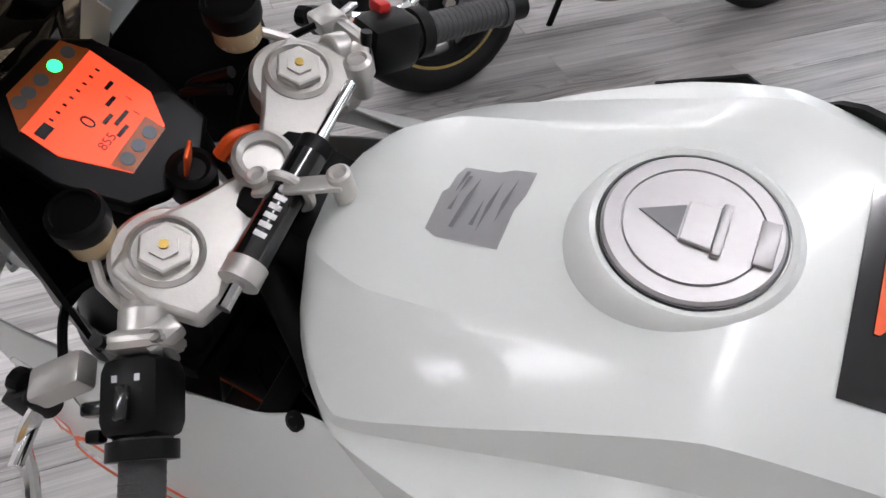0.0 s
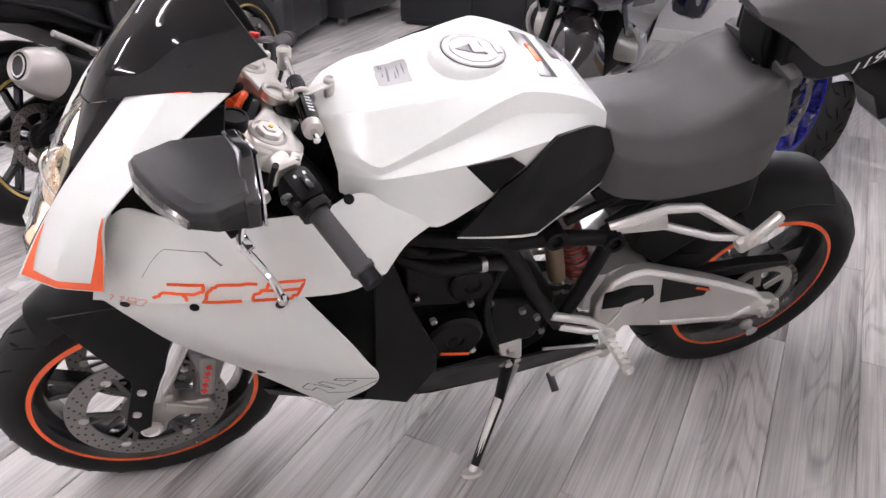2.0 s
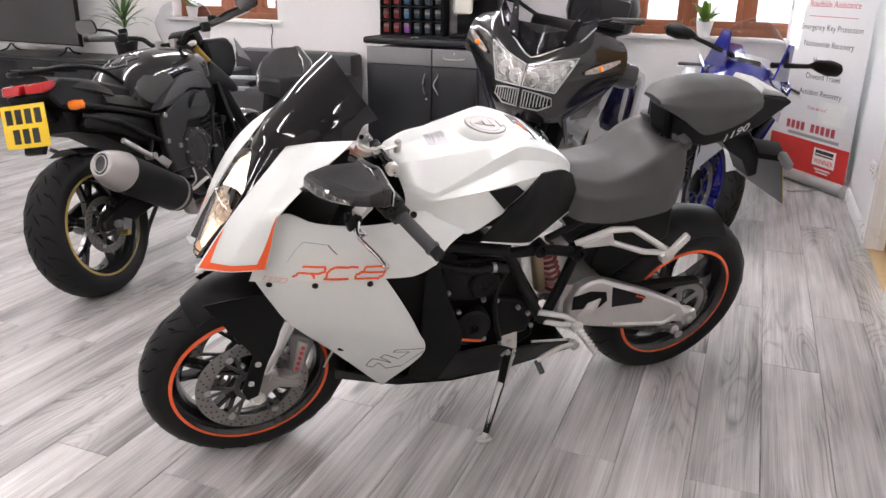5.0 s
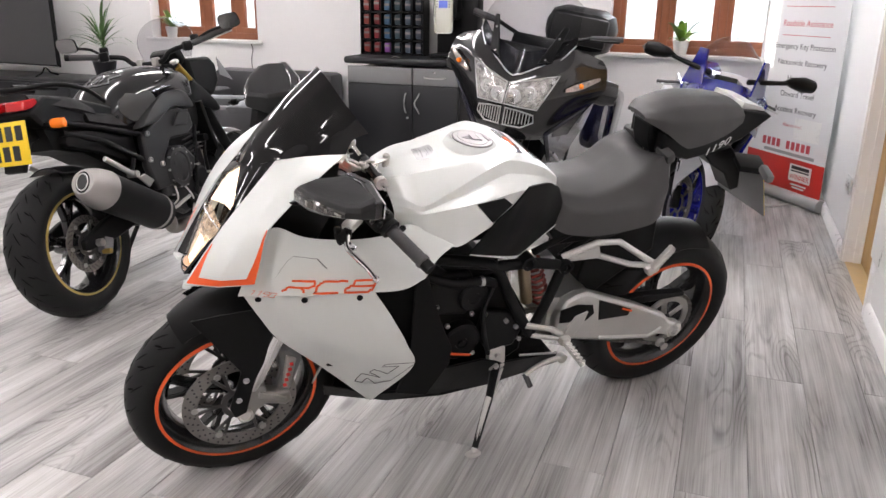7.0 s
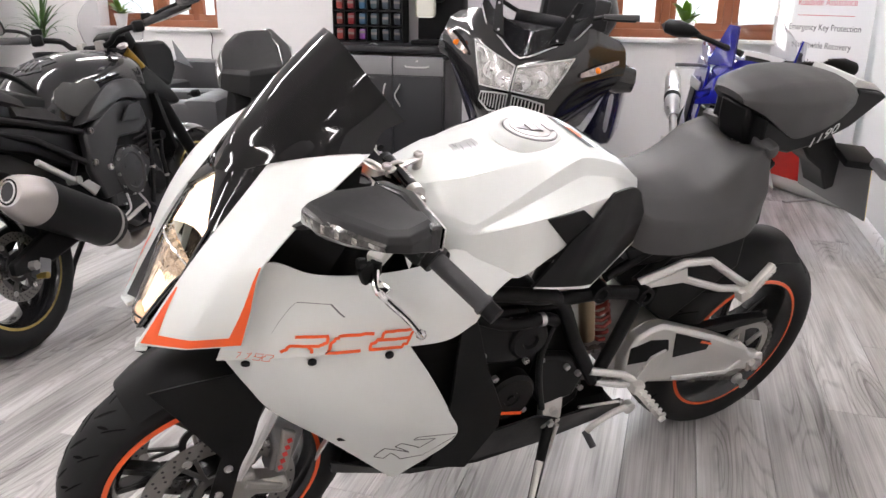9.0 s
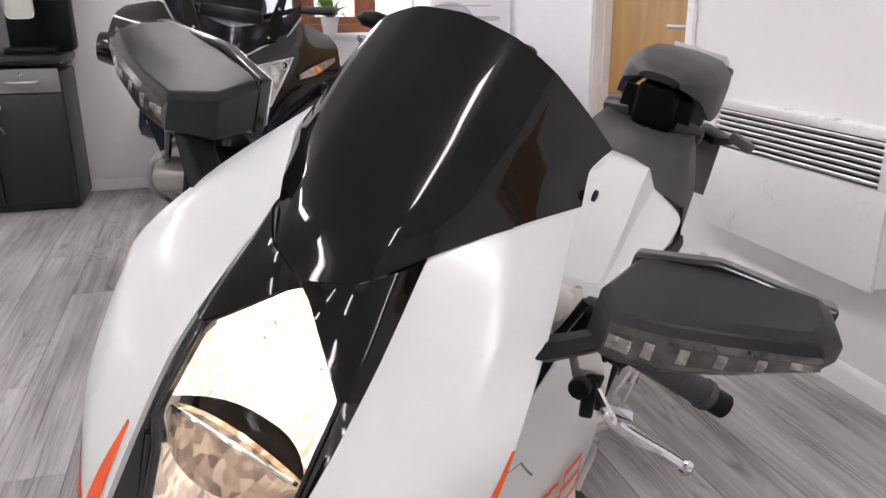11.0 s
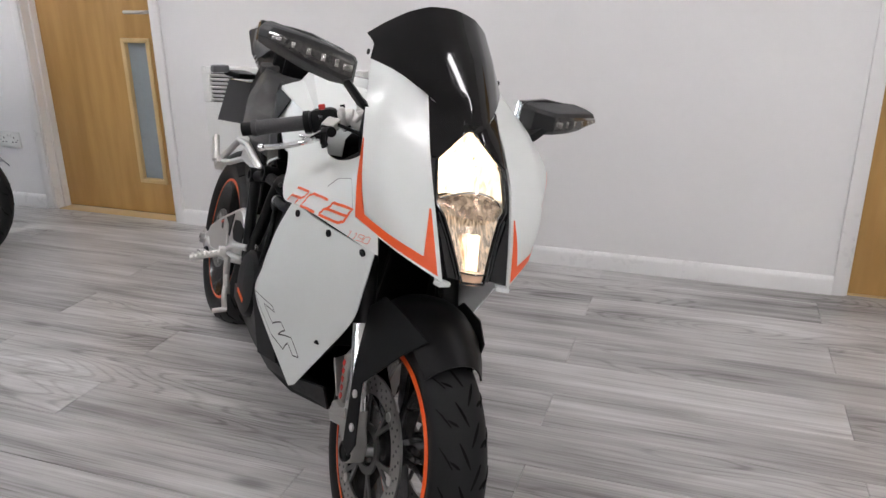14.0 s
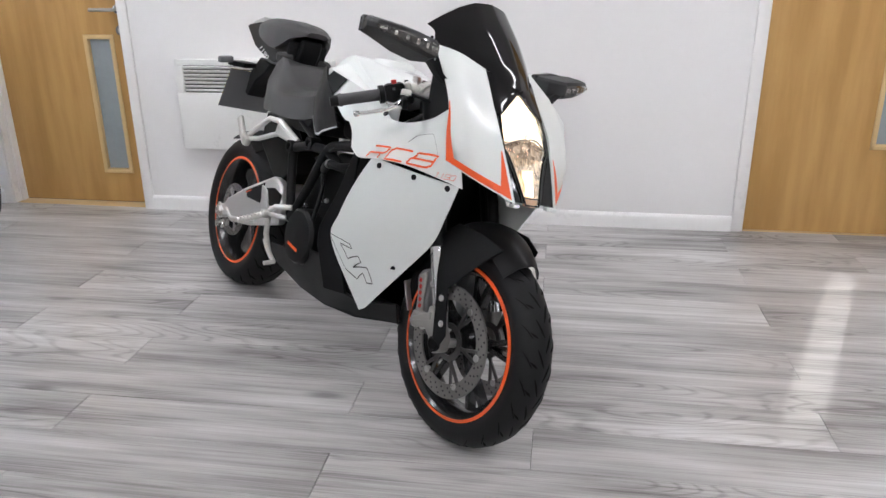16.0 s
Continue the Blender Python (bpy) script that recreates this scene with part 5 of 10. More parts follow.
# front mudguard
rows = []
for a in (58, 66, 76, 88, 102, 114):
    t = (a - 58) / 56
    r = 0.326 + 0.026 * math.sin(math.pi * t)
    hw = 0.066 + 0.028 * min(t * 2.2, 1)
    c, sn = math.cos(radians(a)), math.sin(radians(a))
    row = []
    for k in range(-3, 4):
        f = k / 3
        drop = 0.052 * abs(f) ** 2.2
        row.append((FX + (r - drop) * c, hw * f, FZ + (r - drop) * sn))
    rows.append(row)
mud = part("front_mudguard", Patch(rows).mesh(18, 18, 0.004), BLACK_SATIN, BIKE, "satin black front mudguard", angle=40)
for s in (1, -1):
    part("mudguard_side", slab([(1.560, 0.062 * s, 0.600), (1.490, 0.086 * s, 0.625), (1.400, 0.093 * s, 0.632), (1.335, 0.098 * s, 0.580), (1.362, 0.110 * s, 0.500), (1.408, 0.128 * s, 0.425), (1.432, 0.130 * s, 0.310), (1.462, 0.128 * s, 0.296), (1.476, 0.124 * s, 0.330), (1.444, 0.124 * s, 0.455), (1.518, 0.088 * s, 0.552)][::s], 0.004), BLACK_SATIN, mud, bevel=0.001)
    for x, z in ((1.432, 0.425), (1.452, 0.358)):
        part("mudguard_bolt", lathe([(0.009, 0), (0.009, 0.004), (0.006, 0.006), (0.004, 0.004), (0, 0.004)], 14, "Y"), STEEL, mud, m=pose(x, 0.129 * s, z) @ Matrix.Diagonal((1, s, 1, 1)))

# top yoke
def yoke():
    out = [(1.152, 0.015), (1.167, 0.050), (1.190, 0.094), (1.187, 0.137), (1.150, 0.147), (1.112, 0.140), (1.106, 0.115), (1.118, 0.082), (1.108, 0.052), (1.080, 0.035)]
    out = out + [(x, -y) for x, y in out[::-1]]
    seen_, poly = set(), []
    for p in out:
        if p not in seen_:
            seen_.add(p)
            poly.append(p)
    bm = bmesh.new()
    lo = [bm.verts.new((x, y, 0.955 + (x - 1.15) * 0.40)) for x, y in poly]
    hi = [bm.verts.new((x - 0.006, y, 0.976 + (x - 1.15) * 0.40)) for x, y in poly]
    bm.faces.new(lo)
    bm.faces.new(hi[::-1])
    for i in range(len(poly)):
        j = (i + 1) % len(poly)
        bm.faces.new((lo[i], lo[j], hi[j], hi[i]))
    return bm


ty = part("top_yoke", yoke(), ALU, BIKE, "cast alloy top yoke", bevel=0.005)
for s in (1, -1):
    part("yoke_collar", lathe([(0.044, -0.024), (0.044, 0.000), (0.040, 0.004), (0.031, 0.004)], 40), ALU, ty, m=pose(fork_x(0.972), 0.104 * s, 0.972, 0, -22.7, 0))
    part("pinch_bolt", rod((1.112, 0.098 * s, 0.955), (1.112, 0.128 * s, 0.955), 0.006, seg=8), STEEL, ty)
    part("pinch_bolt", rod((1.188, 0.082 * s, 0.962), (1.188, 0.094 * s, 0.982), 0.007, seg=10), STEEL, ty)
part("stem_nut", lathe([(0.026, -0.004), (0.026, 0.010), (0.022, 0.013), (0.017, 0.009), (0.017, 0.004), (0, 0.004)], 36), ALU, ty, "round steering stem nut", m=pose(1.128, 0.0, 0.978, 0, -22.7, 0))
part("lower_yoke", box(0.09, 0.27, 0.035, (1.245, 0, 0.79), (0, -22, 0), bevel=0.01), BLACK_MATT, BIKE)

# steering damper across the yoke
A_, B_ = Vector((1.093, -0.114, 0.990)), Vector((1.083, 0.126, 0.976))
dv = (B_ - A_)
dp = part("steering_damper", rod(A_ + dv * 0.42, A_ + dv * 0.86, 0.0155, seg=28), BLACK_GLOSS, BIKE, "black and silver steering damper across the yoke")
part("damper_collar", rod(A_ + dv * 0.855, A_ + dv * 0.925, 0.0165, seg=28), ALU, dp)
part("damper_neck", rod(A_ + dv * 0.36, A_ + dv * 0.44, 0.0145, seg=28), BLACK_SATIN, dp)
part("damper_rod", rod(A_ + dv * 0.08, A_ + dv * 0.40, 0.0052, seg=16), CHROME, dp)
part("damper_tail", rod(A_ + dv * 0.92, A_ + dv * 1.02, 0.006, seg=16), CHROME, dp)
part("rod_eye", lathe([(0.013, -0.008), (0.013, 0.006), (0.009, 0.009), (0.007, 0.006), (0, 0.006)], 24), ALU, dp, m=Matrix.Translation(A_ + Vector((0, 0, 0.002))))
part("rod_eye_post", rod(A_ + Vector((0.004, 0, -0.03)), A_, 0.010), ALU, dp)
cl = A_ + dv * 0.55
bm = box(0.080, 0.016, 0.006, (cl.x - 0.014, cl.y + 0.006, cl.z + 0.014), (0, 10, 14), bevel=0.0025)
part("damper_clamp", bm, ALU, dp, "alloy damper clamp")
part("clamp_ring", tube([cl + Vector((math.cos(a) * 0.019, 0.004, math.sin(a) * 0.019)) for a in [k * math.pi / 8 for k in range(16)]], 0.0045, 8, closed=True), ALU, dp)
for dx in (0.022, -0.048):
    part("clamp_bolt", lathe([(0.0095, -0.03 if dx < 0 else -0.004), (0.0095, 0.003), (0.007, 0.005), (0.0045, 0.002), (0, 0.002)], 18), ALU, dp, m=pose(cl.x + dx, cl.y + 0.004 + dx * 0.2, cl.z + 0.018 - dx * 0.15))
bm = bmesh.new()
up_ = Vector((-0.35, 0, 0.93))
for k in range(6):
    p0 = A_ + dv * (0.60 + 0.035 * k) + up_ * 0.0158
    box(0.010, 0.0045, 0.0006, p0, (0, -20, 0), bm=bm)
part("damper_print", bm, WHITE_INK, dp)

# clip-on bars, grips, switches, levers, pots
def bar_side(s):
    def P(x, y, z):
        return Vector((x, y * s, z))
    r0, r1, r2 = P(1.158, 0.140, 0.952), P(1.130, 0.190, 0.945), P(1.050, 0.350, 0.882)
    d = (r2 - r1).normalized()
    bar = part("handlebar", rod(r0, r1 + d * 0.02, 0.012, seg=16), BLACK_SATIN, BIKE, "black clip-on handlebar with rubber grip")
    part("bar_clamp", rod(r1 - d * 0.052, r1 - d * 0.018, 0.020, seg=24), ALU, bar, "cast alloy bar clamp", bevel=0.003)
    part("clamp_lug", box(0.018, 0.030, 0.020, r1 - d * 0.034 + Vector((-0.020, 0, 0.006)), (0, -15, -20 * s), bevel=0.004), ALU, bar)
    part("clamp_bolt", rod(r1 - d * 0.034 + Vector((-0.024, 0.006 * s, 0.020)), r1 - d * 0.034 + Vector((-0.022, 0.006 * s, -0.02)), 0.0045), ALU_DARK, bar)
    part("clamp_riser", tube([P(1.172, 0.120, 0.958), P(1.160, 0.142, 0.955), r1 - d * 0.04], [0.022, 0.018, 0.016], 16), ALU, bar, "cast alloy riser")
    g0 = r1 + d * 0.055
    part("grip", rod(g0, r2 - d * 0.012, 0.0165, seg=28), GRIPRUB, bar, "ribbed rubber grip")
    part("grip_flange", rod(g0 - d * 0.010, g0, 0.021, seg=28), GRIPRUB, bar)
    bm = bmesh.new()
    for k in range(18):
        c = g0 + d * (0.008 + 0.0068 * k)
        side = d.cross((0, 0, 1)).normalized()
        upv = side.cross(d)
        tube([c + 0.0166 * (side * math.cos(a) + upv * math.sin(a)) for a in [j * math.pi / 9 for j in range(18)]], 0.0007, 4, bm, closed=True)
    part("grip_ribs", bm, GRIPRUB, bar)
    part("bar_end", rod(r2 - d * 0.014, r2 + d * 0.012, 0.0155, seg=24), BLACK_SATIN, bar)
    part("bar_end_ring", rod(r2 - d * 0.022, r2 - d * 0.014, 0.019, seg=24), GRIPRUB, bar)
    m = Matrix.Translation(r1 + d * 0.012) @ d.to_track_quat("X", "Z").to_matrix().to_4x4()
    sw = part("switch_housing", box(0.062, 0.050, 0.056, (0.004, 0, 0), bevel=0.014), BLACK_SATIN, bar, "black handlebar switch block", m=m.copy())
    part("switch_ring", lathe([(0.026, -0.007), (0.026, 0.007)], 24, "X"), BLACK_SATIN, sw, m=m @ pose(0.042, 0, 0))
    part("switch_clamp", box(0.020, 0.052, 0.052, (-0.037, 0, 0), bevel=0.012), ALU, bar, m=m.copy())
    part("switch_clamp_bolt", rod(m @ Vector((-0.037, -0.022, 0.030)), m @ Vector((-0.037, -0.022, -0.03)), 0.0055), BLACK_SATIN, bar)
    if s > 0:
        part("rocker", box(0.026, 0.010, 0.012, (0.010, 0.0, 0.030), (0, -8, 0), bevel=0.003), BLACK_GLOSS, sw, m=m.copy())
        part("indicator_switch", box(0.012, 0.026, 0.016, (0.010, -0.028 if s > 0 else 0.028, 0.010), bevel=0.004), BLACK_GLOSS, sw, m=m.copy())
        part("horn_button", box(0.010, 0.012, 0.014, (0.030, -0.028, 0.014), bevel=0.003), BLACK_SATIN, sw, m=m.copy())
        bm = box(0.005, 0.004, 0.0006, (-0.008, -0.008, 0.0285))
        box(0.005, 0.004, 0.0006, (-0.008, 0.009, 0.0285), bm=bm)
        part("switch_marks", bm, WHITE_INK, sw, m=m.copy())
    else:
        part("kill_switch", box(0.014, 0.020, 0.012, (0.004, 0.014, 0.031), bevel=0.003), RED, sw, "red kill switch", m=m.copy())
        part("start_button", box(0.012, 0.012, 0.012, (0.008, 0.026, 0.010), bevel=0.003), BLACK_GLOSS, sw, m=m.copy())
    # lever ahead of the grip
    pv = P(1.212, 0.232, 0.925)
    lv = part("control_lever", tube(catmull([pv, P(1.222, 0.262, 0.905), P(1.206, 0.285, 0.888), P(1.186, 0.318, 0.873), P(1.178, 0.345, 0.865)], 6), [0.007] * 8 + [0.0065] * 8 + [0.006] * 9, 10), CHROME, BIKE, "polished control lever with a ball end")
    part("lever_blade", box(0.014, 0.055, 0.006, P(1.218, 0.256, 0.909), (0, 18, 18 * s), bevel=0.002), CHROME, lv)
    part("lever_ball", lathe([(0.0, -0.009), (0.007, -0.006), (0.009, 0), (0.007, 0.006), (0, 0.009)], 16, "Y"), CHROME, lv, m=Matrix.Translation(P(1.177, 0.348, 0.864)))
    part("lever_bracket", box(0.05, 0.030, 0.022, P(1.196, 0.214, 0.940), (0, 15, 35 * s), bevel=0.005), ALU, lv)
    part("lever_pivot", lathe([(0.010, -0.012), (0.010, 0.012), (0.006, 0.014)], 16), BLACK_SATIN, lv, m=Matrix.Translation(pv))
    part("adjuster_dial", lathe([(0.011, -0.006), (0.012, 0.0), (0.011, 0.006)], 10, "X"), BLACK_SATIN, lv, m=Matrix.Translation(P(1.236, 0.226, 0.930)))
    part("lever_linkage", box(0.030, 0.014, 0.030, P(1.228, 0.236, 0.918), (10, 20, 20 * s), bevel=0.003), BLACK_SATIN, lv)
    # fluid pot
    c = P(1.208, 0.118, 1.006) if s > 0 else P(1.222, 0.120, 1.012)
    r = 0.022 if s > 0 else 0.026
    pt = part("fluid_pot", lathe([(r * 0.80, -0.022), (r * 0.88, -0.018), (r * 0.90, 0.004)], 28), FLUID, BIKE, "amber fluid reservoir with a black cap", m=Matrix.Translation(c) @ pose(0, 0, 0, 0, -10, 0))
    part("pot_cap", lathe([(r, 0.003), (r * 1.04, 0.006), (r * 1.04, 0.020), (r * 0.94, 0.024), (r * 0.80, 0.024), (r * 0.78, 0.021), (0, 0.021)], 20), BLACK_SATIN, pt, "ribbed black screw cap", m=Matrix.Translation(c) @ pose(0, 0, 0, 0, -10, 0), angle=20)
    part("pot_bracket", tube([c + Vector((-0.004, 0.012 * s, -0.020)), P(1.190, 0.145, 0.975), P(1.172, 0.150, 0.955)], 0.005, 8), ALU, pt)
    part("cable", tube(catmull([P(1.20, 0.205, 0.945), P(1.25, 0.15, 0.93), P(1.26, 0.09, 0.88), P(1.22, 0.04, 0.82)], 6), 0.004, 8), BLACK_MATT, BIKE)


bar_side(1)
bar_side(-1)
for dz, yo in ((0.0, -0.062), (0.012, -0.072)):
    part("hose_loop", tube(catmull([(1.20, yo, 0.985 + dz), (1.25, yo + 0.01, 0.975), (1.262, yo + 0.015, 0.93), (1.235, -0.04, 0.89), (1.19, -0.025, 0.86)], 7), 0.0055, 10), BLACK_SATIN, BIKE)

# mirrors with built-in turn lights
TURN_LENS = material("smoked_turn_lens", (0.085, 0.082, 0.078), 0.16, 0.5, vary=0.9, scale=75, coat=0.6)
CELL = material("turn_light_chrome", (0.34, 0.33, 0.31), 0.25, 0.9, vary=0.7, scale=110)
MIRROR_TOP = material("grey_mirror_plastic", (0.0125, 0.0125, 0.013), 0.46, vary=0.12, scale=8, bump=0.1, bump_scale=600, spec=0.35)
# plan of the shell: front edge from the arm to the tip, then the rear rim
PLAN = [(1.345, 0.246), (1.340, 0.292), (1.318, 0.346), (1.282, 0.402), (1.252, 0.414), (1.206, 0.400), (1.202, 0.300), (1.218, 0.230), (1.296, 0.222)]
TOPZ = [1.077, 1.077, 1.075, 1.070, 1.071, 1.078, 1.086, 1.086, 1.082]
LOWZ = [1.036, 1.037, 1.040, 1.047, 1.046, 1.036, 1.026, 1.026, 1.030]


def mirror_side(s):
    cx, cy = 1.275, 0.315
    high = 0.005 if s > 0 else 0.022   # the right mirror is tipped up

    def ring(f, zs, dz=0.0, dx=0.0):
        return [(cx + (x - cx) * f + dx, (cy + (y - cy) * f) * s, z + dz + high + (y - cy) * 0.16) for (x, y), z in zip(PLAN, zs)]

    def shell(loops):
        bm = bmesh.new()
        rows_ = [[bm.verts.new(q) for q in loop] for loop in loops]
        for a, b in zip(rows_, rows_[1:]):
            for i in range(len(PLAN)):
                j = (i + 1) % len(PLAN)
                bm.faces.new((a[i], a[j], b[j], b[i]))
        bm.faces.new(rows_[0])
        bm.faces.new(rows_[-1])
        bmesh.ops.recalc_face_normals(bm, faces=bm.faces)
        return bm

    mr = part("mirror", shell([ring(0.80, LOWZ, -0.004), ring(1.0, LOWZ, 0.004), ring(1.0, TOPZ, -0.006), ring(0.93, TOPZ, 0.003), ring(0.80, TOPZ, 0.007, -0.006)]), MIRROR_TOP, BIKE, "angular dark grey mirror with a clear turn light", bevel=0.0018, seg=2, angle=18)
    # glossy rim round the glass
    rim = [Vector((x, y * s, z + high + (y - cy) * 0.16)) for x, y, z in ((1.204, 0.404, 1.040), (1.199, 0.300, 1.026), (1.214, 0.228, 1.026), (1.214, 0.228, 1.092), (1.199, 0.300, 1.097), (1.204, 0.404, 1.082))]
    part("mirror_rim", slab([q + Vector((0.016, 0, 0)) for q in (rim if s < 0 else rim[::-1])], 0.020), BLACK_GLOSS, mr, "glossy black mirror rim", bevel=0.004, seg=3)
    part("mirror_glass", slab([Vector((q.x - 0.006, q.y * 0.985 + 0.0045 * s, 1.060 + high + (q.z - 1.060 - high) * 0.84)) for q in (rim if s < 0 else rim[::-1])], 0.003), MIRROR, mr, "mirror glass")
    # clear strip along the front edge
    rows_ = []
    for k in range(13):
        t = k / 12 * 3 * 0.985 + 0.02
        i = min(int(t), 2)
        g = t - i
        (x0, y0), (x1, y1) = PLAN[i], PLAN[i + 1]
        n_ = Vector((y1 - y0, -(x1 - x0), 0)).normalized()
        x, y = x0 + (x1 - x0) * g, y0 + (y1 - y0) * g
        lo = LOWZ[i] + (LOWZ[i + 1] - LOWZ[i]) * g + 0.004
        hi = TOPZ[i] + (TOPZ[i + 1] - TOPZ[i]) * g - 0.006
        rows_.append((x, y, lo + high + (y - cy) * 0.16, hi + high + (y - cy) * 0.16, n_))
    bm = bmesh.new()
    q = []
    for x, y, lo, hi, n_ in rows_:
        q.append([bm.verts.new((x + n_.x * o, (y + n_.y * o) * s, lo + (hi - lo) * f)) for o, f in ((0.0005, 0.0), (0.0045, 0.22), (0.0045, 0.80), (0.0005, 1.0))] + [bm.verts.new((x - n_.x * 0.004, (y - n_.y * 0.004) * s, (lo + hi) / 2))])
    for a, b in zip(q, q[1:]):
        for i in range(5):
            bm.faces.new((a[i], a[(i + 1) % 5], b[(i + 1) % 5], b[i]))
    bm.faces.new(q[0])
    bm.faces.new(q[-1])
    bmesh.ops.recalc_face_normals(bm, faces=bm.faces)
    part("turn_light", bm, TURN_LENS, mr, "smoked clear turn light strip")
    for i in (1, 3, 5, 7, 9, 11):
        x, y, lo, hi, n_ = rows_[i]
        wide = 0.020 if i in (1, 11) else 0.009
        part("lamp_cell", box(0.003, wide, (hi - lo) * (0.42 if i in (1, 11) else 0.50), (x + n_.x * 0.0036, (y + n_.y * 0.0036) * s, (lo + hi) / 2), (0, 0, math.degrees(math.atan2(n_.y, n_.x)) * s), bevel=0.0012), CELL, mr)
    bm = bmesh.new()
    arm = [((1.325, 0.176, 0.992), 0.020, 0.010), ((1.322, 0.208, 1.008), 0.026, 0.010), ((1.308, 0.250, 1.032 + high * 0.8), 0.024, 0.009), ((1.290, 0.290, 1.042 + high), 0.020, 0.008)]
    rings = []
    for (x, y, z), a, b in arm:
        rings.append([bm.verts.new((x + dx * a, y * s, z + dz * b)) for dx, dz in ((1, 0), (0.3, 1), (-1, 0.6), (-0.8, -0.8), (0.5, -0.9))])
    for a, b in zip(rings, rings[1:]):
        for i in range(5):
            bm.faces.new((a[i], a[(i + 1) % 5], b[(i + 1) % 5], b[i]))
    bm.faces.new(rings[0])
    bm.faces.new(rings[-1])
    bmesh.ops.recalc_face_normals(bm, faces=bm.faces)
    part("mirror_arm", bm, BLACK_SATIN, mr, bevel=0.002)


mirror_side(1)
mirror_side(-1)

# dash
def dash():
    m = pose(1.270, 0.006, 0.988, 0, -33.5, 0)   # x forward and up, z towards the rider
    d = part("instrument_panel", flat([(-0.068, -0.020), (-0.052, -0.052), (0.020, -0.066), (0.070, -0.056), (0.100, -0.030), (0.100, 0.045), (0.062, 0.078), (0.010, 0.080), (-0.048, 0.062), (-0.068, 0.030)], -0.022, 0.0), BLACK_SATIN, BIKE, "black instrument panel with a lit orange display", bevel=0.004,
             m=m @ Matrix(((1, 0, 0, 0), (0, 0, 1, 0), (0, 1, 0, 0), (0, 0, 0, 1))))
    scr = [(-0.028, -0.020), (0.000, -0.041), (0.064, -0.044), (0.082, -0.034), (0.082, 0.030), (0.058, 0.054), (0.022, 0.056), (-0.033, 0.034)]
    sc = part("display", flat(scr, 0.0, 0.0012), glow("orange_display", (1.0, 0.085, 0.03), 1.25), d, "lit orange-red display", m=m @ Matrix(((1, 0, 0, 0), (0, 0, 1, 0), (0, 1, 0, 0), (0, 0, 0, 1))))
    part("display_border", flat([(0.062, -0.044), (0.086, -0.036), (0.086, 0.034), (0.058, 0.056)], 0.0008, 0.0016), material("orange_bezel", (0.55, 0.13, 0.03), 0.35), d, m=m @ Matrix(((1, 0, 0, 0), (0, 0, 1, 0), (0, 1, 0, 0), (0, 0, 0, 1))))
    part("display_border", flat([(-0.033, 0.034), (-0.030, -0.018), (-0.010, -0.018), (-0.014, 0.040)], 0.0008, 0.0016), material("orange_bezel_low", (0.55, 0.13, 0.03), 0.35), d, m=m @ Matrix(((1, 0, 0, 0), (0, 0, 1, 0), (0, 1, 0, 0), (0, 0, 0, 1))))
    for k, y in enumerate((-0.030, -0.012, 0.006, 0.022, 0.034)):
        part("telltale", lathe([(0.0062, 0.0014), (0.0062, 0.0024), (0, 0.0026)], 14), glow("green_lamp", (0.05, 1.0, 0.25), 3.0) if k == 1 else GREY_PL, d, "lit green telltale" if k == 1 else "", m=m @ pose(0.074, y, 0))
    for k, y in enumerate((0.026, 0.010, -0.006)):
        part("dash_button", lathe([(0.0065, 0.0014), (0.0062, 0.003), (0, 0.0032)], 14), GREY_PL, d, m=m @ pose(-0.022, y, 0))
    turn = Matrix.Rotation(radians(-90), 4, "Z")
    for txt, x, y, size in (("0", 0.022, 0.016, 0.020), ("855", 0.000, 0.022, 0.012), ("1", 0.010, -0.024, 0.009), ("1", -0.003, -0.016, 0.009)):
        words("display_digits", txt, size, INK, d, m @ pose(x, y, 0.0014) @ turn, depth=0.0002)
    bm = bmesh.new()
    for k in range(8):
        box(0.004, 0.0022, 0.0004, (0.046, 0.032 - 0.009 * k, 0.0016), bm=bm)
    box(0.010, 0.014, 0.0004, (0.044, 0.044, 0.0016), bm=bm)
    for x, y, w in ((0.012, 0.004, 0.012), (0.004, -0.004, 0.018), (-0.004, 0.006, 0.014), (0.020, -0.012, 0.012), (0.030, -0.024, 0.010)):
        box(0.004, w, 0.0004, (x, y, 0.0016), bm=bm)
    part("display_marks", bm, INK, d, m=m.copy())
    return d


dash()
part("ignition_lock", lathe([(0.022, -0.03), (0.022, 0.004), (0.016, 0.007), (0.012, 0.003), (0, 0.003)], 24), BLACK_SATIN, BIKE, "black ignition lock", m=pose(1.206, 0.012, 0.955, 0, -22, 0))
part("ignition_key", box(0.004, 0.022, 0.026, (1.202, 0.012, 0.972), (0, -22, 25), bevel=0.002), ORANGE, BIKE, "orange key in the lock")
part("wire_loom", tube(catmull([(1.19, -0.01, 0.955), (1.18, -0.025, 0.965), (1.175, -0.045, 0.955), (1.20, -0.06, 0.93)], 6), 0.008, 8), ORANGE, BIKE)

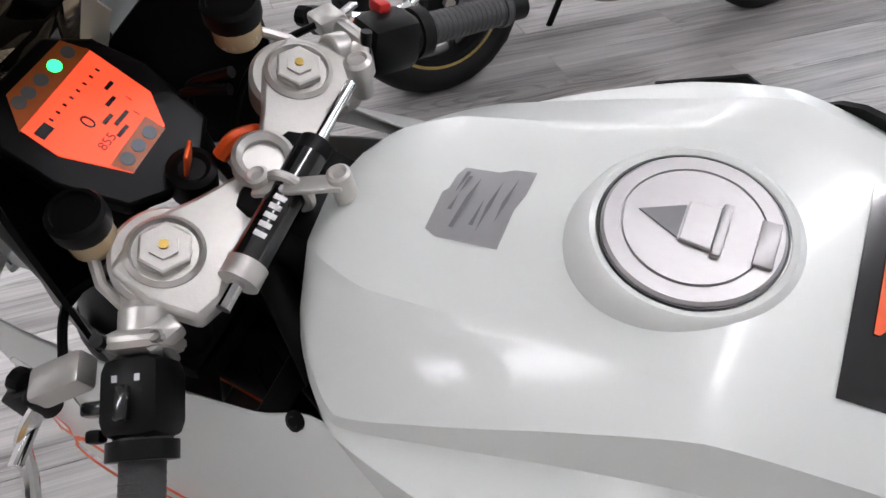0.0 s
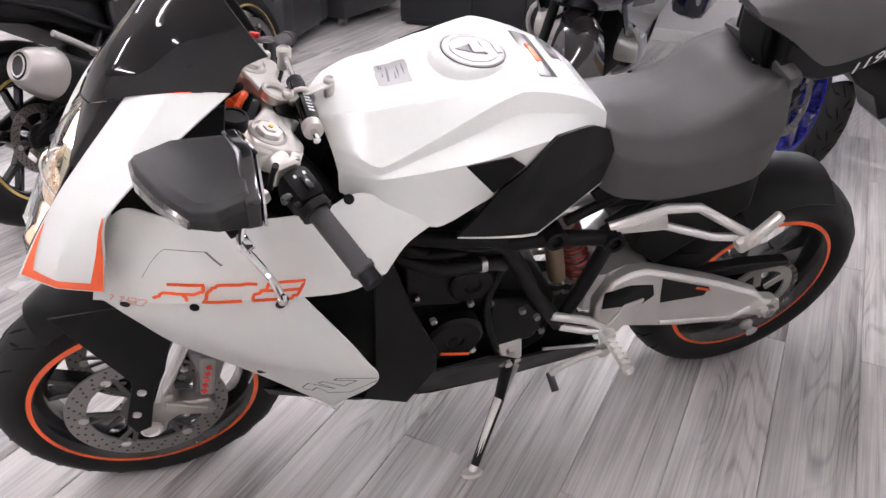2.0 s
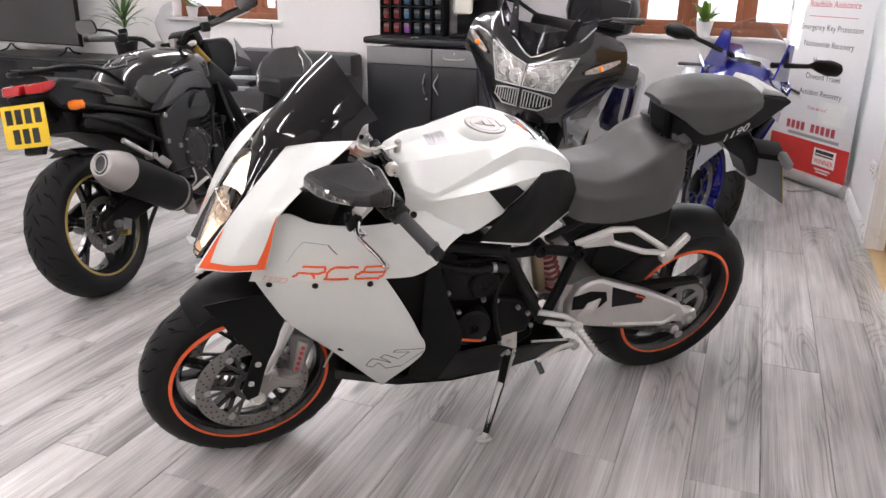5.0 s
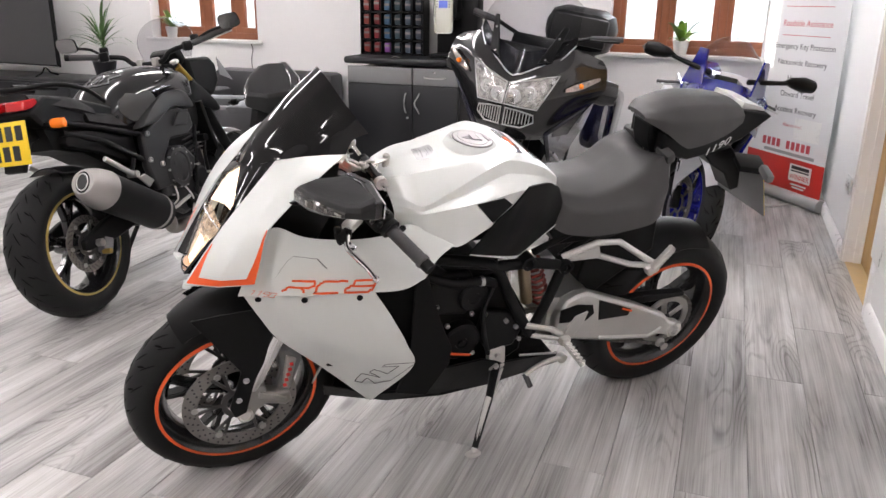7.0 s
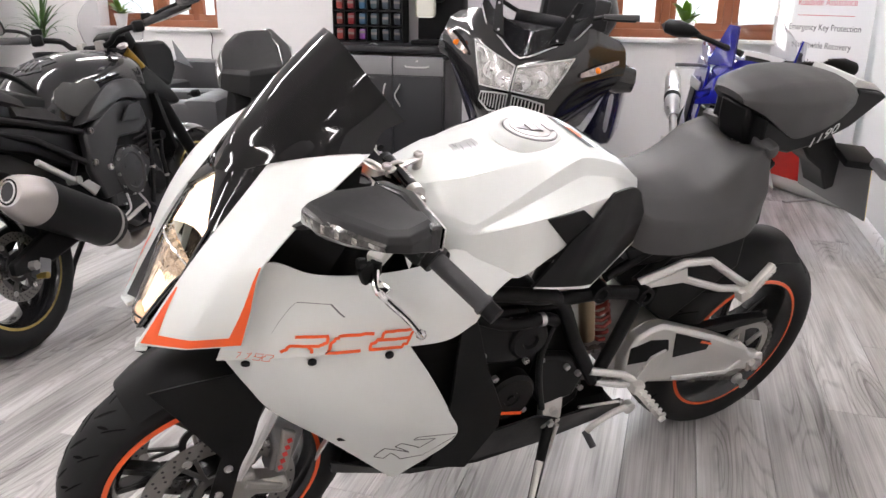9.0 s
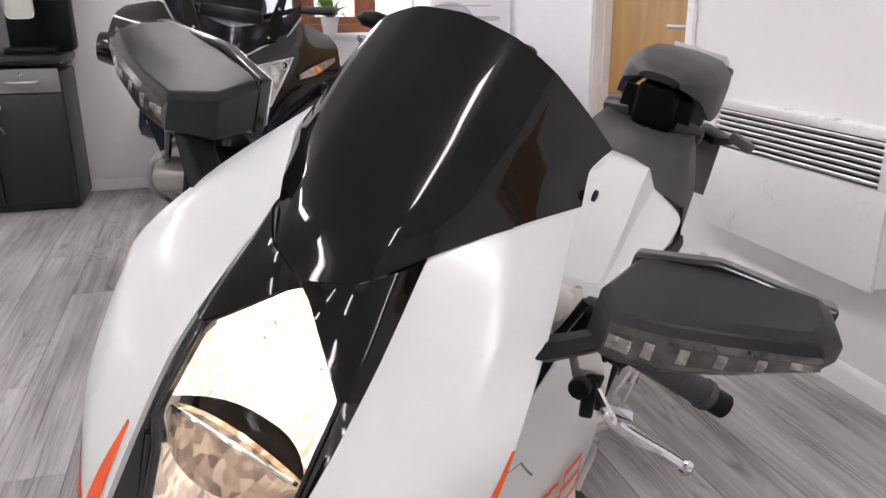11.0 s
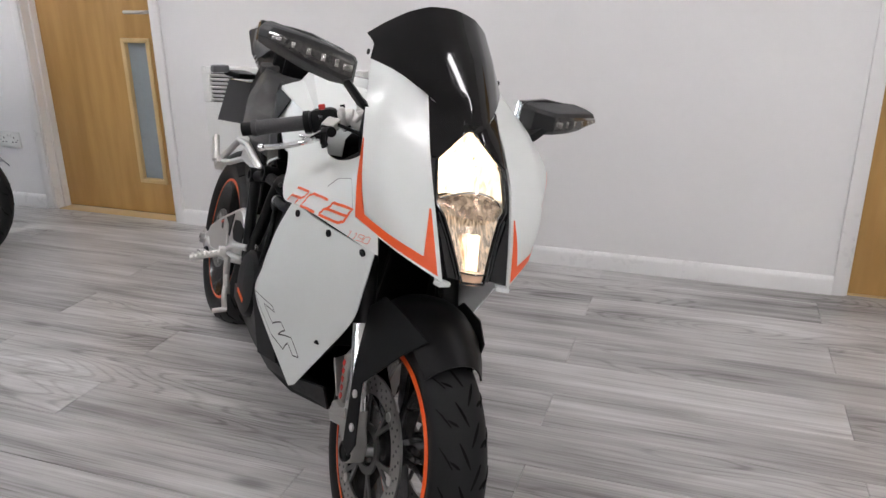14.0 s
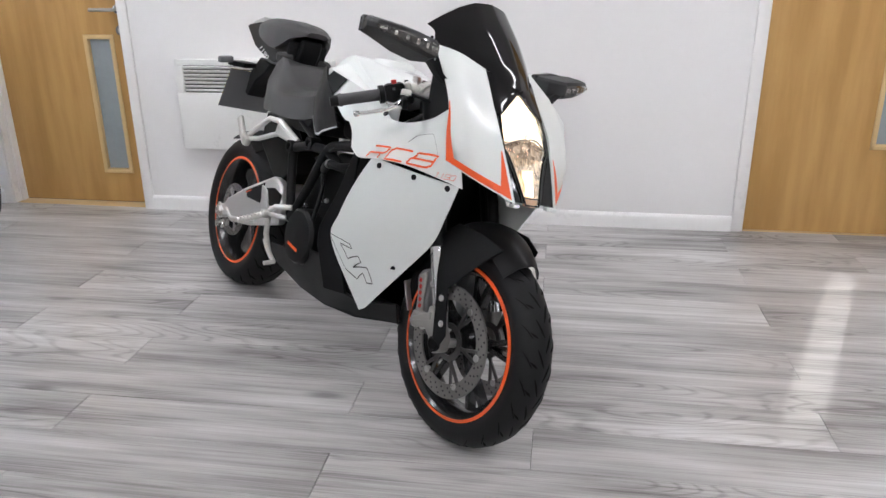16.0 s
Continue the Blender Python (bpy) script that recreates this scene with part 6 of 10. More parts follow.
# seat
SEAT = [
    [(0.556, 0.0, 0.925), (0.556, 0.065, 0.915), (0.556, 0.102, 0.885), (0.556, 0.112, 0.800)],
    [(0.500, 0.0, 0.897), (0.500, 0.095, 0.886), (0.503, 0.140, 0.858), (0.508, 0.150, 0.780)],
    [(0.420, 0.0, 0.890), (0.420, 0.110, 0.876), (0.420, 0.158, 0.850), (0.420, 0.166, 0.770)],
    [(0.345, 0.0, 0.904), (0.345, 0.110, 0.888), (0.345, 0.160, 0.848), (0.340, 0.166, 0.770)],
    [(0.290, 0.0, 0.935), (0.290, 0.112, 0.916), (0.285, 0.158, 0.847), (0.275, 0.162, 0.772)],
    [(0.245, 0.0, 0.970), (0.243, 0.115, 0.950), (0.235, 0.153, 0.847), (0.225, 0.156, 0.773)],
    [(0.205, 0.0, 0.970), (0.200, 0.104, 0.976), (0.190, 0.147, 0.862), (0.185, 0.149, 0.776)],
    [(0.170, 0.0, 0.954), (0.158, 0.100, 0.986), (0.152, 0.135, 0.885), (0.155, 0.138, 0.790)],
    [(0.148, 0.0, 0.950), (0.140, 0.092, 0.982), (0.138, 0.120, 0.885), (0.140, 0.126, 0.800)],
]
sp = Patch([[(x, -y, z) for x, y, z in row[:0:-1]] + row for row in SEAT], 0.04)
seat = part("rider_seat", sp.mesh(36, 42, 0.02), VINYL, BIKE, "grey vinyl rider seat", angle=75)
for s in (1, -1):
    part("seat_horn", box(0.034, 0.066, 0.040, (0.156, 0.084 * s, 0.981), (-10 * s, 24, 0), bevel=0.012), VINYL, seat)
part("seat_lock_bolt", lathe([(0.011, 0), (0.011, 0.012), (0.006, 0.016), (0, 0.016)], 18), STEEL, seat, m=pose(0.156, 0.0, 0.956, 0, 20, 0))
part("seat_base", prism([(0.560, 0.790), (0.335, 0.775), (0.250, 0.775), (0.160, 0.820), (0.180, 0.775), (0.330, 0.735), (0.520, 0.735)], -0.135, 0.135), BLACK_SATIN, BIKE, bevel=0.004)
# pillion seat and tail
PIL = [
    [(0.238, 0.0, 1.094), (0.238, 0.028, 1.092), (0.236, 0.044, 1.086), (0.234, 0.046, 1.076)],
    [(0.200, 0.0, 1.114), (0.197, 0.055, 1.110), (0.188, 0.085, 1.090), (0.186, 0.088, 1.056)],
    [(0.125, 0.0, 1.130), (0.120, 0.070, 1.124), (0.108, 0.108, 1.088), (0.104, 0.112, 1.008)],
    [(0.040, 0.0, 1.133), (0.036, 0.073, 1.127), (0.024, 0.112, 1.090), (0.020, 0.114, 1.022)],
    [(-0.050, 0.0, 1.128), (-0.052, 0.070, 1.122), (-0.060, 0.100, 1.094), (-0.060, 0.102, 1.044)],
    [(-0.120, 0.0, 1.120), (-0.122, 0.058, 1.114), (-0.125, 0.080, 1.094), (-0.125, 0.082, 1.068)],
    [(-0.138, 0.0, 1.108), (-0.138, 0.052, 1.104), (-0.138, 0.072, 1.088), (-0.138, 0.074, 1.070)],
]
pp = Patch([[(x, -y, z) for x, y, z in row[:0:-1]] + row for row in PIL], 0.35)
part("pillion_seat", pp.mesh(30, 30, 0.02), VINYL, BIKE, "dark grey pillion seat pad", angle=40)
tail = part("tail_unit", prism([(0.130, 1.030), (0.045, 1.018), (-0.118, 1.075), (-0.120, 1.105), (-0.225, 1.092), (-0.245, 1.082), (-0.140, 1.005), (-0.010, 0.962), (0.060, 0.952), (0.120, 0.965), (0.170, 0.975), (0.180, 1.050)], -0.082, 0.082), BLACK_SATIN, BIKE, "black plastic tail unit", bevel=0.006)
part("tail_nose", prism([(0.208, 1.066), (0.186, 1.058), (0.150, 1.035), (0.150, 0.955), (0.178, 0.968), (0.200, 1.015)], -0.046, 0.046), BLACK_SATIN, tail, bevel=0.010)
part("tail_cap", prism([(-0.112, 1.108), (-0.225, 1.094), (-0.247, 1.085), (-0.200, 1.110), (-0.120, 1.128)], -0.066, 0.066), SILVER_PL, tail, "silver tail cap", bevel=0.004)
part("tail_lamp", box(0.02, 0.10, 0.028, (-0.222, 0, 1.066), (0, 25, 0), bevel=0.004), RED_LENS, tail)
for s in (1, -1):
    n = Vector((0, s, 0))
    x = Vector((-0.90, 0, 0.42)).normalized() * (1 if s > 0 else -1)
    mat4 = Matrix((x, n.cross(x), n)).transposed().to_4x4()
    mat4.translation = (-0.045, 0.0835 * s, 0.988)
    words("tail_numerals", "1190", 0.030, WHITE_INK, tail, mat4, "white numerals", shear=0.4, wide=1.7)
# plate hanger, turn lights, rear plate
part("plate_hanger", prism([(-0.050, 0.945), (-0.160, 0.965), (-0.235, 0.900), (-0.262, 0.800), (-0.228, 0.792), (-0.175, 0.860), (-0.10, 0.900)], -0.040, 0.040), BLACK_SATIN, tail, bevel=0.006)
pm = pose(-0.300, 0, 0.808, 0, 26, 0)
plate = part("number_plate", box(0.003, 0.235, 0.190, (0, 0, 0), bevel=0.001), GREY_PL, tail, "grey back of the rear number plate", m=pm.copy())
part("plate_face", box(0.002, 0.233, 0.188, (-0.0027, 0, 0)), YELLOW, plate, "yellow reflective face", m=pm.copy())
for r, zc in ((0, 0.042), (1, -0.042)):
    for k in range(4 - r):
        part("plate_bar", box(0.001, 0.036, 0.062, (-0.0042, -0.075 + 0.05 * k + 0.025 * r, zc)), INK, plate, m=pm.copy())
for s in (1, -1):
    st = part("turn_signal_stalk", box(0.10, 0.09, 0.022, (-0.215, 0.085 * s, 0.920), (0, 5, 62 * s), bevel=0.006), BLACK_SATIN, tail)
    part("turn_signal", box(0.07, 0.026, 0.028, (-0.205, 0.170 * s, 0.926), (0, 10, 70 * s), bevel=0.008), GREY_PL, tail, "smoked rear turn light")
# hugger and rear inner guard
rows = []
for a in (62, 75, 90, 108, 128, 145):
    c, sn = math.cos(radians(a)), math.sin(radians(a))
    r = 0.350 + (0.05 if a > 120 else 0.0)
    rows.append([(RX + (r - 0.045 * abs(f) ** 2) * c, 0.105 * f, RZ + (r - 0.045 * abs(f) ** 2) * sn) for f in (-1, -0.66, -0.33, 0, 0.33, 0.66, 1)])
rows = [[(RX + (RX - x) * -1, y, z) for x, y, z in row] for row in rows]
hug = part("rear_hugger", Patch(rows[:4]).mesh(14, 16, 0.004), BLACK_SATIN, BIKE, "satin black rear tyre hugger", angle=40)
part("inner_guard", prism([(0.36, 0.78), (0.12, 0.76), (0.10, 0.64), (0.30, 0.50), (0.38, 0.56)], -0.10, 0.10), BLACK_MATT, BIKE, bevel=0.006)

# swingarm
SW = [(0.465, 0.450), (0.440, 0.520), (0.400, 0.538), (0.360, 0.542), (0.290, 0.514), (0.135, 0.450), (-0.010, 0.378), (-0.040, 0.345), (-0.095, 0.330), (-0.105, 0.300), (-0.060, 0.280), (0.005, 0.300), (0.042, 0.290), (0.200, 0.312), (0.330, 0.345), (0.450, 0.378)]
for s in (1, -1):
    sw = part("swingarm", prism(SW, 0.112 * s, 0.152 * s), ALU_LIGHT, BIKE, "silver alloy swingarm", bevel=0.010)
    part("swingarm_inset", prism([(0.312, 0.508), (0.165, 0.446), (0.172, 0.420), (0.292, 0.424), (0.300, 0.455)], 0.150 * s, 0.1545 * s), BLACK_SATIN, sw, "black swingarm sticker", bevel=0.001)
    part("swingarm_mark", prism([(0.205, 0.4585), (0.160, 0.440), (0.162, 0.434), (0.207, 0.452)], 0.1545 * s, 0.1555 * s), ORANGE, sw)
    # raised black plate: the darkness of the arm's opening put into its colour
    part("swingarm_dark_plate", prism([(0.455, 0.492), (0.395, 0.505), (0.332, 0.492), (0.318, 0.455), (0.345, 0.430), (0.450, 0.440)], 0.150 * s, 0.1535 * s), BLACK_MATT, sw, bevel=0.001)
    part("swingarm_ridge", tube([(0.27, 0.150 * s, 0.345), (0.05, 0.150 * s, 0.305), (0.0, 0.150 * s, 0.332)], 0.008, 8), ALU_LIGHT, sw)
    part("axle_nut", lathe([(0.020, 0), (0.020, 0.016), (0.012, 0.018), (0.012, 0.010), (0, 0.010)], 6, "Y"), STEEL, sw, m=pose(RX, 0.152 * s, RZ - 0.006) @ Matrix.Diagonal((1, s, 1, 1)), angle=20)
    part("axle_block", box(0.060, 0.012, 0.045, (RX - 0.008, 0.150 * s, RZ - 0.008), (0, 25, 0), bevel=0.005), ALU, sw)
    part("paddock_spool", lathe([(0.018, 0), (0.018, 0.006), (0.010, 0.012), (0.010, 0.022), (0.016, 0.028), (0.0, 0.028)], 20, "Y"), STEEL, sw, m=pose(-0.020, 0.150 * s, 0.262) @ Matrix.Diagonal((1, s, 1, 1)))
part("swingarm_bridge", box(0.16, 0.24, 0.13, (0.40, 0, 0.455), bevel=0.02), ALU_LIGHT, BIKE)
part("chain_guard", prism([(0.22, 0.46), (0.02, 0.455), (-0.10, 0.44), (-0.10, 0.425), (0.05, 0.425), (0.22, 0.43)], 0.085, 0.115), BLACK_SATIN, BIKE, bevel=0.003)
spk = part("rear_sprocket", lathe([(0.080, 0.097), (0.104, 0.097), (0.104, 0.103), (0.080, 0.103)], 44, "Y", closed=True), ALU_DARK, BIKE, "steel rear sprocket", m=pose(RX, 0, RZ))
for i in range(5):
    a = 2 * math.pi * i / 5
    part("sprocket_arm", box(0.062, 0.006, 0.020, (RX + 0.056 * math.cos(a), 0.100, RZ + 0.056 * math.sin(a)), (0, -math.degrees(a), 0), bevel=0.002), ALU_DARK, spk)
bm = bmesh.new()
loop = []
for k in range(13):
    a = radians(98 + k * 14)
    loop.append(Vector((RX + 0.110 * math.cos(a), 0.1, RZ + 0.110 * math.sin(a))))
lo_, hi_ = Vector((0.60, 0.1, 0.402)), Vector((0.60, 0.1, 0.475))
path = [hi_ + (loop[0] - hi_) * k / 24 for k in range(24)] + loop + [loop[-1] + (lo_ - loop[-1]) * k / 24 for k in range(1, 25)]
dist, pts = 0.0, []
for a, b in zip(path, path[1:]):
    seg = (b - a).length
    n = max(1, int(round(seg / 0.0135)))
    for k in range(n):
        pts.append(a + (b - a) * k / n)
for k, (a, b) in enumerate(zip(pts, pts[1:])):
    d = b - a
    box(d.length * 1.25, 0.018 if k % 2 else 0.011, 0.012, (a + b) / 2, (0, -math.degrees(math.atan2(d.z, d.x)), 0), bm=bm)
part("drive_chain", bm, material("chain_steel", (0.16, 0.15, 0.14), 0.45, 0.9, vary=0.2, scale=60), BIKE, "oiled steel drive chain")

# frame and engine
FT = 0.0165
for s in (1, -1):
    y = 0.158 * s
    for line in ([(1.06, 0.110 * s, 0.835), (0.96, 0.150 * s, 0.770), (0.83, y, 0.738), (0.735, y, 0.706), (0.650, y, 0.565), (0.560, y, 0.428)],
                 [(0.735, y, 0.706), (0.615, y, 0.700), (0.495, y, 0.675)], [(0.560, y, 0.428), (0.525, y, 0.545), (0.495, y, 0.675)],
                 [(0.97, 0.15 * s, 0.765), (0.88, 0.13 * s, 0.68), (0.80, 0.12 * s, 0.66), (0.735, y, 0.706)]):
        part("frame_tube", tube(catmull(line, 5), FT, 14), BLACK_SATIN, BIKE)
    for x, z in ((0.495, 0.677), (0.632, 0.712)):
        part("frame_boss", lathe([(0.023, -0.02), (0.023, 0.022), (0.014, 0.022), (0.014, 0.004), (0, 0.004)], 24, "Y"), BLACK_SATIN, BIKE, m=pose(x, y, z) @ Matrix.Diagonal((1, s, 1, 1)))
    part("subframe_tube", tube([(0.495, 0.135 * s, 0.690), (0.30, 0.110 * s, 0.800), (0.10, 0.075 * s, 0.930)], 0.013, 12), BLACK_SATIN, BIKE)
    part("subframe_tube", tube([(0.600, 0.140 * s, 0.725), (0.45, 0.125 * s, 0.775), (0.22, 0.095 * s, 0.850)], 0.011, 12), BLACK_SATIN, BIKE)
    # pillion peg hanger
    hg = part("pillion_peg_hanger", tube([(0.500, 0.150 * s, 0.700), (0.400, 0.175 * s, 0.752), (0.330, 0.185 * s, 0.752), (0.185, 0.195 * s, 0.662)], [0.010, 0.011, 0.010, 0.011], 10), ALU_LIGHT, BIKE, "silver alloy pillion peg hanger", bevel=0.0)
    part("hanger_strut", tube([(0.500, 0.150 * s, 0.690), (0.390, 0.175 * s, 0.706), (0.270, 0.190 * s, 0.665), (0.185, 0.196 * s, 0.652)], 0.0095, 10), ALU_LIGHT, hg)
    part("hanger_web", slab([(0.49, 0.158 * s, 0.70), (0.40, 0.178 * s, 0.745), (0.385, 0.178 * s, 0.708)][::s], 0.008), ALU_LIGHT, hg)
    part("peg_mount", box(0.045, 0.03, 0.04, (0.188, 0.203 * s, 0.648), (0, 30, 0), bevel=0.008), ALU, hg)
    pg = part("pillion_peg", box(0.095, 0.020, 0.022, (0.168, 0.216 * s, 0.690), (0, 52, 0), bevel=0.006), ALU, hg, "ridged folding peg, folded up")
    bm = bmesh.new()
    for k in range(7):
        c = Vector((0.190 - 0.0074 * k, 0.2255 * s, 0.658 + 0.0096 * k))
        box(0.010, 0.006, 0.012, c, (0, 52, 0), bm=bm)
    part("peg_ridges", bm, ALU, hg)
    # rider peg, hanger and heel plate
    rh = part("rider_peg_hanger", tube([(0.590, 0.170 * s, 0.474), (0.500, 0.190 * s, 0.455), (0.455, 0.195 * s, 0.425)], 0.010, 10), ALU_LIGHT, BIKE, "silver alloy rider peg hanger")
    part("hanger_strut", tube([(0.560, 0.170 * s, 0.430), (0.500, 0.190 * s, 0.422), (0.455, 0.195 * s, 0.420)], 0.009, 10), ALU_LIGHT, rh)
    part("heel_plate", slab([(0.462, 0.196 * s, 0.440), (0.432, 0.196 * s, 0.500), (0.388, 0.196 * s, 0.512), (0.394, 0.196 * s, 0.478), (0.428, 0.196 * s, 0.412)][::s], 0.007), ALU_LIGHT, rh, bevel=0.002)
    part("peg_knuckle", box(0.035, 0.035, 0.030, (0.458, 0.205 * s, 0.418), (0, 0, 0), bevel=0.008), ALU, rh)
    part("rider_peg", tube([(0.458, 0.212 * s, 0.414), (0.436, 0.298 * s, 0.382)], [0.012, 0.009], 10), ALU, rh, "ridged alloy rider peg")
    bm = bmesh.new()
    for k in range(6):
        t = 0.2 + 0.14 * k
        box(0.022, 0.007, 0.014, (0.458 - 0.022 * t, (0.212 + 0.086 * t) * s, 0.418 - 0.032 * t), bm=bm)
    part("peg_ridges", bm, ALU, rh)
gl = part("gear_lever", tube(catmull([(0.420, 0.175, 0.310), (0.480, 0.185, 0.318), (0.535, 0.188, 0.300), (0.560, 0.190, 0.282)], 5), 0.0085, 10), ALU, BIKE, "alloy gear lever with a rubber toe peg")
part("lever_eye", lathe([(0.017, -0.010), (0.017, 0.010), (0.008, 0.012), (0, 0.010)], 20, "Y"), ALU, gl, m=pose(0.420, 0.172, 0.308))
part("toe_peg", rod((0.560, 0.185, 0.280), (0.558, 0.225, 0.262), 0.009), GRIPRUB, gl)
part("link_rod", rod((0.44, 0.168, 0.33), (0.58, 0.160, 0.345), 0.004), STEEL, gl)
bl = part("brake_pedal", tube(catmull([(0.42, -0.17, 0.31), (0.50, -0.19, 0.29), (0.57, -0.20, 0.27)], 5), 0.0085, 10), ALU, BIKE, "alloy rear brake pedal")
part("toe_peg", rod((0.57, -0.195, 0.27), (0.57, -0.235, 0.262), 0.008), ALU, bl)
part("pedal_strut", tube([(0.455, -0.19, 0.41), (0.44, -0.18, 0.34), (0.47, -0.175, 0.285)], 0.010, 10), ALU, bl)

eng = part("engine", prism([(0.960, 0.600), (0.930, 0.720), (0.760, 0.710), (0.640, 0.600), (0.560, 0.480), (0.560, 0.340), (0.640, 0.290), (0.880, 0.300), (0.960, 0.420)], -0.130, 0.130), BLACK_MATT, BIKE, "black engine with finned and bolted covers", bevel=0.012)
part("cylinder_cover", prism([(0.930, 0.700), (0.800, 0.690), (0.760, 0.600), (0.800, 0.540), (0.920, 0.560)], 0.120, 0.150), BLACK_SATIN, eng, bevel=0.008)
part("cam_cover", lathe([(0.048, 0), (0.048, 0.012), (0.042, 0.018), (0.020, 0.018), (0.016, 0.012), (0, 0.012)], 28, "Y"), BLACK_SATIN, eng, m=pose(0.785, 0.145, 0.605))
part("ignition_cover", lathe([(0.064, 0), (0.064, 0.030), (0.056, 0.038), (0.020, 0.038), (0.018, 0.034), (0.010, 0.034), (0.008, 0.038), (0, 0.038)], 36, "Y"), BLACK_SATIN, eng, "round black cover with orange mark", m=pose(0.808, 0.135, 0.452))
part("cover_mark", prism([(0.838, 0.424), (0.770, 0.405), (0.772, 0.397), (0.840, 0.416)], 0.1732, 0.1745), ORANGE, eng)
part("sprocket_cover", prism([(0.735, 0.545), (0.640, 0.520), (0.590, 0.450), (0.610, 0.390), (0.700, 0.380), (0.745, 0.450)], 0.125, 0.158), BLACK_SATIN, eng, bevel=0.010)
part("clutch_cover", lathe([(0.098, 0), (0.098, 0.040), (0.088, 0.052), (0.060, 0.056), (0, 0.058)], 40, "Y"), BLACK_SATIN, eng, "round black clutch cover with orange mark", m=pose(0.672, -0.130, 0.392) @ Matrix.Diagonal((1, -1, 1, 1)))
part("cover_mark", prism([(0.63, 0.365), (0.70, 0.352), (0.70, 0.342), (0.63, 0.354)], -0.1895, -0.188), ORANGE, eng)
for s in (1, -1):
    for x, z in ((0.905, 0.680), (0.845, 0.670), (0.780, 0.545), (0.735, 0.535), (0.660, 0.500), (0.620, 0.470), (0.600, 0.420), (0.860, 0.520), (0.760, 0.400), (0.900, 0.590)):
        part("engine_bolt", lathe([(0.0075, 0), (0.0075, 0.010), (0.004, 0.011), (0.003, 0.007), (0, 0.007)], 10, "Y"), STEEL, eng, m=pose(x, (0.150 if z > 0.53 else 0.158) * s, z) @ Matrix.Diagonal((1, s, 1, 1)))
    part("engine_hose", tube(catmull([(0.96, 0.130 * s, 0.700), (0.86, 0.165 * s, 0.672), (0.77, 0.165 * s, 0.668), (0.72, 0.150 * s, 0.640)], 6), 0.014, 12), BLACK_SATIN, BIKE)
    part("hose_clip", lathe([(0.0155, -0.006), (0.0155, 0.006)], 16, "X"), STEEL, BIKE, m=pose(0.775, 0.1655 * s, 0.668))
    part("engine_hose", tube(catmull([(0.72, 0.150 * s, 0.64), (0.745, 0.160 * s, 0.56), (0.735, 0.165 * s, 0.48), (0.700, 0.160 * s, 0.38)], 6), 0.008, 10), BLACK_SATIN, BIKE)
    part("engine_cable", tube(catmull([(0.93, 0.14 * s, 0.74), (0.80, 0.17 * s, 0.72), (0.70, 0.14 * s, 0.69), (0.60, 0.12 * s, 0.66)], 6), 0.006, 8), BLACK_SATIN, BIKE)
# shock absorber
bm = bmesh.new()
c0, c1 = Vector((0.545, 0.055, 0.640)), Vector((0.470, 0.055, 0.470))
ax = (c1 - c0).normalized()
sd = ax.cross((0, 1, 0)).normalized()
tube([c0 + (c1 - c0) * t / 60 + 0.030 * (sd * math.cos(t * 0.8) + Vector((0, 1, 0)) * math.sin(t * 0.8)) for t in range(61)], 0.0055, 8, bm)
shock = part("rear_shock", bm, material("red_spring_paint", (0.22, 0.025, 0.015), 0.4), BIKE, "rear shock absorber with a red-orange spring")
part("damper_body", rod(c0, c1, 0.020, seg=20), ALU, shock)
part("shock_reservoir", rod((0.585, 0.085, 0.640), (0.545, 0.085, 0.500), 0.020, seg=20), material("bronze_alloy", (0.35, 0.27, 0.18), 0.4, 0.6), shock)
part("airbox", box(0.34, 0.20, 0.14, (0.86, 0, 0.82), bevel=0.03), BLACK_MATT, BIKE)
part("headstock", box(0.12, 0.10, 0.22, (1.12, 0, 0.86), (0, -22, 0), bevel=0.02), BLACK_MATT, BIKE)
part("radiator", box(0.03, 0.30, 0.34, (1.16, 0, 0.60), (0, -14, 0), bevel=0.005), BLACK_MATT, BIKE)
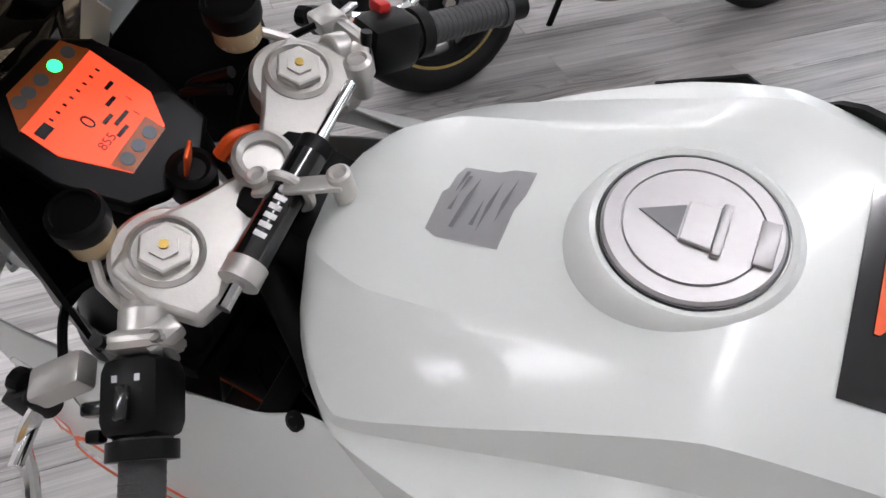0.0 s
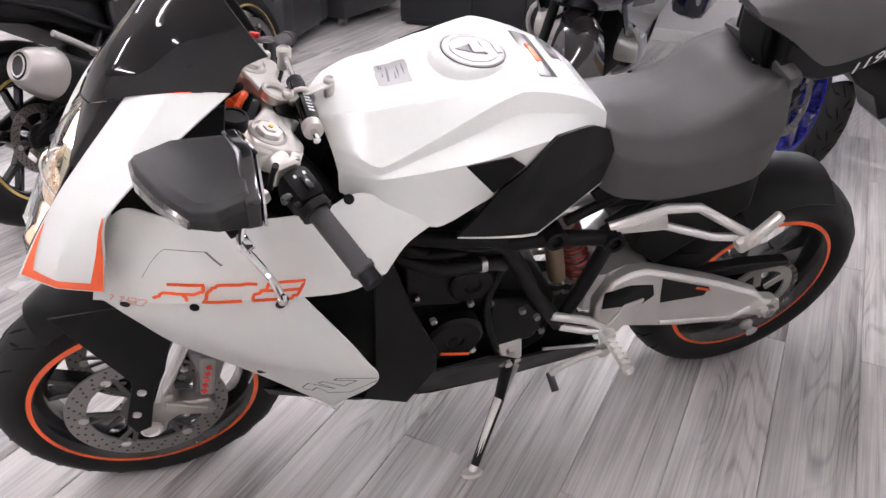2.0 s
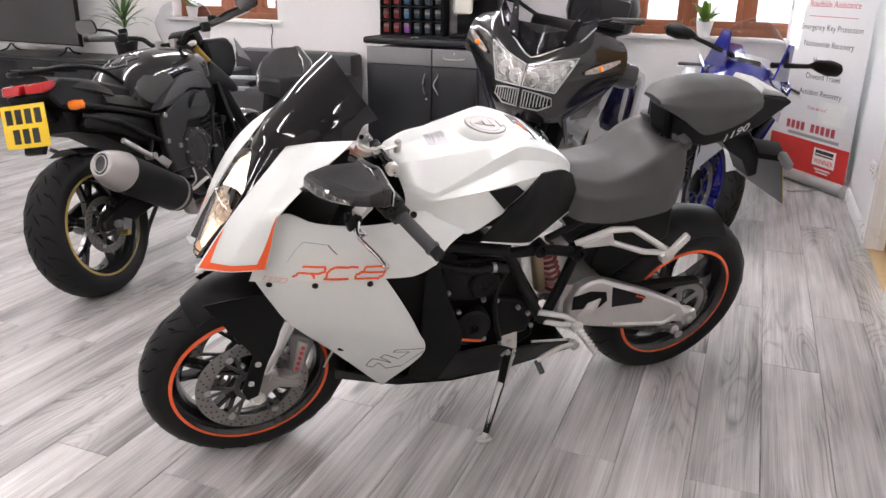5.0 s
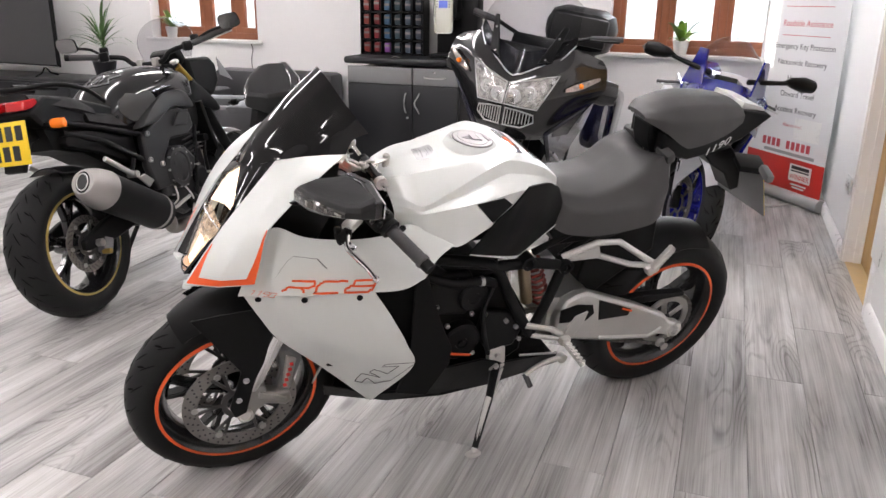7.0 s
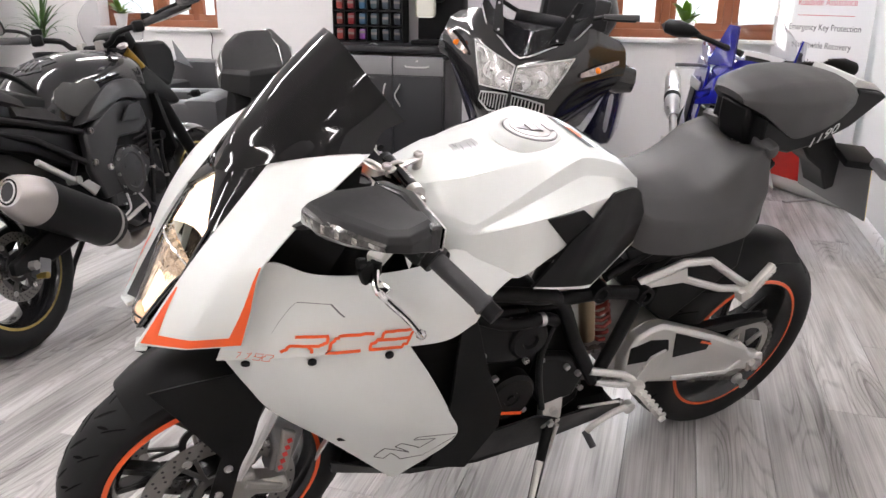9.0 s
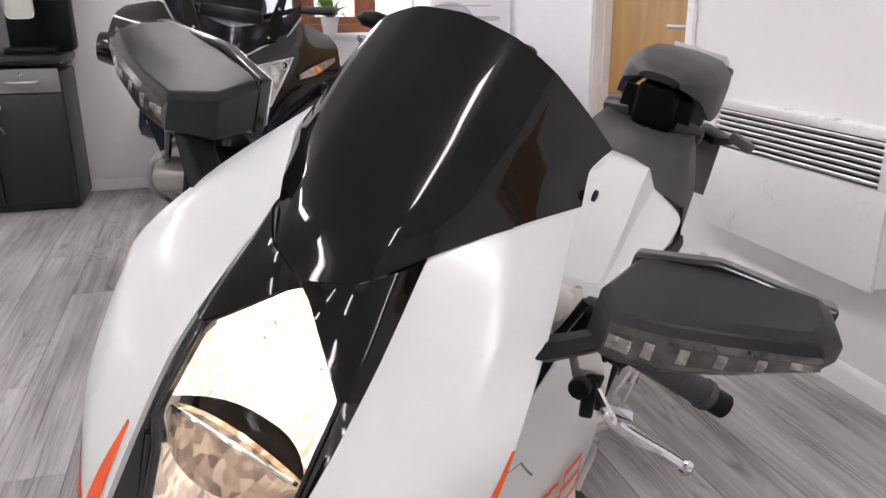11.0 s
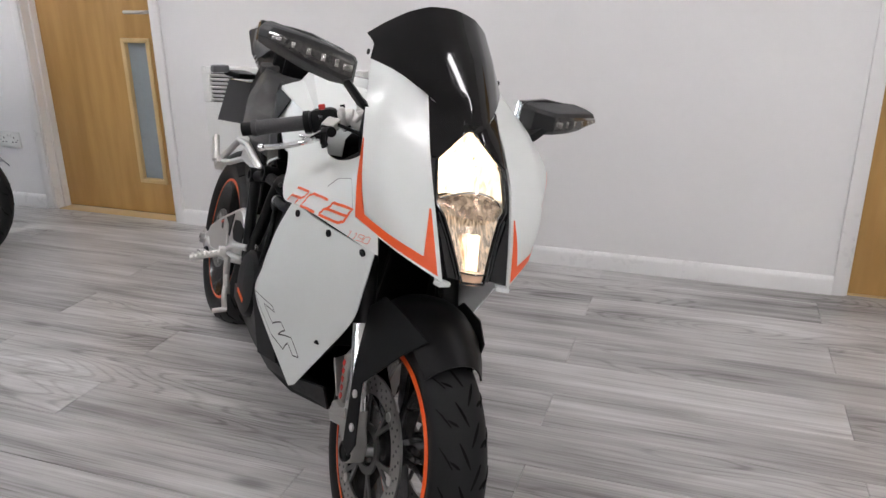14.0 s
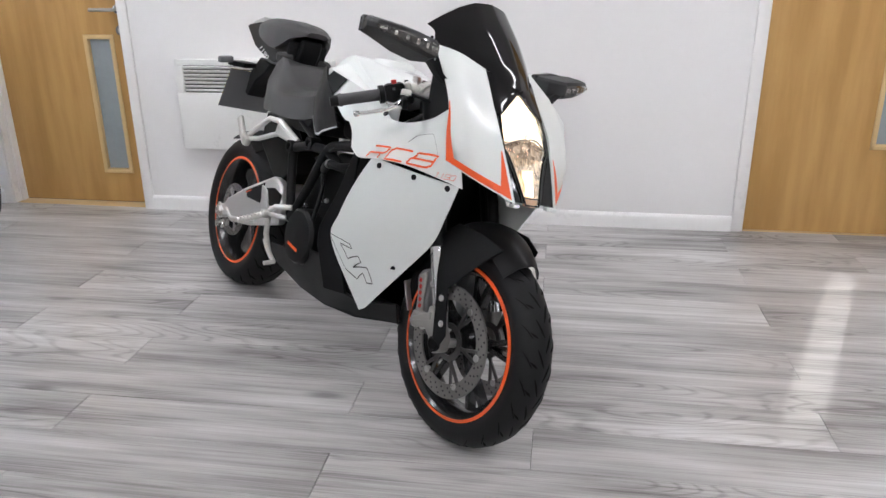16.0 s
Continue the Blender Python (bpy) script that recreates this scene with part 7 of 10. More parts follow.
for s in (1, -1):
    part("front_frame_tube", tube([(1.12, 0.05 * s, 0.90), (1.02, 0.135 * s, 0.800), (0.94, 0.155 * s, 0.762)], 0.018, 12), BLACK_SATIN, BIKE)
    # black infill behind the lower panel, its colour standing for the recess's deep shade
    part("inner_panel", slab([(1.130, 0.170 * s, 0.740), (0.970, 0.170 * s, 0.745), (0.900, 0.165 * s, 0.500), (0.920, 0.150 * s, 0.300), (1.070, 0.120 * s, 0.285), (1.200, 0.105 * s, 0.420), (1.300, 0.100 * s, 0.560)][::s], 0.005), BLACK_SATIN, BIKE)
    part("side_wing", slab([(1.000, 0.196 * s, 0.735), (0.965, 0.192 * s, 0.742), (0.915, 0.196 * s, 0.600), (0.862, 0.205 * s, 0.480), (0.858, 0.202 * s, 0.420), (0.905, 0.175 * s, 0.280), (0.995, 0.150 * s, 0.290), (0.985, 0.190 * s, 0.440)][::s], 0.008), BLACK_SATIN, BIKE, "dark satin side wing", bevel=0.002)
    part("belly_pan_side", slab([(1.205, 0.100 * s, 0.330), (1.060, 0.135 * s, 0.290), (0.920, 0.170 * s, 0.300), (0.870, 0.180 * s, 0.380), (0.720, 0.165 * s, 0.370), (0.640, 0.155 * s, 0.330), (0.415, 0.135 * s, 0.305), (0.395, 0.125 * s, 0.252), (0.640, 0.110 * s, 0.200), (0.820, 0.110 * s, 0.196), (1.000, 0.100 * s, 0.215), (1.190, 0.070 * s, 0.262)][::s], 0.006), BLACK_SATIN, BIKE, "black belly pan", bevel=0.002)
    part("vent_mesh", box(0.004, 0.07, 0.09, (1.20, 0.055 * s, 0.36), (0, -20, -30 * s)), SILVER_PL, BIKE)
part("belly_pan_floor", slab([(1.190, 0.070, 0.262), (1.190, -0.070, 0.262), (1.00, -0.10, 0.215), (0.82, -0.11, 0.196), (0.64, -0.11, 0.20), (0.395, -0.125, 0.252), (0.395, 0.125, 0.252), (0.64, 0.11, 0.20), (0.82, 0.11, 0.196), (1.00, 0.10, 0.215)], 0.005), BLACK_SATIN, BIKE)
part("silencer", box(0.34, 0.22, 0.09, (0.60, 0, 0.265), bevel=0.02), BLACK_MATT, BIKE)
# side stand: its foot rests on the floor
foot_w = Vector((0.763, 0.296, 0.006))
foot = Matrix.Rotation(radians(LEAN), 4, "X") @ foot_w
st = part("side_stand", tube([(0.655, 0.150, 0.330), (0.668, 0.172, 0.200), foot * 0.9 + Vector((0.668, 0.172, 0.200)) * 0.1], [0.015, 0.013, 0.010], 12), BLACK_SATIN, BIKE, "black and bare metal side stand")
part("stand_leg", tube([(0.667, 0.170, 0.205), foot], [0.0115, 0.009], 12), ALU, st)
part("stand_foot", lathe([(0.020, -0.004), (0.022, 0.0), (0.018, 0.006), (0, 0.008)], 18), ALU, st, m=Matrix.Translation(foot) @ pose(0, 0, 0, LEAN, 0, 0) @ Matrix.Diagonal((1.25, 0.8, 1, 1)))
part("stand_bracket", box(0.06, 0.03, 0.10, (0.660, 0.145, 0.350), (0, 10, 0), bevel=0.010), ALU, st)
for z in (0.365, 0.325):
    part("bracket_bolt", lathe([(0.010, 0), (0.010, 0.012), (0, 0.012)], 6, "Y"), STEEL, st, m=pose(0.665, 0.160, z), angle=20)
part("stand_spring", rod((0.64, 0.165, 0.31), (0.665, 0.178, 0.18), 0.006), STEEL, st)


# ---- the black naked motorcycle ----
def bike_pose(x, y, heading, lean):
    return pose(x, y, 0, 0, 0, heading) @ pose(0, 0, 0, -lean, 0, 0)


def hull(parent, name, rings, material, label="", bevel=0.004, angle=35, soft=0.5, nu=24, nv=20, thick=0.004):
    """Half sections mirrored into a lofted body."""
    p = Patch([[(x, -y, z) for x, y, z in row[:0:-1]] + row for row in rings], soft)
    return part(name, p.mesh(nu, nv, thick), material, parent, label, angle=angle)


DARKGREY = material("dark_grey_engine_paint", (0.026, 0.026, 0.027), 0.4, vary=0.14, scale=12, spec=0.35)
NAKED_GREY = material("dark_grey_frame_paint", (0.022, 0.022, 0.023), 0.36, vary=0.1, scale=9, spec=0.4)


SATIN_STEEL = material("satin_steel", (0.42, 0.40, 0.385), 0.42, 0.75, vary=0.05, scale=6, bump=0.05, bump_scale=500)
KNEE_GREY = material("matt_grey_pad", (0.050, 0.050, 0.049), 0.75, vary=0.08, scale=20, bump=0.15, bump_scale=900)


def pillow(poly, y, s, depth):
    """A rounded cover on the side of a machine: its outline in x and z, bulged outwards."""
    n = len(poly) * 4
    pts = catmull([Vector((x, 0, z)) for x, z in poly + poly[:1]], 4)[:n]
    c = sum(pts, Vector()) / len(pts)
    bm = bmesh.new()
    rings = []
    for f, d in ((1.0, -0.02), (1.0, 0.0), (0.97, 0.45), (0.90, 0.72), (0.70, 0.90), (0.35, 1.0)):
        off = -0.02 if d < 0 else depth * d
        rings.append([bm.verts.new((c.x + (p.x - c.x) * f, (y + off) * s, c.z + (p.z - c.z) * f)) for p in pts])
    for a, b in zip(rings, rings[1:]):
        for i in range(len(pts)):
            j = (i + 1) % len(pts)
            bm.faces.new((a[i], a[j], b[j], b[i]))
    bm.faces.new(rings[-1])
    bm.faces.new(rings[0])
    bmesh.ops.recalc_face_normals(bm, faces=bm.faces)
    return bm


def naked():
    NAKED_MIRROR = material("dim_mirror_glass", (0.30, 0.30, 0.30), 0.12, 0.95, vary=0.05)
    k = thing("naked_motorcycle", "black naked motorcycle with gold rim tape and yellow rear plate", "motorcycle", bike_pose(1.83, -1.41, -129.5, 9), group="parked motorcycles")
    PINK = material("bronzed_disc", (0.45, 0.36, 0.32), 0.35, 0.9, vary=0.1, scale=20)
    rw = wheel("rear_wheel", k, 0.03, 0.318, 0.320, 0.180, 0.222, 5, RIM_BLACK, GOLD, (-0.085,), 22, "black rear wheel with gold rim tape", disc_r=0.125, spoke_w=0.026)
    fw = wheel("front_wheel", k, 1.44, 0.300, 0.300, 0.120, 0.222, 5, RIM_BLACK, GOLD, (-0.075, 0.075), 20, "black front wheel with gold rim tape")
    part("rear_caliper", box(0.06, 0.04, 0.075, (0.09, -0.125, 0.29), (0, 25, 0), bevel=0.01), GREY_PL, k)
    part("axle_nut", rod((0.03, -0.13, 0.318), (0.03, -0.165, 0.318), 0.018, seg=6), STEEL, k)
    part("paddock_bobbin", rod((0.06, -0.13, 0.27), (0.06, -0.17, 0.27), 0.012), BRASS, k)
    for s in (1, -1):
        part("swingarm", prism([(-0.04, 0.30), (-0.04, 0.345), (0.12, 0.40), (0.50, 0.47), (0.56, 0.40), (0.40, 0.34), (0.10, 0.29)], 0.105 * s, 0.140 * s), BLACK_SATIN, k, "black alloy swingarm", bevel=0.008)
    # silencer on the right
    a, b = Vector((0.030, -0.225, 0.548)), Vector((0.440, -0.190, 0.338))
    w = (b - a).normalized()
    ex = part("silencer", tube([a, a + w * 0.02, b - w * 0.05, b - w * 0.012, b], [0.083, 0.086, 0.086, 0.080, 0.060], 28), BLACK_SATIN, k, "black silencer with a satin steel end cone")
    part("silencer_band", tube([b - w * 0.062, b - w * 0.048], [0.0885, 0.0885], 28), SATIN_STEEL, ex)
    part("end_cone", tube([a - w * 0.118, a - w * 0.112, a - w * 0.085, a - w * 0.04, a + w * 0.012, a + w * 0.016], [0.050, 0.056, 0.070, 0.082, 0.0885, 0.086], 32), SATIN_STEEL, ex, "satin steel end cone", angle=40)
    up_ = w.cross(Vector((0, 1, 0))).normalized()
    for r_, back_, mt in ((0.046, 0.1195, BLACK_SATIN), (0.034, 0.1215, INK)):
        bm = bmesh.new()
        side_ = up_.cross(w)
        lo_ = [bm.verts.new(a - w * (back_ - 0.01) + side_ * r_ * 0.72 * math.cos(j * math.pi / 12) + up_ * r_ * math.sin(j * math.pi / 12)) for j in range(24)]
        hi_ = [bm.verts.new(v.co - w * 0.01) for v in lo_]
        bm.faces.new(hi_)
        for j in range(24):
            bm.faces.new((lo_[j], lo_[(j + 1) % 24], hi_[(j + 1) % 24], hi_[j]))
        part("outlet", bm, mt, ex, "round black exhaust outlet" if mt is INK else "")
    part("outlet_ring", tube([a - w * 0.122 + side_ * 0.026 * math.cos(j * math.pi / 12) + up_ * 0.036 * math.sin(j * math.pi / 12) for j in range(24)], 0.003, 6, closed=True), STEEL, ex)
    part("link_pipe", tube(catmull([b, (0.52, -0.17, 0.285), (0.60, -0.11, 0.235), (0.74, -0.05, 0.20), (0.88, -0.03, 0.21)], 5), 0.030, 14), material("exhaust_steel", (0.30, 0.27, 0.24), 0.4, 0.9, vary=0.25, scale=14), k)
    # tail, seat, rack
    part("tail_unit", prism([(-0.36, 0.905), (-0.20, 0.965), (0.10, 0.93), (0.42, 0.86), (0.55, 0.80), (0.45, 0.72), (0.20, 0.76), (-0.05, 0.80), (-0.28, 0.84)], -0.115, 0.115), BLACK_SATIN, k, "black tail fairing", bevel=0.015)
    hull(k, "rider_seat", [[(0.54, 0, 0.80), (0.54, 0.07, 0.79), (0.54, 0.11, 0.75)], [(0.42, 0, 0.84), (0.42, 0.10, 0.83), (0.42, 0.145, 0.77)], [(0.28, 0, 0.86), (0.28, 0.12, 0.85), (0.28, 0.150, 0.80)], [(0.17, 0, 0.88), (0.17, 0.12, 0.87), (0.17, 0.14, 0.83)]], VINYL_DARK, "black stepped rider seat", thick=0.03)
    hull(k, "pillion_seat", [[(0.24, 0, 0.91), (0.24, 0.10, 0.90), (0.24, 0.13, 0.85)], [(0.12, 0, 0.95), (0.12, 0.11, 0.94), (0.12, 0.135, 0.89)], [(-0.08, 0, 0.985), (-0.08, 0.08, 0.975), (-0.08, 0.10, 0.94)]], VINYL_DARK, "black pillion seat", thick=0.03)
    for s in (1, -1):
        part("grab_rail", tube(catmull([(0.30, 0.135 * s, 0.90), (0.10, 0.155 * s, 0.965), (-0.15, 0.145 * s, 1.00), (-0.32, 0.08 * s, 1.00), (-0.36, 0.0, 1.00)], 5), 0.011, 10), BLACK_SATIN, k)
        part("rack_bar", tube([(0.02, 0.06 * s, 0.985), (-0.34, 0.055 * s, 1.01)], 0.010, 8), BLACK_SATIN, k)
        part("tail_lamp", prism([(-0.385, 0.915), (-0.375, 0.955), (-0.26, 0.960), (-0.24, 0.925)], 0.012 * s, 0.105 * s), RED_LENS, k, "red tail lamp", bevel=0.008)
        part("turn_signal_stalk", rod((-0.26, 0.08 * s, 0.85), (-0.27, 0.15 * s, 0.85), 0.008), BLACK_SATIN, k)
        part("turn_signal", lathe([(0.0, -0.045), (0.018, -0.035), (0.022, 0), (0.018, 0.03), (0, 0.04)], 16, "Y"), AMBER, k, "amber turn light", m=pose(-0.275, 0.185 * s, 0.85))
        # side covers, frame, pegs
        part("side_cover", pillow([(0.46, 0.725), (0.22, 0.785), (0.06, 0.80), (0.02, 0.745), (0.20, 0.69), (0.33, 0.63), (0.45, 0.60)], 0.112, s, 0.025), BLACK_SATIN, k, "black side panel under the seat")
        part("frame_spar", slab([(0.77, 0.185 * s, 0.815), (0.87, 0.182 * s, 0.775), (0.885, 0.180 * s, 0.70), (0.805, 0.186 * s, 0.665), (0.650, 0.188 * s, 0.668), (0.575, 0.186 * s, 0.585), (0.612, 0.182 * s, 0.445), (0.485, 0.176 * s, 0.445), (0.445, 0.176 * s, 0.570), (0.452, 0.178 * s, 0.715), (0.56, 0.184 * s, 0.765), (0.67, 0.186 * s, 0.81)][::s], 0.04), NAKED_GREY, k, "cast black frame spar", bevel=0.012, seg=3)
        part("frame_rail", tube([(0.50, 0.150 * s, 0.715), (0.235, 0.142 * s, 0.790), (-0.02, 0.115 * s, 0.855)], 0.013, 10), BLACK_SATIN, k)
        part("frame_rail", tube([(0.47, 0.150 * s, 0.595), (0.215, 0.142 * s, 0.735), (0.02, 0.115 * s, 0.80)], 0.013, 10), BLACK_SATIN, k)
        part("peg_plate", slab([(0.44, 0.186 * s, 0.505), (0.38, 0.186 * s, 0.548), (0.33, 0.186 * s, 0.540), (0.395, 0.186 * s, 0.480)][::s], 0.01), ALU_LIGHT, k, bevel=0.003)
        part("rider_peg", rod((0.50, 0.17 * s, 0.40), (0.49, 0.25 * s, 0.40), 0.012), BLACK_SATIN, k)
        part("pillion_peg_hanger", tube([(0.31, 0.17 * s, 0.560), (0.36, 0.16 * s, 0.60), (0.40, 0.14 * s, 0.62)], 0.012, 8), BLACK_SATIN, k)
        part("pillion_peg", rod((0.125, 0.205 * s, 0.665), (0.30, 0.195 * s, 0.560), 0.013, seg=8), ALU_LIGHT, k, "alloy pillion peg folded up", bevel=0.003)
        part("peg_pivot", rod((0.305, 0.165 * s, 0.560), (0.305, 0.215 * s, 0.560), 0.016, seg=14), ALU_LIGHT, k)
        part("tank_scoop", pillow([(0.425, 0.752), (0.52, 0.825), (0.640, 0.890), (0.75, 0.902), (0.86, 0.882), (0.915, 0.800), (0.80, 0.815), (0.68, 0.812), (0.55, 0.762)], 0.172, s, 0.034), NAKED_GREY, k, "satin black tank side scoop")
        cv = part("frame_cover", slab([(0.825, 0.194 * s, 0.795), (0.735, 0.195 * s, 0.790), (0.665, 0.196 * s, 0.730), (0.790, 0.194 * s, 0.722)][::s], 0.014), DARKGREY, k, "dark grey three-cornered frame cover", bevel=0.004)
        for bx, bz in ((0.800, 0.778), (0.745, 0.775), (0.700, 0.738), (0.775, 0.735)):
            part("cover_screw", lathe([(0.006, 0), (0.006, 0.003), (0, 0.004)], 10, "Y"), STEEL, cv, m=pose(bx, 0.196 * s, bz) @ Matrix.Diagonal((1, s, 1, 1)))
        for bx, bz in ((0.475, 0.722), (0.455, 0.600), (0.595, 0.478), (0.540, 0.565)):
            part("frame_bolt", lathe([(0.013, 0), (0.013, 0.010), (0.008, 0.012), (0.007, 0.006), (0, 0.006)], 14, "Y"), STEEL, k, m=pose(bx, 0.184 * s, bz) @ Matrix.Diagonal((1, s, 1, 1)))
        part("frame_slider", rod((0.89, 0.16 * s, 0.635), (0.88, 0.24 * s, 0.635), 0.020, seg=16), BLACK_SATIN, k, "black crash bobbin")
        part("fork_leg", rod((0.955, 0.105 * s, 1.010), (1.050, 0.105 * s, 0.925), 0.025, seg=18), material("gold_fork", (0.36, 0.22, 0.035), 0.34, 0.8) if s > 0 else bpy.data.materials["gold_fork"], k, "gold front fork leg")
        part("fork_slider", rod((1.045, 0.105 * s, 0.93), (1.44, 0.105 * s, 0.30), 0.029, seg=18), BLACK_SATIN, k)
        part("front_caliper", box(0.06, 0.04, 0.10, (1.37, 0.10 * s, 0.40), (0, -25, 0), bevel=0.01), BLACK_SATIN, k)
        part("shroud", pillow([(1.03, 0.93), (1.10, 0.90), (1.26, 0.765), (1.20, 0.745), (1.06, 0.80), (0.97, 0.84)], 0.125, s, 0.020), BLACK_SATIN, k, "black radiator shroud")
        part("front_turn_signal", lathe([(0.0, -0.04), (0.018, -0.03), (0.02, 0), (0, 0.035)], 14, "Y"), BLACK_SATIN, k, m=pose(1.27, 0.21 * s, 0.775))
    # the steering is turned to the left, so the right grip lies ahead
    for s, e0, e1, e2 in ((-1, (0.905, -0.13, 1.088), (0.985, -0.215, 1.112), (1.120, -0.355, 1.168)), (1, (0.865, 0.13, 1.088), (0.810, 0.235, 1.108), (0.740, 0.350, 1.125))):
        e0, e1, e2 = Vector(e0), Vector(e1), Vector(e2)
        d_ = (e2 - e1).normalized()
        part("grip", rod(e1, e2, 0.016, seg=14), GRIPRUB, k)
        part("bar_end", rod(e2, e2 + d_ * 0.022, 0.017, seg=14), BLACK_SATIN, k)
        part("control_lever", tube([e1 + Vector((0.05, 0, 0.0)), e1 + d_ * 0.06 + Vector((0.065, 0, -0.006)), e2 + Vector((0.045, 0, -0.012))], 0.006, 8), STEEL, k)
        part("switch_block", box(0.05, 0.055, 0.050, e1 - d_ * 0.03, (0, 0, math.degrees(math.atan2(d_.y, d_.x))), bevel=0.012), BLACK_SATIN, k)
        part("fluid_pot", lathe([(0.022, -0.02), (0.023, 0.012), (0.018, 0.016), (0, 0.016)], 20), BLACK_SATIN, k, m=Matrix.Translation(e1 + Vector((0.045, -0.01 * s, 0.030))))
        mc = Vector((1.032, -0.42, 1.196)) if s < 0 else Vector((0.800, 0.400, 1.185))
        part("mirror_stem", tube(catmull([e1 + Vector((0.03, 0.0, 0.01)), e1 + Vector((0.045, 0.07 * s, 0.045)), mc + Vector((0.018, -0.05 * s, -0.018)), mc + Vector((0.012, 0, 0))], 5), 0.0075, 8), BLACK_SATIN, k)
        mm = Matrix.Translation(mc) @ pose(0, 0, 0, 4 * s, -10, 0)
        shell = [(x * 0.066, z * 0.041) for x, z in ((-1, -0.35), (-0.92, 0.55), (-0.72, 0.92), (0, 1), (0.72, 0.95), (0.95, 0.6), (1, 0), (0.92, -0.6), (0.66, -0.95), (0, -1), (-0.66, -0.9), (-0.93, -0.7))]
        for nm, f, x0, x1, mt in (("mirror", 1.0, 0.0, 0.022, BLACK_SATIN), ("mirror_glass", 0.90, -0.002, 0.001, NAKED_MIRROR)):
            bm = bmesh.new()
            lo_ = [bm.verts.new((x0, y_ * f, z_ * f)) for y_, z_ in shell]
            hi_ = [bm.verts.new((x1, y_ * f * (0.8 if nm == "mirror" else 1), z_ * f * (0.8 if nm == "mirror" else 1))) for y_, z_ in shell]
            bm.faces.new(lo_)
            bm.faces.new(hi_)
            for j in range(12):
                bm.faces.new((lo_[j], hi_[j], hi_[(j + 1) % 12], lo_[(j + 1) % 12]))
            bmesh.ops.recalc_face_normals(bm, faces=bm.faces)
            ob = part(nm, bm, mt, k if nm == "mirror" else mr, "black oval mirror" if nm == "mirror" else "", m=mm.copy(), bevel=0.006 if nm == "mirror" else 0.0)
            mr = ob if nm == "mirror" else mr
    part("handlebar", tube(catmull([(0.985, -0.215, 1.112), (0.905, -0.13, 1.088), (0.895, -0.07, 1.045), (0.875, 0.07, 1.045), (0.865, 0.13, 1.088), (0.810, 0.235, 1.108)], 5), 0.0125, 12), BLACK_SATIN, k, "black tubular handlebar")
    part("top_yoke", slab([(0.98, -0.13, 1.020), (0.90, -0.08, 1.030), (0.90, 0.08, 1.030), (0.96, 0.13, 1.020), (1.02, 0.06, 1.010), (1.03, -0.06, 1.010)][::-1], 0.025), BLACK_SATIN, k, "black top yoke", bevel=0.005)
    for y in (-0.105, 0.105):
        part("fork_cap", lathe([(0.024, 0), (0.024, 0.014), (0.014, 0.018), (0, 0.018)], 6), ALU, k, m=pose(0.955, y, 1.026, 0, -20, 0))
    for y in (-0.045, 0.045):
        part("bar_clamp", box(0.045, 0.032, 0.045, (0.885, y, 1.045), bevel=0.008), ALU_DARK, k)
    half = [
        [(1.06, 0, 0.975), (1.06, 0.05, 0.968), (1.06, 0.09, 0.935), (1.06, 0.10, 0.88)],
        [(0.95, 0, 1.015), (0.95, 0.10, 1.000), (0.95, 0.160, 0.945), (0.95, 0.165, 0.86)],
        [(0.80, 0, 1.036), (0.80, 0.12, 1.015), (0.80, 0.186, 0.945), (0.80, 0.180, 0.85)],
        [(0.62, 0, 1.032), (0.62, 0.12, 1.008), (0.62, 0.188, 0.930), (0.62, 0.178, 0.82)],
        [(0.49, 0, 1.000), (0.49, 0.115, 0.975), (0.49, 0.172, 0.900), (0.49, 0.160, 0.79)],
        [(0.40, 0, 0.950), (0.40, 0.095, 0.930), (0.40, 0.145, 0.870), (0.40, 0.140, 0.775)],
        [(0.34, 0, 0.870), (0.34, 0.075, 0.855), (0.34, 0.110, 0.825), (0.34, 0.110, 0.765)]]
    shape = Patch([[(x, -y, z) for x, y, z in row[:0:-1]] + row for row in half], 1.0)
    tk = part("fuel_tank", shape.mesh(40, 36, 0.004), BLACK_GLOSS, k, "gloss black fuel tank with knee pads", angle=50)
    heart = [(0.372, 0.905), (0.425, 0.930), (0.490, 0.908), (0.554, 0.915), (0.606, 0.875), (0.595, 0.835), (0.53, 0.800), (0.465, 0.778), (0.400, 0.810), (0.362, 0.850)]
    for s in (1, -1):
        out = [q for q in catmull([Vector((x, 0, z)) for x, z in heart + heart[:1]], 3)][:30]
        mid_ = sum(out, Vector()) / len(out)
        bm = bmesh.new()
        rings = []
        for f, lift in ((1.0, 0.0005), (0.97, 0.005), (0.6, 0.006), (0.25, 0.006)):
            ring = []
            for q in out:
                g = mid_ + (q - mid_) * f
                uv = shape.find((g.x, 0.17 * s, g.z), 12)
                n_ = shape.normal(*uv)
                if n_.y * s < 0:
                    n_ = -n_
                ring.append(bm.verts.new(shape.at(*uv) + n_ * lift))
            rings.append(ring)
        for p_, q_ in zip(rings, rings[1:]):
            for i in range(30):
                bm.faces.new((p_[i], p_[(i + 1) % 30], q_[(i + 1) % 30], q_[i]))
        bm.faces.new(rings[-1])
        bmesh.ops.recalc_face_normals(bm, faces=bm.faces)
        part("knee_pad", bm, KNEE_GREY, k, "matt grey heart-shaped knee pad")
    bm = bmesh.new()
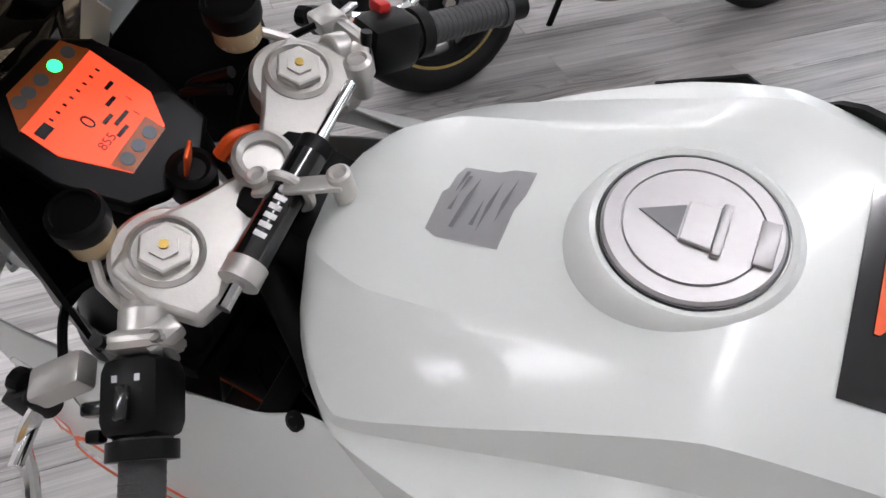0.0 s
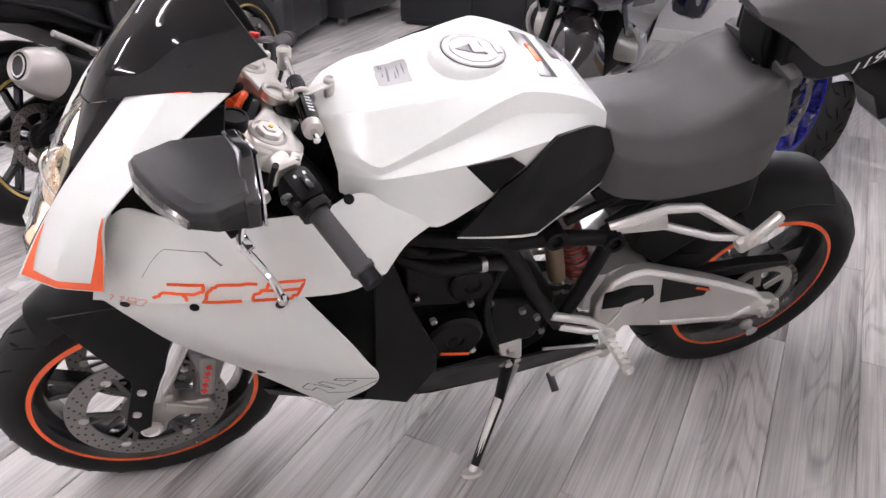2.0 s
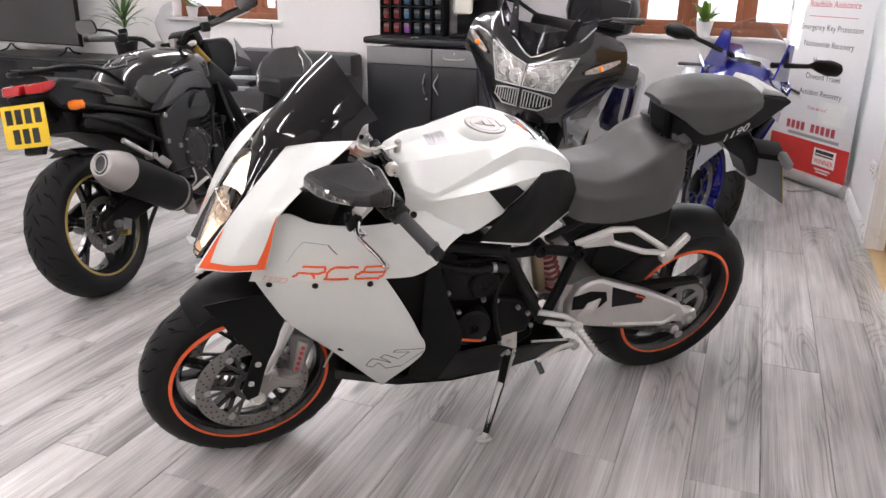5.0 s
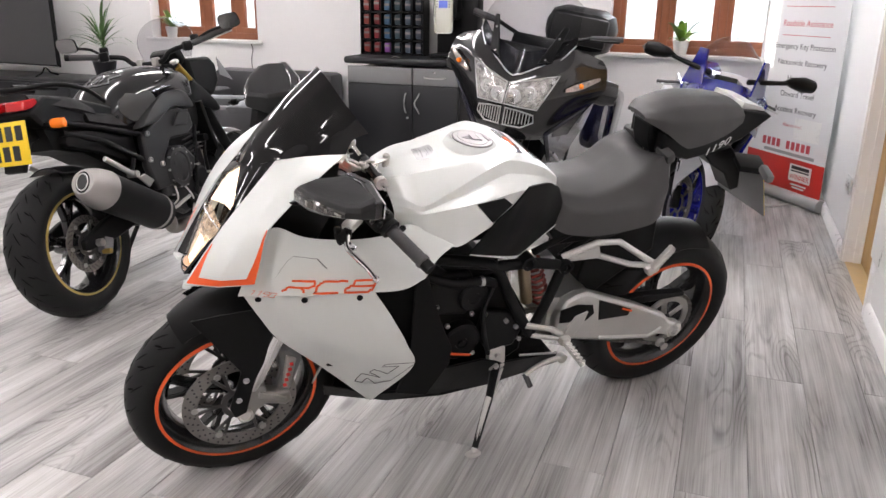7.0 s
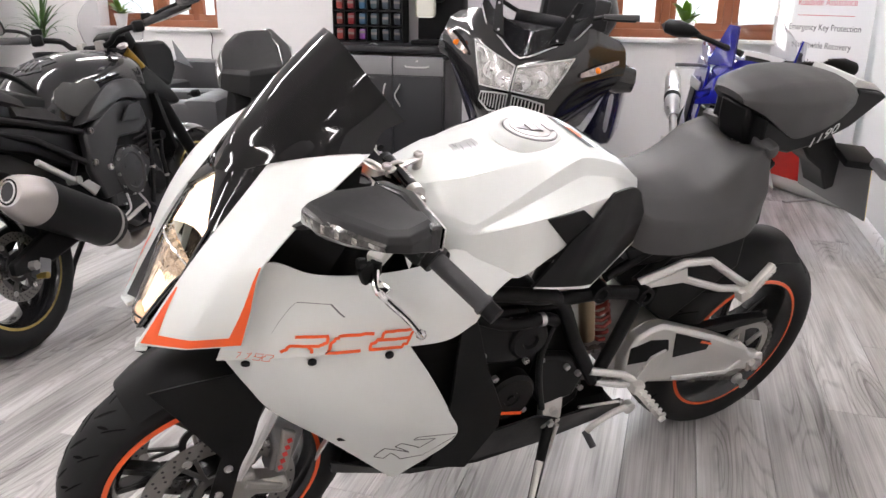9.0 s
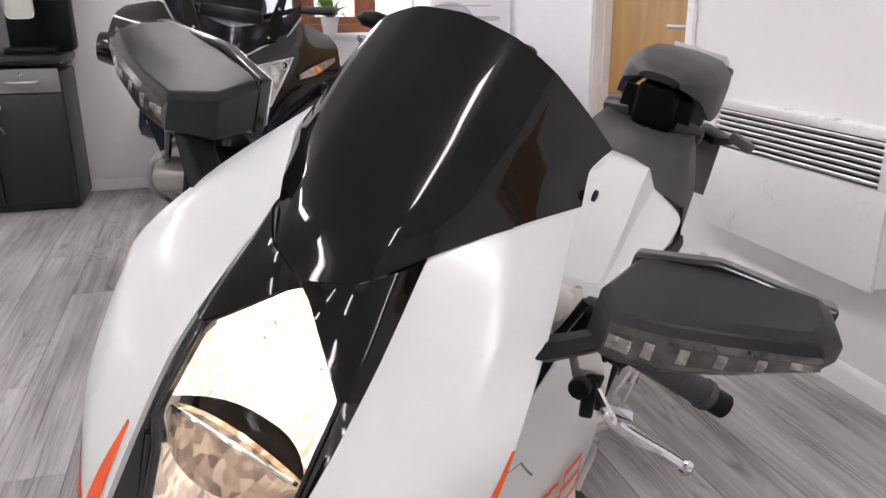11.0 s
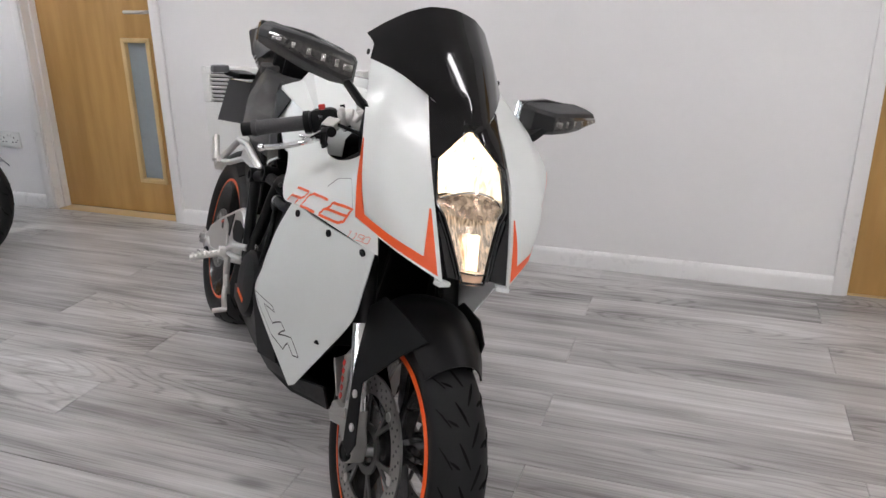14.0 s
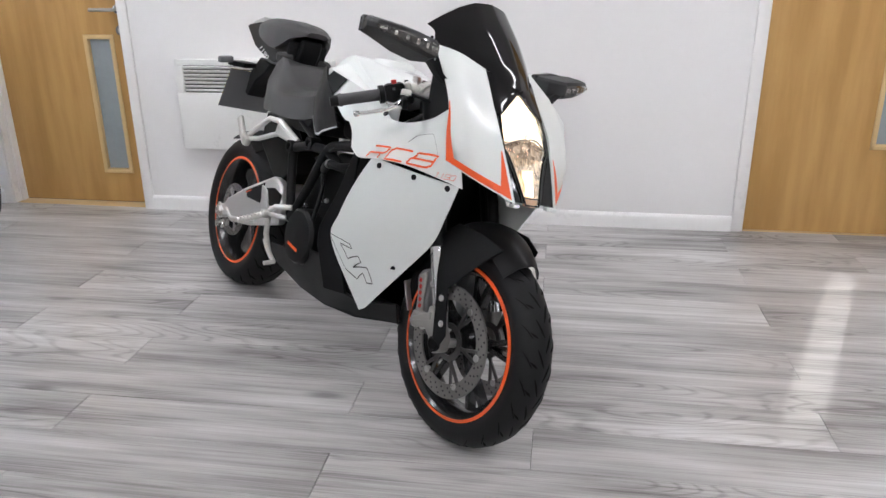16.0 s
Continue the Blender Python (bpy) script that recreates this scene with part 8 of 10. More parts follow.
    for line in ([(0.400, -0.02), (0.430, -0.075), (0.475, -0.055), (0.530, -0.085), (0.560, -0.03), (0.545, 0.0), (0.560, 0.03), (0.530, 0.085), (0.475, 0.055), (0.430, 0.075), (0.400, 0.02), (0.400, -0.02)], [(0.44, -0.022), (0.51, -0.022)], [(0.44, 0.0), (0.51, 0.0)], [(0.44, 0.022), (0.51, 0.022)]):
        pts = []
        for x, y in line:
            uv = shape.find((x, y, 1.0), 12)
            pts.append(shape.at(*uv) + Vector((-0.003, 0, 0.003)))
        tube(pts, 0.003, 6, bm)
    part("tank_protector", bm, GREY_PL, k, "clear ribbed tank protector")
    en = part("engine", prism([(0.97, 0.50), (0.94, 0.66), (0.66, 0.72), (0.48, 0.58), (0.46, 0.40), (0.52, 0.27), (0.85, 0.25), (0.95, 0.36)], -0.150, 0.150), BLACK_SATIN, k, "black and grey engine", bevel=0.015)
    # dark mass added to close the see-through gap between tank and engine
    part("air_box", prism([(1.02, 0.86), (0.50, 0.80), (0.46, 0.62), (0.92, 0.60), (1.00, 0.72)], -0.140, 0.140), BLACK_MATT, k)
    for z in (0.575, 0.60, 0.625, 0.65):
        part("cooling_fin", box(0.16, 0.335, 0.008, (0.87, 0, z), (0, -8, 0), bevel=0.002), DARKGREY, en)
    part("crankcase", prism([(0.92, 0.32), (0.90, 0.50), (0.78, 0.62), (0.60, 0.64), (0.54, 0.50), (0.52, 0.36), (0.66, 0.28)], -0.172, 0.172), DARKGREY, en, bevel=0.018)
    part("clutch_cover", lathe([(0.098, 0), (0.098, 0.022), (0.088, 0.036), (0.070, 0.040), (0.064, 0.034), (0.030, 0.038), (0, 0.040)], 32, "Y"), DARKGREY, en, m=pose(0.665, -0.165, 0.525) @ Matrix.Diagonal((1, -1, 1.1, 1)))
    part("pickup_cover", lathe([(0.060, 0), (0.060, 0.02), (0.045, 0.03), (0, 0.03)], 24, "Y"), BLACK_SATIN, en, m=pose(0.845, -0.165, 0.44) @ Matrix.Diagonal((1, -1, 1, 1)))
    part("water_pump", lathe([(0.040, 0), (0.040, 0.03), (0.026, 0.045), (0.020, 0.05), (0, 0.05)], 20, "Y"), BLACK_SATIN, en, m=pose(0.72, -0.165, 0.335) @ Matrix.Diagonal((1, -1, 1, 1)))
    for i in range(10):
        t = 2 * math.pi * i / 10
        part("cover_bolt", lathe([(0.007, 0), (0.007, 0.012), (0, 0.012)], 8, "Y"), STEEL, en, m=pose(0.665 + 0.090 * math.cos(t), -0.188, 0.525 + 0.099 * math.sin(t)) @ Matrix.Diagonal((1, -1, 1, 1)))
    for i in range(3):
        t = 2 * math.pi * i / 3 + 0.5
        part("cover_hole", lathe([(0.014, 0), (0.014, 0.003), (0, 0.003)], 12, "Y"), INK, en, m=pose(0.665 + 0.045 * math.cos(t), -0.200, 0.525 + 0.05 * math.sin(t)) @ Matrix.Diagonal((1, -1, 1, 1)))
    part("brake_pedal", tube(catmull([(0.46, -0.18, 0.40), (0.52, -0.20, 0.345), (0.62, -0.21, 0.365), (0.66, -0.215, 0.375)], 4), 0.009, 8), ALU, k)
    for y in (-0.06, -0.02, 0.02, 0.06):
        part("header_pipe", tube(catmull([(0.93, y * 1.6, 0.58), (1.03, y * 1.6, 0.53), (1.04, y * 1.4, 0.36), (0.92, y, 0.23), (0.78, y * 0.6, 0.20)], 5), 0.019, 10), bpy.data.materials["exhaust_steel"], k)
    part("radiator", box(0.03, 0.34, 0.28, (1.05, 0, 0.68), (0, -14, 0), bevel=0.004), BLACK_MATT, k)
    part("headlamp_mask", prism([(1.07, 1.045), (1.30, 1.045), (1.36, 1.00), (1.36, 0.90), (1.28, 0.825), (1.10, 0.88)], -0.105, 0.105), BLACK_SATIN, k, "black headlamp mask", bevel=0.02)
    part("front_plate_side", slab([(1.345, -0.120, 1.035), (1.475, -0.120, 0.895), (1.345, -0.120, 0.935)], 0.004), GREY_PL, k)
    part("fly_screen", Patch([[(1.08, -0.13, 1.05), (1.14, 0, 1.06), (1.04, 0.13, 1.05)], [(1.14, -0.13, 1.16), (1.16, 0, 1.17), (1.02, 0.135, 1.15)], [(1.15, -0.10, 1.215), (1.15, 0, 1.235), (1.03, 0.105, 1.215)], [(1.13, -0.05, 1.255), (1.12, 0, 1.268), (1.06, 0.06, 1.255)]]).mesh(12, 12, 0.003), SMOKE, k, "clear fly screen").visible_shadow = False
    part("screen_edge", tube(catmull([(1.08, -0.131, 1.05), (1.14, -0.131, 1.16), (1.15, -0.101, 1.215), (1.13, -0.05, 1.256), (1.12, 0, 1.269), (1.06, 0.06, 1.256), (1.03, 0.106, 1.216), (1.02, 0.136, 1.15), (1.04, 0.131, 1.05)], 4), 0.0025, 6), SMOKE, k)
    part("instrument_panel", box(0.06, 0.17, 0.08, (1.06, 0, 1.06), (0, -30, 0), bevel=0.012), BLACK_SATIN, k)
    part("front_mudguard", Patch([[(1.44 + 0.33 * math.cos(radians(a)), 0.07 * f, 0.30 + (0.33 - 0.03 * f * f) * math.sin(radians(a))) for f in (-1, -0.5, 0, 0.5, 1)] for a in (40, 65, 90, 115, 140)]).mesh(10, 16, 0.004), BLACK_GLOSS, k)
    part("hugger", Patch([[(0.03 + 0.35 * math.cos(radians(a)), 0.09 * f, 0.318 + (0.35 - 0.03 * f * f) * math.sin(radians(a))) for f in (-1, -0.5, 0, 0.5, 1)] for a in (20, 45, 70, 95)]).mesh(10, 14, 0.004), BLACK_SATIN, k)
    pm = pose(-0.43, 0, 0.795, 0, 12, 0)
    pl = part("number_plate", box(0.004, 0.225, 0.175, bevel=0.001), YELLOW, k, "yellow rear number plate", m=pm.copy())
    for r, zc, n in ((0, 0.040, 4), (1, -0.040, 3)):
        for i in range(n):
            part("plate_bar", box(0.001, 0.034, 0.060, (-0.0027, -0.049 * (n - 1) / 2 + 0.049 * i, zc)), INK, pl, m=pm.copy())
    part("plate_hanger", prism([(-0.20, 0.86), (-0.36, 0.84), (-0.43, 0.68), (-0.40, 0.67), (-0.30, 0.78), (-0.18, 0.80)], -0.05, 0.05), BLACK_SATIN, k, bevel=0.006)
    part("inner_guard", prism([(0.45, 0.74), (0.05, 0.80), (-0.25, 0.84), (-0.20, 0.74), (0.05, 0.70), (0.35, 0.58)], -0.09, 0.09), BLACK_MATT, k)
    part("side_stand", tube([(0.68, 0.12, 0.28), (0.64, 0.20, 0.14), (0.60, 0.27, -0.035)], 0.012, 10), BLACK_SATIN, k)
    # rows of engine screws and hoses on the open side
    for i in range(9):
        t = i / 8
        part("case_screw", lathe([(0.006, 0), (0.006, 0.012), (0, 0.013)], 8, "Y"), STEEL, en, m=pose(0.54 + 0.36 * t, -0.172, 0.345 + 0.14 * math.sin(3.1 * t)) @ Matrix.Diagonal((1, -1, 1, 1)))
    for q in ([(0.93, -0.15, 0.70), (0.85, -0.19, 0.63), (0.80, -0.20, 0.50), (0.76, -0.19, 0.36)], [(1.02, -0.14, 0.62), (0.93, -0.18, 0.55), (0.92, -0.18, 0.42), (0.86, -0.17, 0.32)]):
        part("engine_hose", tube(catmull(q, 5), 0.010, 10), BLACK_SATIN, en)
    for x, y, z in ((0.805, -0.20, 0.51), (0.925, -0.18, 0.45)):
        part("hose_clip", lathe([(0.0125, -0.006), (0.0125, 0.006)], 12), STEEL, en, m=pose(x, y, z))
    for q in ([(0.66, -0.19, 0.44), (0.70, -0.205, 0.36), (0.68, -0.20, 0.29)], [(0.60, -0.185, 0.44), (0.58, -0.20, 0.38), (0.52, -0.19, 0.35)]):
        part("cable", tube(catmull(q, 5), 0.005, 8), STEEL, en)
    # the tail is short
    for ob in k.children_recursive:
        if ob.name.split(".")[0] in ("tail_unit", "grab_rail", "rack_bar", "tail_lamp", "turn_signal_stalk", "turn_signal", "number_plate", "plate_bar", "plate_hanger", "inner_guard"):
            for v in ob.data.vertices:
                if v.co.x < 0.3:
                    v.co.x = 0.3 + (v.co.x - 0.3) * 0.64
    return k


naked()


# ---- the dark touring motorcycle ----
def tourer():
    k = thing("touring_motorcycle", "dark grey touring motorcycle with clear headlamps, panniers and top case", "motorcycle", bike_pose(-1.395, -2.722, 44.4, 9.36) @ Matrix.Scale(1.015, 4), group="parked motorcycles")
    GRAPH = material("graphite_gloss_paint", (0.012, 0.0115, 0.012), 0.12, vary=0.1, scale=6, coat=0.7)
    fw = wheel("front_wheel", k, 1.50, 0.30, 0.30, 0.120, 0.222, 5, material("silver_wheel_paint", (0.30, 0.30, 0.30), 0.35, 0.5), None, (-0.075, 0.075), 20, "silver cast front wheel")
    rw = wheel("rear_wheel", k, 0.0, 0.315, 0.315, 0.180, 0.222, 5, bpy.data.materials["silver_wheel_paint"], None, (), 20, "silver cast rear wheel")
    # front fairing
    rows = [
        [(1.52, 0, 1.005), (1.47, 0.13, 1.070), (1.38, 0.262, 1.160), (1.26, 0.400, 1.120)],
        [(1.58, 0, 0.955), (1.54, 0.13, 0.985), (1.45, 0.275, 1.040), (1.28, 0.440, 1.080)],
        [(1.615, 0, 0.845), (1.58, 0.10, 0.850), (1.48, 0.240, 0.910), (1.30, 0.455, 0.980)],
        [(1.605, 0, 0.720), (1.575, 0.08, 0.716), (1.49, 0.170, 0.705), (1.30, 0.360, 0.820)],
        [(1.54, 0, 0.655), (1.52, 0.08, 0.652), (1.45, 0.165, 0.655), (1.26, 0.300, 0.690)],
    ]
    fair = hull(k, "front_fairing", rows, GRAPH, "gloss dark grey front fairing", nu=32, nv=28, soft=0.35)
    REFL = material("clear_lamp_reflector", (0.56, 0.55, 0.53), 0.16, 0.75, vary=0.55, scale=26)
    CLEARAMB = material("amber_clear_lens", (0.36, 0.30, 0.27), 0.15, 0.5, vary=0.8, scale=60, coat=0.6)
    for s in (1, -1):
        def lamp_face(dx):
            return Patch([[(x + dx, y * s, z) for x, y, z in row] for row in (
                [(1.590, 0.006, 0.952), (1.552, 0.120, 0.985), (1.480, 0.240, 1.024)],
                [(1.622, 0.006, 0.895), (1.585, 0.100, 0.910), (1.512, 0.205, 0.930)],
                [(1.630, 0.006, 0.843), (1.600, 0.085, 0.838), (1.545, 0.165, 0.832)])], 0.5)
        hl = part("headlamp", lamp_face(0.022).mesh(14, 10, 0.003 * -s), LENS, fair, "clear twin headlamp")
        hl.visible_shadow = False
        part("headlamp_reflector", lamp_face(0.004).mesh(14, 10, 0.004 * -s), REFL, fair, "silver headlamp reflector")
        rim = lamp_face(0.020)
        part("headlamp_rim", tube([rim.at(u_, 0) for u_ in (0, 0.25, 0.5, 0.75, 1)] + [rim.at(1, v_) for v_ in (0.33, 0.66)] + [rim.at(u_, 1) for u_ in (1, 0.75, 0.5, 0.25, 0)] + [rim.at(0, v_) for v_ in (0.66, 0.33)], 0.004, 6, closed=True), SILVER_PL, fair)
        for u_, v_, r in ((0.22, 0.62, 0.034), (0.58, 0.52, 0.036), (0.90, 0.14, 0.014)):
            c_ = lamp_face(0.008).at(u_, v_)
            part("lamp_bowl", lathe([(r, -0.002), (r * 0.85, -0.012), (r * 0.4, -0.02), (r * 0.25, 0.0), (0, 0.004)], 20, "X"), CHROME, fair, m=Matrix.Translation(c_))
            part("lamp_rim", lathe([(r, -0.004), (r + 0.004, 0.0), (r, 0.003)], 20, "X", closed=True), STEEL, fair, m=Matrix.Translation(c_ + Vector((0.001, 0, 0))))
        kid = [(1.628, 0.012 * s, 0.822), (1.600, 0.090 * s, 0.814), (1.560, 0.152 * s, 0.800), (1.552, 0.158 * s, 0.762), (1.585, 0.100 * s, 0.728), (1.622, 0.012 * s, 0.732)]
        part("kidney_grille", slab(kid[::s], 0.004), BLACK_MATT, fair, "kidney-shaped air grille")
        part("grille_rim", tube([Vector(q) + Vector((0.003, 0, 0)) for q in kid], 0.005, 6, closed=True), SILVER_PL, fair)
        for i in range(8):
            y = 0.026 + 0.016 * i
            part("grille_bar", box(0.006, 0.005, 0.078 - 0.004 * i, (1.630 - 0.52 * max(y - 0.05, 0) - 0.2 * min(y, 0.05), y * s, 0.776)), SILVER_PL, fair)
        part("turn_lamp", Patch([[(1.466, 0.278 * s, 0.962), (1.42, 0.345 * s, 1.004), (1.345, 0.425 * s, 1.042)], [(1.476, 0.282 * s, 0.944), (1.43, 0.350 * s, 0.968), (1.356, 0.430 * s, 1.026)]]).mesh(10, 6, 0.012 * -s), CLEARAMB, fair, "clear turn lamp with an amber bulb")
        part("turn_bulb", lathe([(0, -0.024), (0.012, -0.014), (0.015, 0), (0.010, 0.016), (0, 0.022)], 14, "Y"), AMBER, fair, m=pose(1.428, 0.347 * s, 0.986, 0, 0, -48 * s) @ Matrix.Diagonal((0.7, 1, 1, 1)))
        part("lower_fairing", slab([(1.44, 0.19 * s, 0.70), (1.32, 0.37 * s, 0.88), (1.02, 0.36 * s, 0.92), (0.86, 0.30 * s, 0.70), (0.98, 0.22 * s, 0.46), (1.20, 0.20 * s, 0.50)][::s], 0.03), NAVY, k, "dark blue side fairing", bevel=0.02)
        part("fairing_badge", lathe([(0.030, 0), (0.030, 0.004), (0.024, 0.006), (0, 0.006)], 24, "Y"), SILVER_PL, k, m=pose(1.20, 0.345 * s, 0.78, -20 * s, 0, 18 * s) @ Matrix.Diagonal((1, s, 1, 1)))
        mr = part("mirror", lathe([(0, -0.11), (0.05, -0.09), (0.062, 0), (0.05, 0.08), (0, 0.10)], 20, "Y"), GRAPH, k, "dark body-coloured mirror below the bar", m=pose(1.14, 0.43 * s, 0.94, 0, 0, 20 * s) @ Matrix.Diagonal((0.8, 0.9, 1.2, 1)))
        part("mirror_glass", box(0.004, 0.15, 0.10, (1.090, 0.43 * s, 0.94), (0, 0, 20 * s), bevel=0.002), MIRROR, mr)
        part("fork_leg", rod((1.26, 0.10 * s, 0.90), (1.50, 0.10 * s, 0.30), 0.024), BLACK_MATT, k)
        part("grip", rod((1.04, 0.28 * s, 1.207), (0.99, 0.45 * s, 1.232), 0.017, seg=14), GRIPRUB, k)
        part("control_lever", tube([(1.08, 0.28 * s, 1.200), (1.06, 0.36 * s, 1.205), (1.03, 0.44 * s, 1.215)], 0.006, 8), BLACK_SATIN, k)
        pn = part("pannier", box(0.50, 0.20, 0.40, (0.02, 0.315 * s, 0.62), bevel=0.06), NAVY, k, "dark blue pannier with a grey rim")
        part("pannier_rim", tube(catmull([(0.24, 0.35 * s, 0.80), (0.27, 0.36 * s, 0.64), (0.22, 0.36 * s, 0.46), (0.0, 0.36 * s, 0.43)], 4), 0.016, 10), SILVER_PL, pn)
        part("cylinder", lathe([(0.08, -0.10), (0.085, 0.0), (0.075, 0.08), (0.03, 0.10)], 18, "Y"), ALU, k, m=pose(0.98, 0.18 * s, 0.40))
        part("crash_bar", tube(catmull([(1.18, 0.14 * s, 0.62), (1.17, 0.27 * s, 0.50), (1.10, 0.28 * s, 0.36), (0.98, 0.16 * s, 0.25)], 5), 0.012, 10), STEEL, k)
        part("brake_caliper", box(0.07, 0.04, 0.09, (1.42, 0.10 * s, 0.38), bevel=0.01), BLACK_SATIN, k)
    glass_ = [[(1.385, 0.268, 1.180), (1.445, 0.205, 1.088), (1.490, 0.125, 1.050)], [(1.340, 0.262, 1.270), (1.385, 0.200, 1.235), (1.420, 0.110, 1.205)], [(1.225, 0.235, 1.375), (1.250, 0.180, 1.410), (1.270, 0.100, 1.425)]]
    mids = [(1.565, 0, 0.985), (1.450, 0, 1.195), (1.285, 0, 1.432)]
    sheet = Patch([[(x, -y, z) for x, y, z in row] + [mids[n]] + [(x, y, z) for x, y, z in row[::-1]] for n, row in enumerate(glass_)], 0.8)
    part("windscreen", sheet.mesh(24, 18, 0.003), SMOKE, k, "clear tall windscreen").visible_shadow = False
    part("screen_base", sheet.mesh(24, 8, 0.003, out=-0.006, v=(0.0, 0.30)), material("smoked_screen_base", (0.012, 0.012, 0.013), 0.08, vary=0.1, coat=0.5), k, "dark tinted foot of the windscreen")
    part("screen_edge", tube([sheet.at(u_ / 20, 0) for u_ in range(21)], 0.004, 6), SILVER_PL, k)
    for s in (1, -1):
        part("screen_arm", slab([(1.500, 0.105 * s, 1.060), (1.372, 0.180 * s, 1.262), (1.352, 0.205 * s, 1.258), (1.462, 0.170 * s, 1.080)][::s], 0.012), BLACK_SATIN, k, "black screen support arm", bevel=0.003)
        for q in ((1.475, 0.140, 1.085), (1.405, 0.176, 1.200)):
            part("arm_screw", lathe([(0.006, 0), (0.006, 0.014), (0, 0.015)], 10, "X"), STEEL, k, m=pose(q[0], q[1] * s, q[2]))
    part("cockpit", prism([(1.44, 1.02), (1.26, 1.13), (1.16, 1.10), (1.20, 0.95), (1.36, 0.90)], -0.20, 0.20), BLACK_SATIN, k, bevel=0.02)
    part("instrument_panel", box(0.06, 0.26, 0.10, (1.22, 0, 1.13), (0, -35, 0), bevel=0.02), BLACK_SATIN, k)
    hull(k, "fuel_tank", [[(1.12, 0, 1.02), (1.12, 0.14, 1.0), (1.12, 0.24, 0.90)], [(0.90, 0, 1.08), (0.90, 0.16, 1.05), (0.90, 0.24, 0.92)], [(0.66, 0, 0.95), (0.66, 0.10, 0.93), (0.66, 0.16, 0.84)]], NAVY, "dark blue fuel tank", soft=1.0)
    hull(k, "seat", [[(0.68, 0, 0.90), (0.68, 0.10, 0.89), (0.68, 0.14, 0.80)], [(0.45, 0, 0.84), (0.45, 0.16, 0.83), (0.45, 0.19, 0.76)], [(0.25, 0, 0.92), (0.25, 0.15, 0.91), (0.25, 0.18, 0.80)], [(-0.10, 0, 0.94), (-0.10, 0.13, 0.93), (-0.10, 0.15, 0.82)]], VINYL_DARK, "black touring seat", thick=0.03)
    cs = part("top_case", box(0.42, 0.50, 0.32, (-0.28, -0.02, 1.165), bevel=0.12), BLACK_SATIN, k, "black rounded top case")
    part("case_backrest", box(0.05, 0.40, 0.20, (-0.075, 0, 1.17), bevel=0.02), VINYL_DARK, cs)
    part("case_rack", box(0.36, 0.20, 0.03, (-0.25, 0, 0.985), bevel=0.01), BLACK_SATIN, k)
    part("handlebar", tube(catmull([(1.04, -0.28, 1.207), (1.08, -0.17, 1.17), (1.12, 0, 1.12), (1.08, 0.17, 1.17), (1.04, 0.28, 1.207)], 5), 0.012, 10), BLACK_SATIN, k)
    part("engine", box(0.50, 0.30, 0.40, (0.86, 0, 0.42), bevel=0.05), BLACK_MATT, k, "dark engine block")
    part("underseat", prism([(0.70, 0.82), (-0.15, 0.86), (-0.20, 0.70), (0.30, 0.55), (0.70, 0.60)], -0.14, 0.14), BLACK_MATT, k)
    part("front_mudguard", Patch([[(1.50 + (0.335) * math.cos(radians(a)), 0.085 * f, 0.30 + (0.335 - 0.05 * f * f) * math.sin(radians(a))) for f in (-1, -0.5, 0, 0.5, 1)] for a in (18, 45, 75, 105, 135)]).mesh(12, 18, 0.005), GRAPH, k, "dark grey front mudguard")
    part("beak", prism([(1.56, 0.72), (1.42, 0.74), (1.30, 0.60), (1.40, 0.60)], -0.09, 0.09), BLACK_SATIN, k, bevel=0.01)
    part("side_stand", tube([(0.70, 0.14, 0.26), (0.66, 0.22, 0.12), (0.64, 0.27, 0.02)], 0.013, 10), BLACK_SATIN, k)
    # front end turned to the left
    steer = pose(1.36, 0, 0) @ Matrix.Rotation(radians(27), 4, "Z") @ pose(-1.36, 0, 0)
    fw.matrix_basis = steer @ fw.matrix_basis
    for ob in k.children:
        if ob.name.split(".")[0] in ("front_mudguard", "brake_caliper"):
            ob.data.transform(steer)
    part("center_stand", tube([(0.60, -0.12, 0.30), (0.50, -0.16, 0.10)], 0.013, 10), BLACK_SATIN, k)
    return k


tourer()


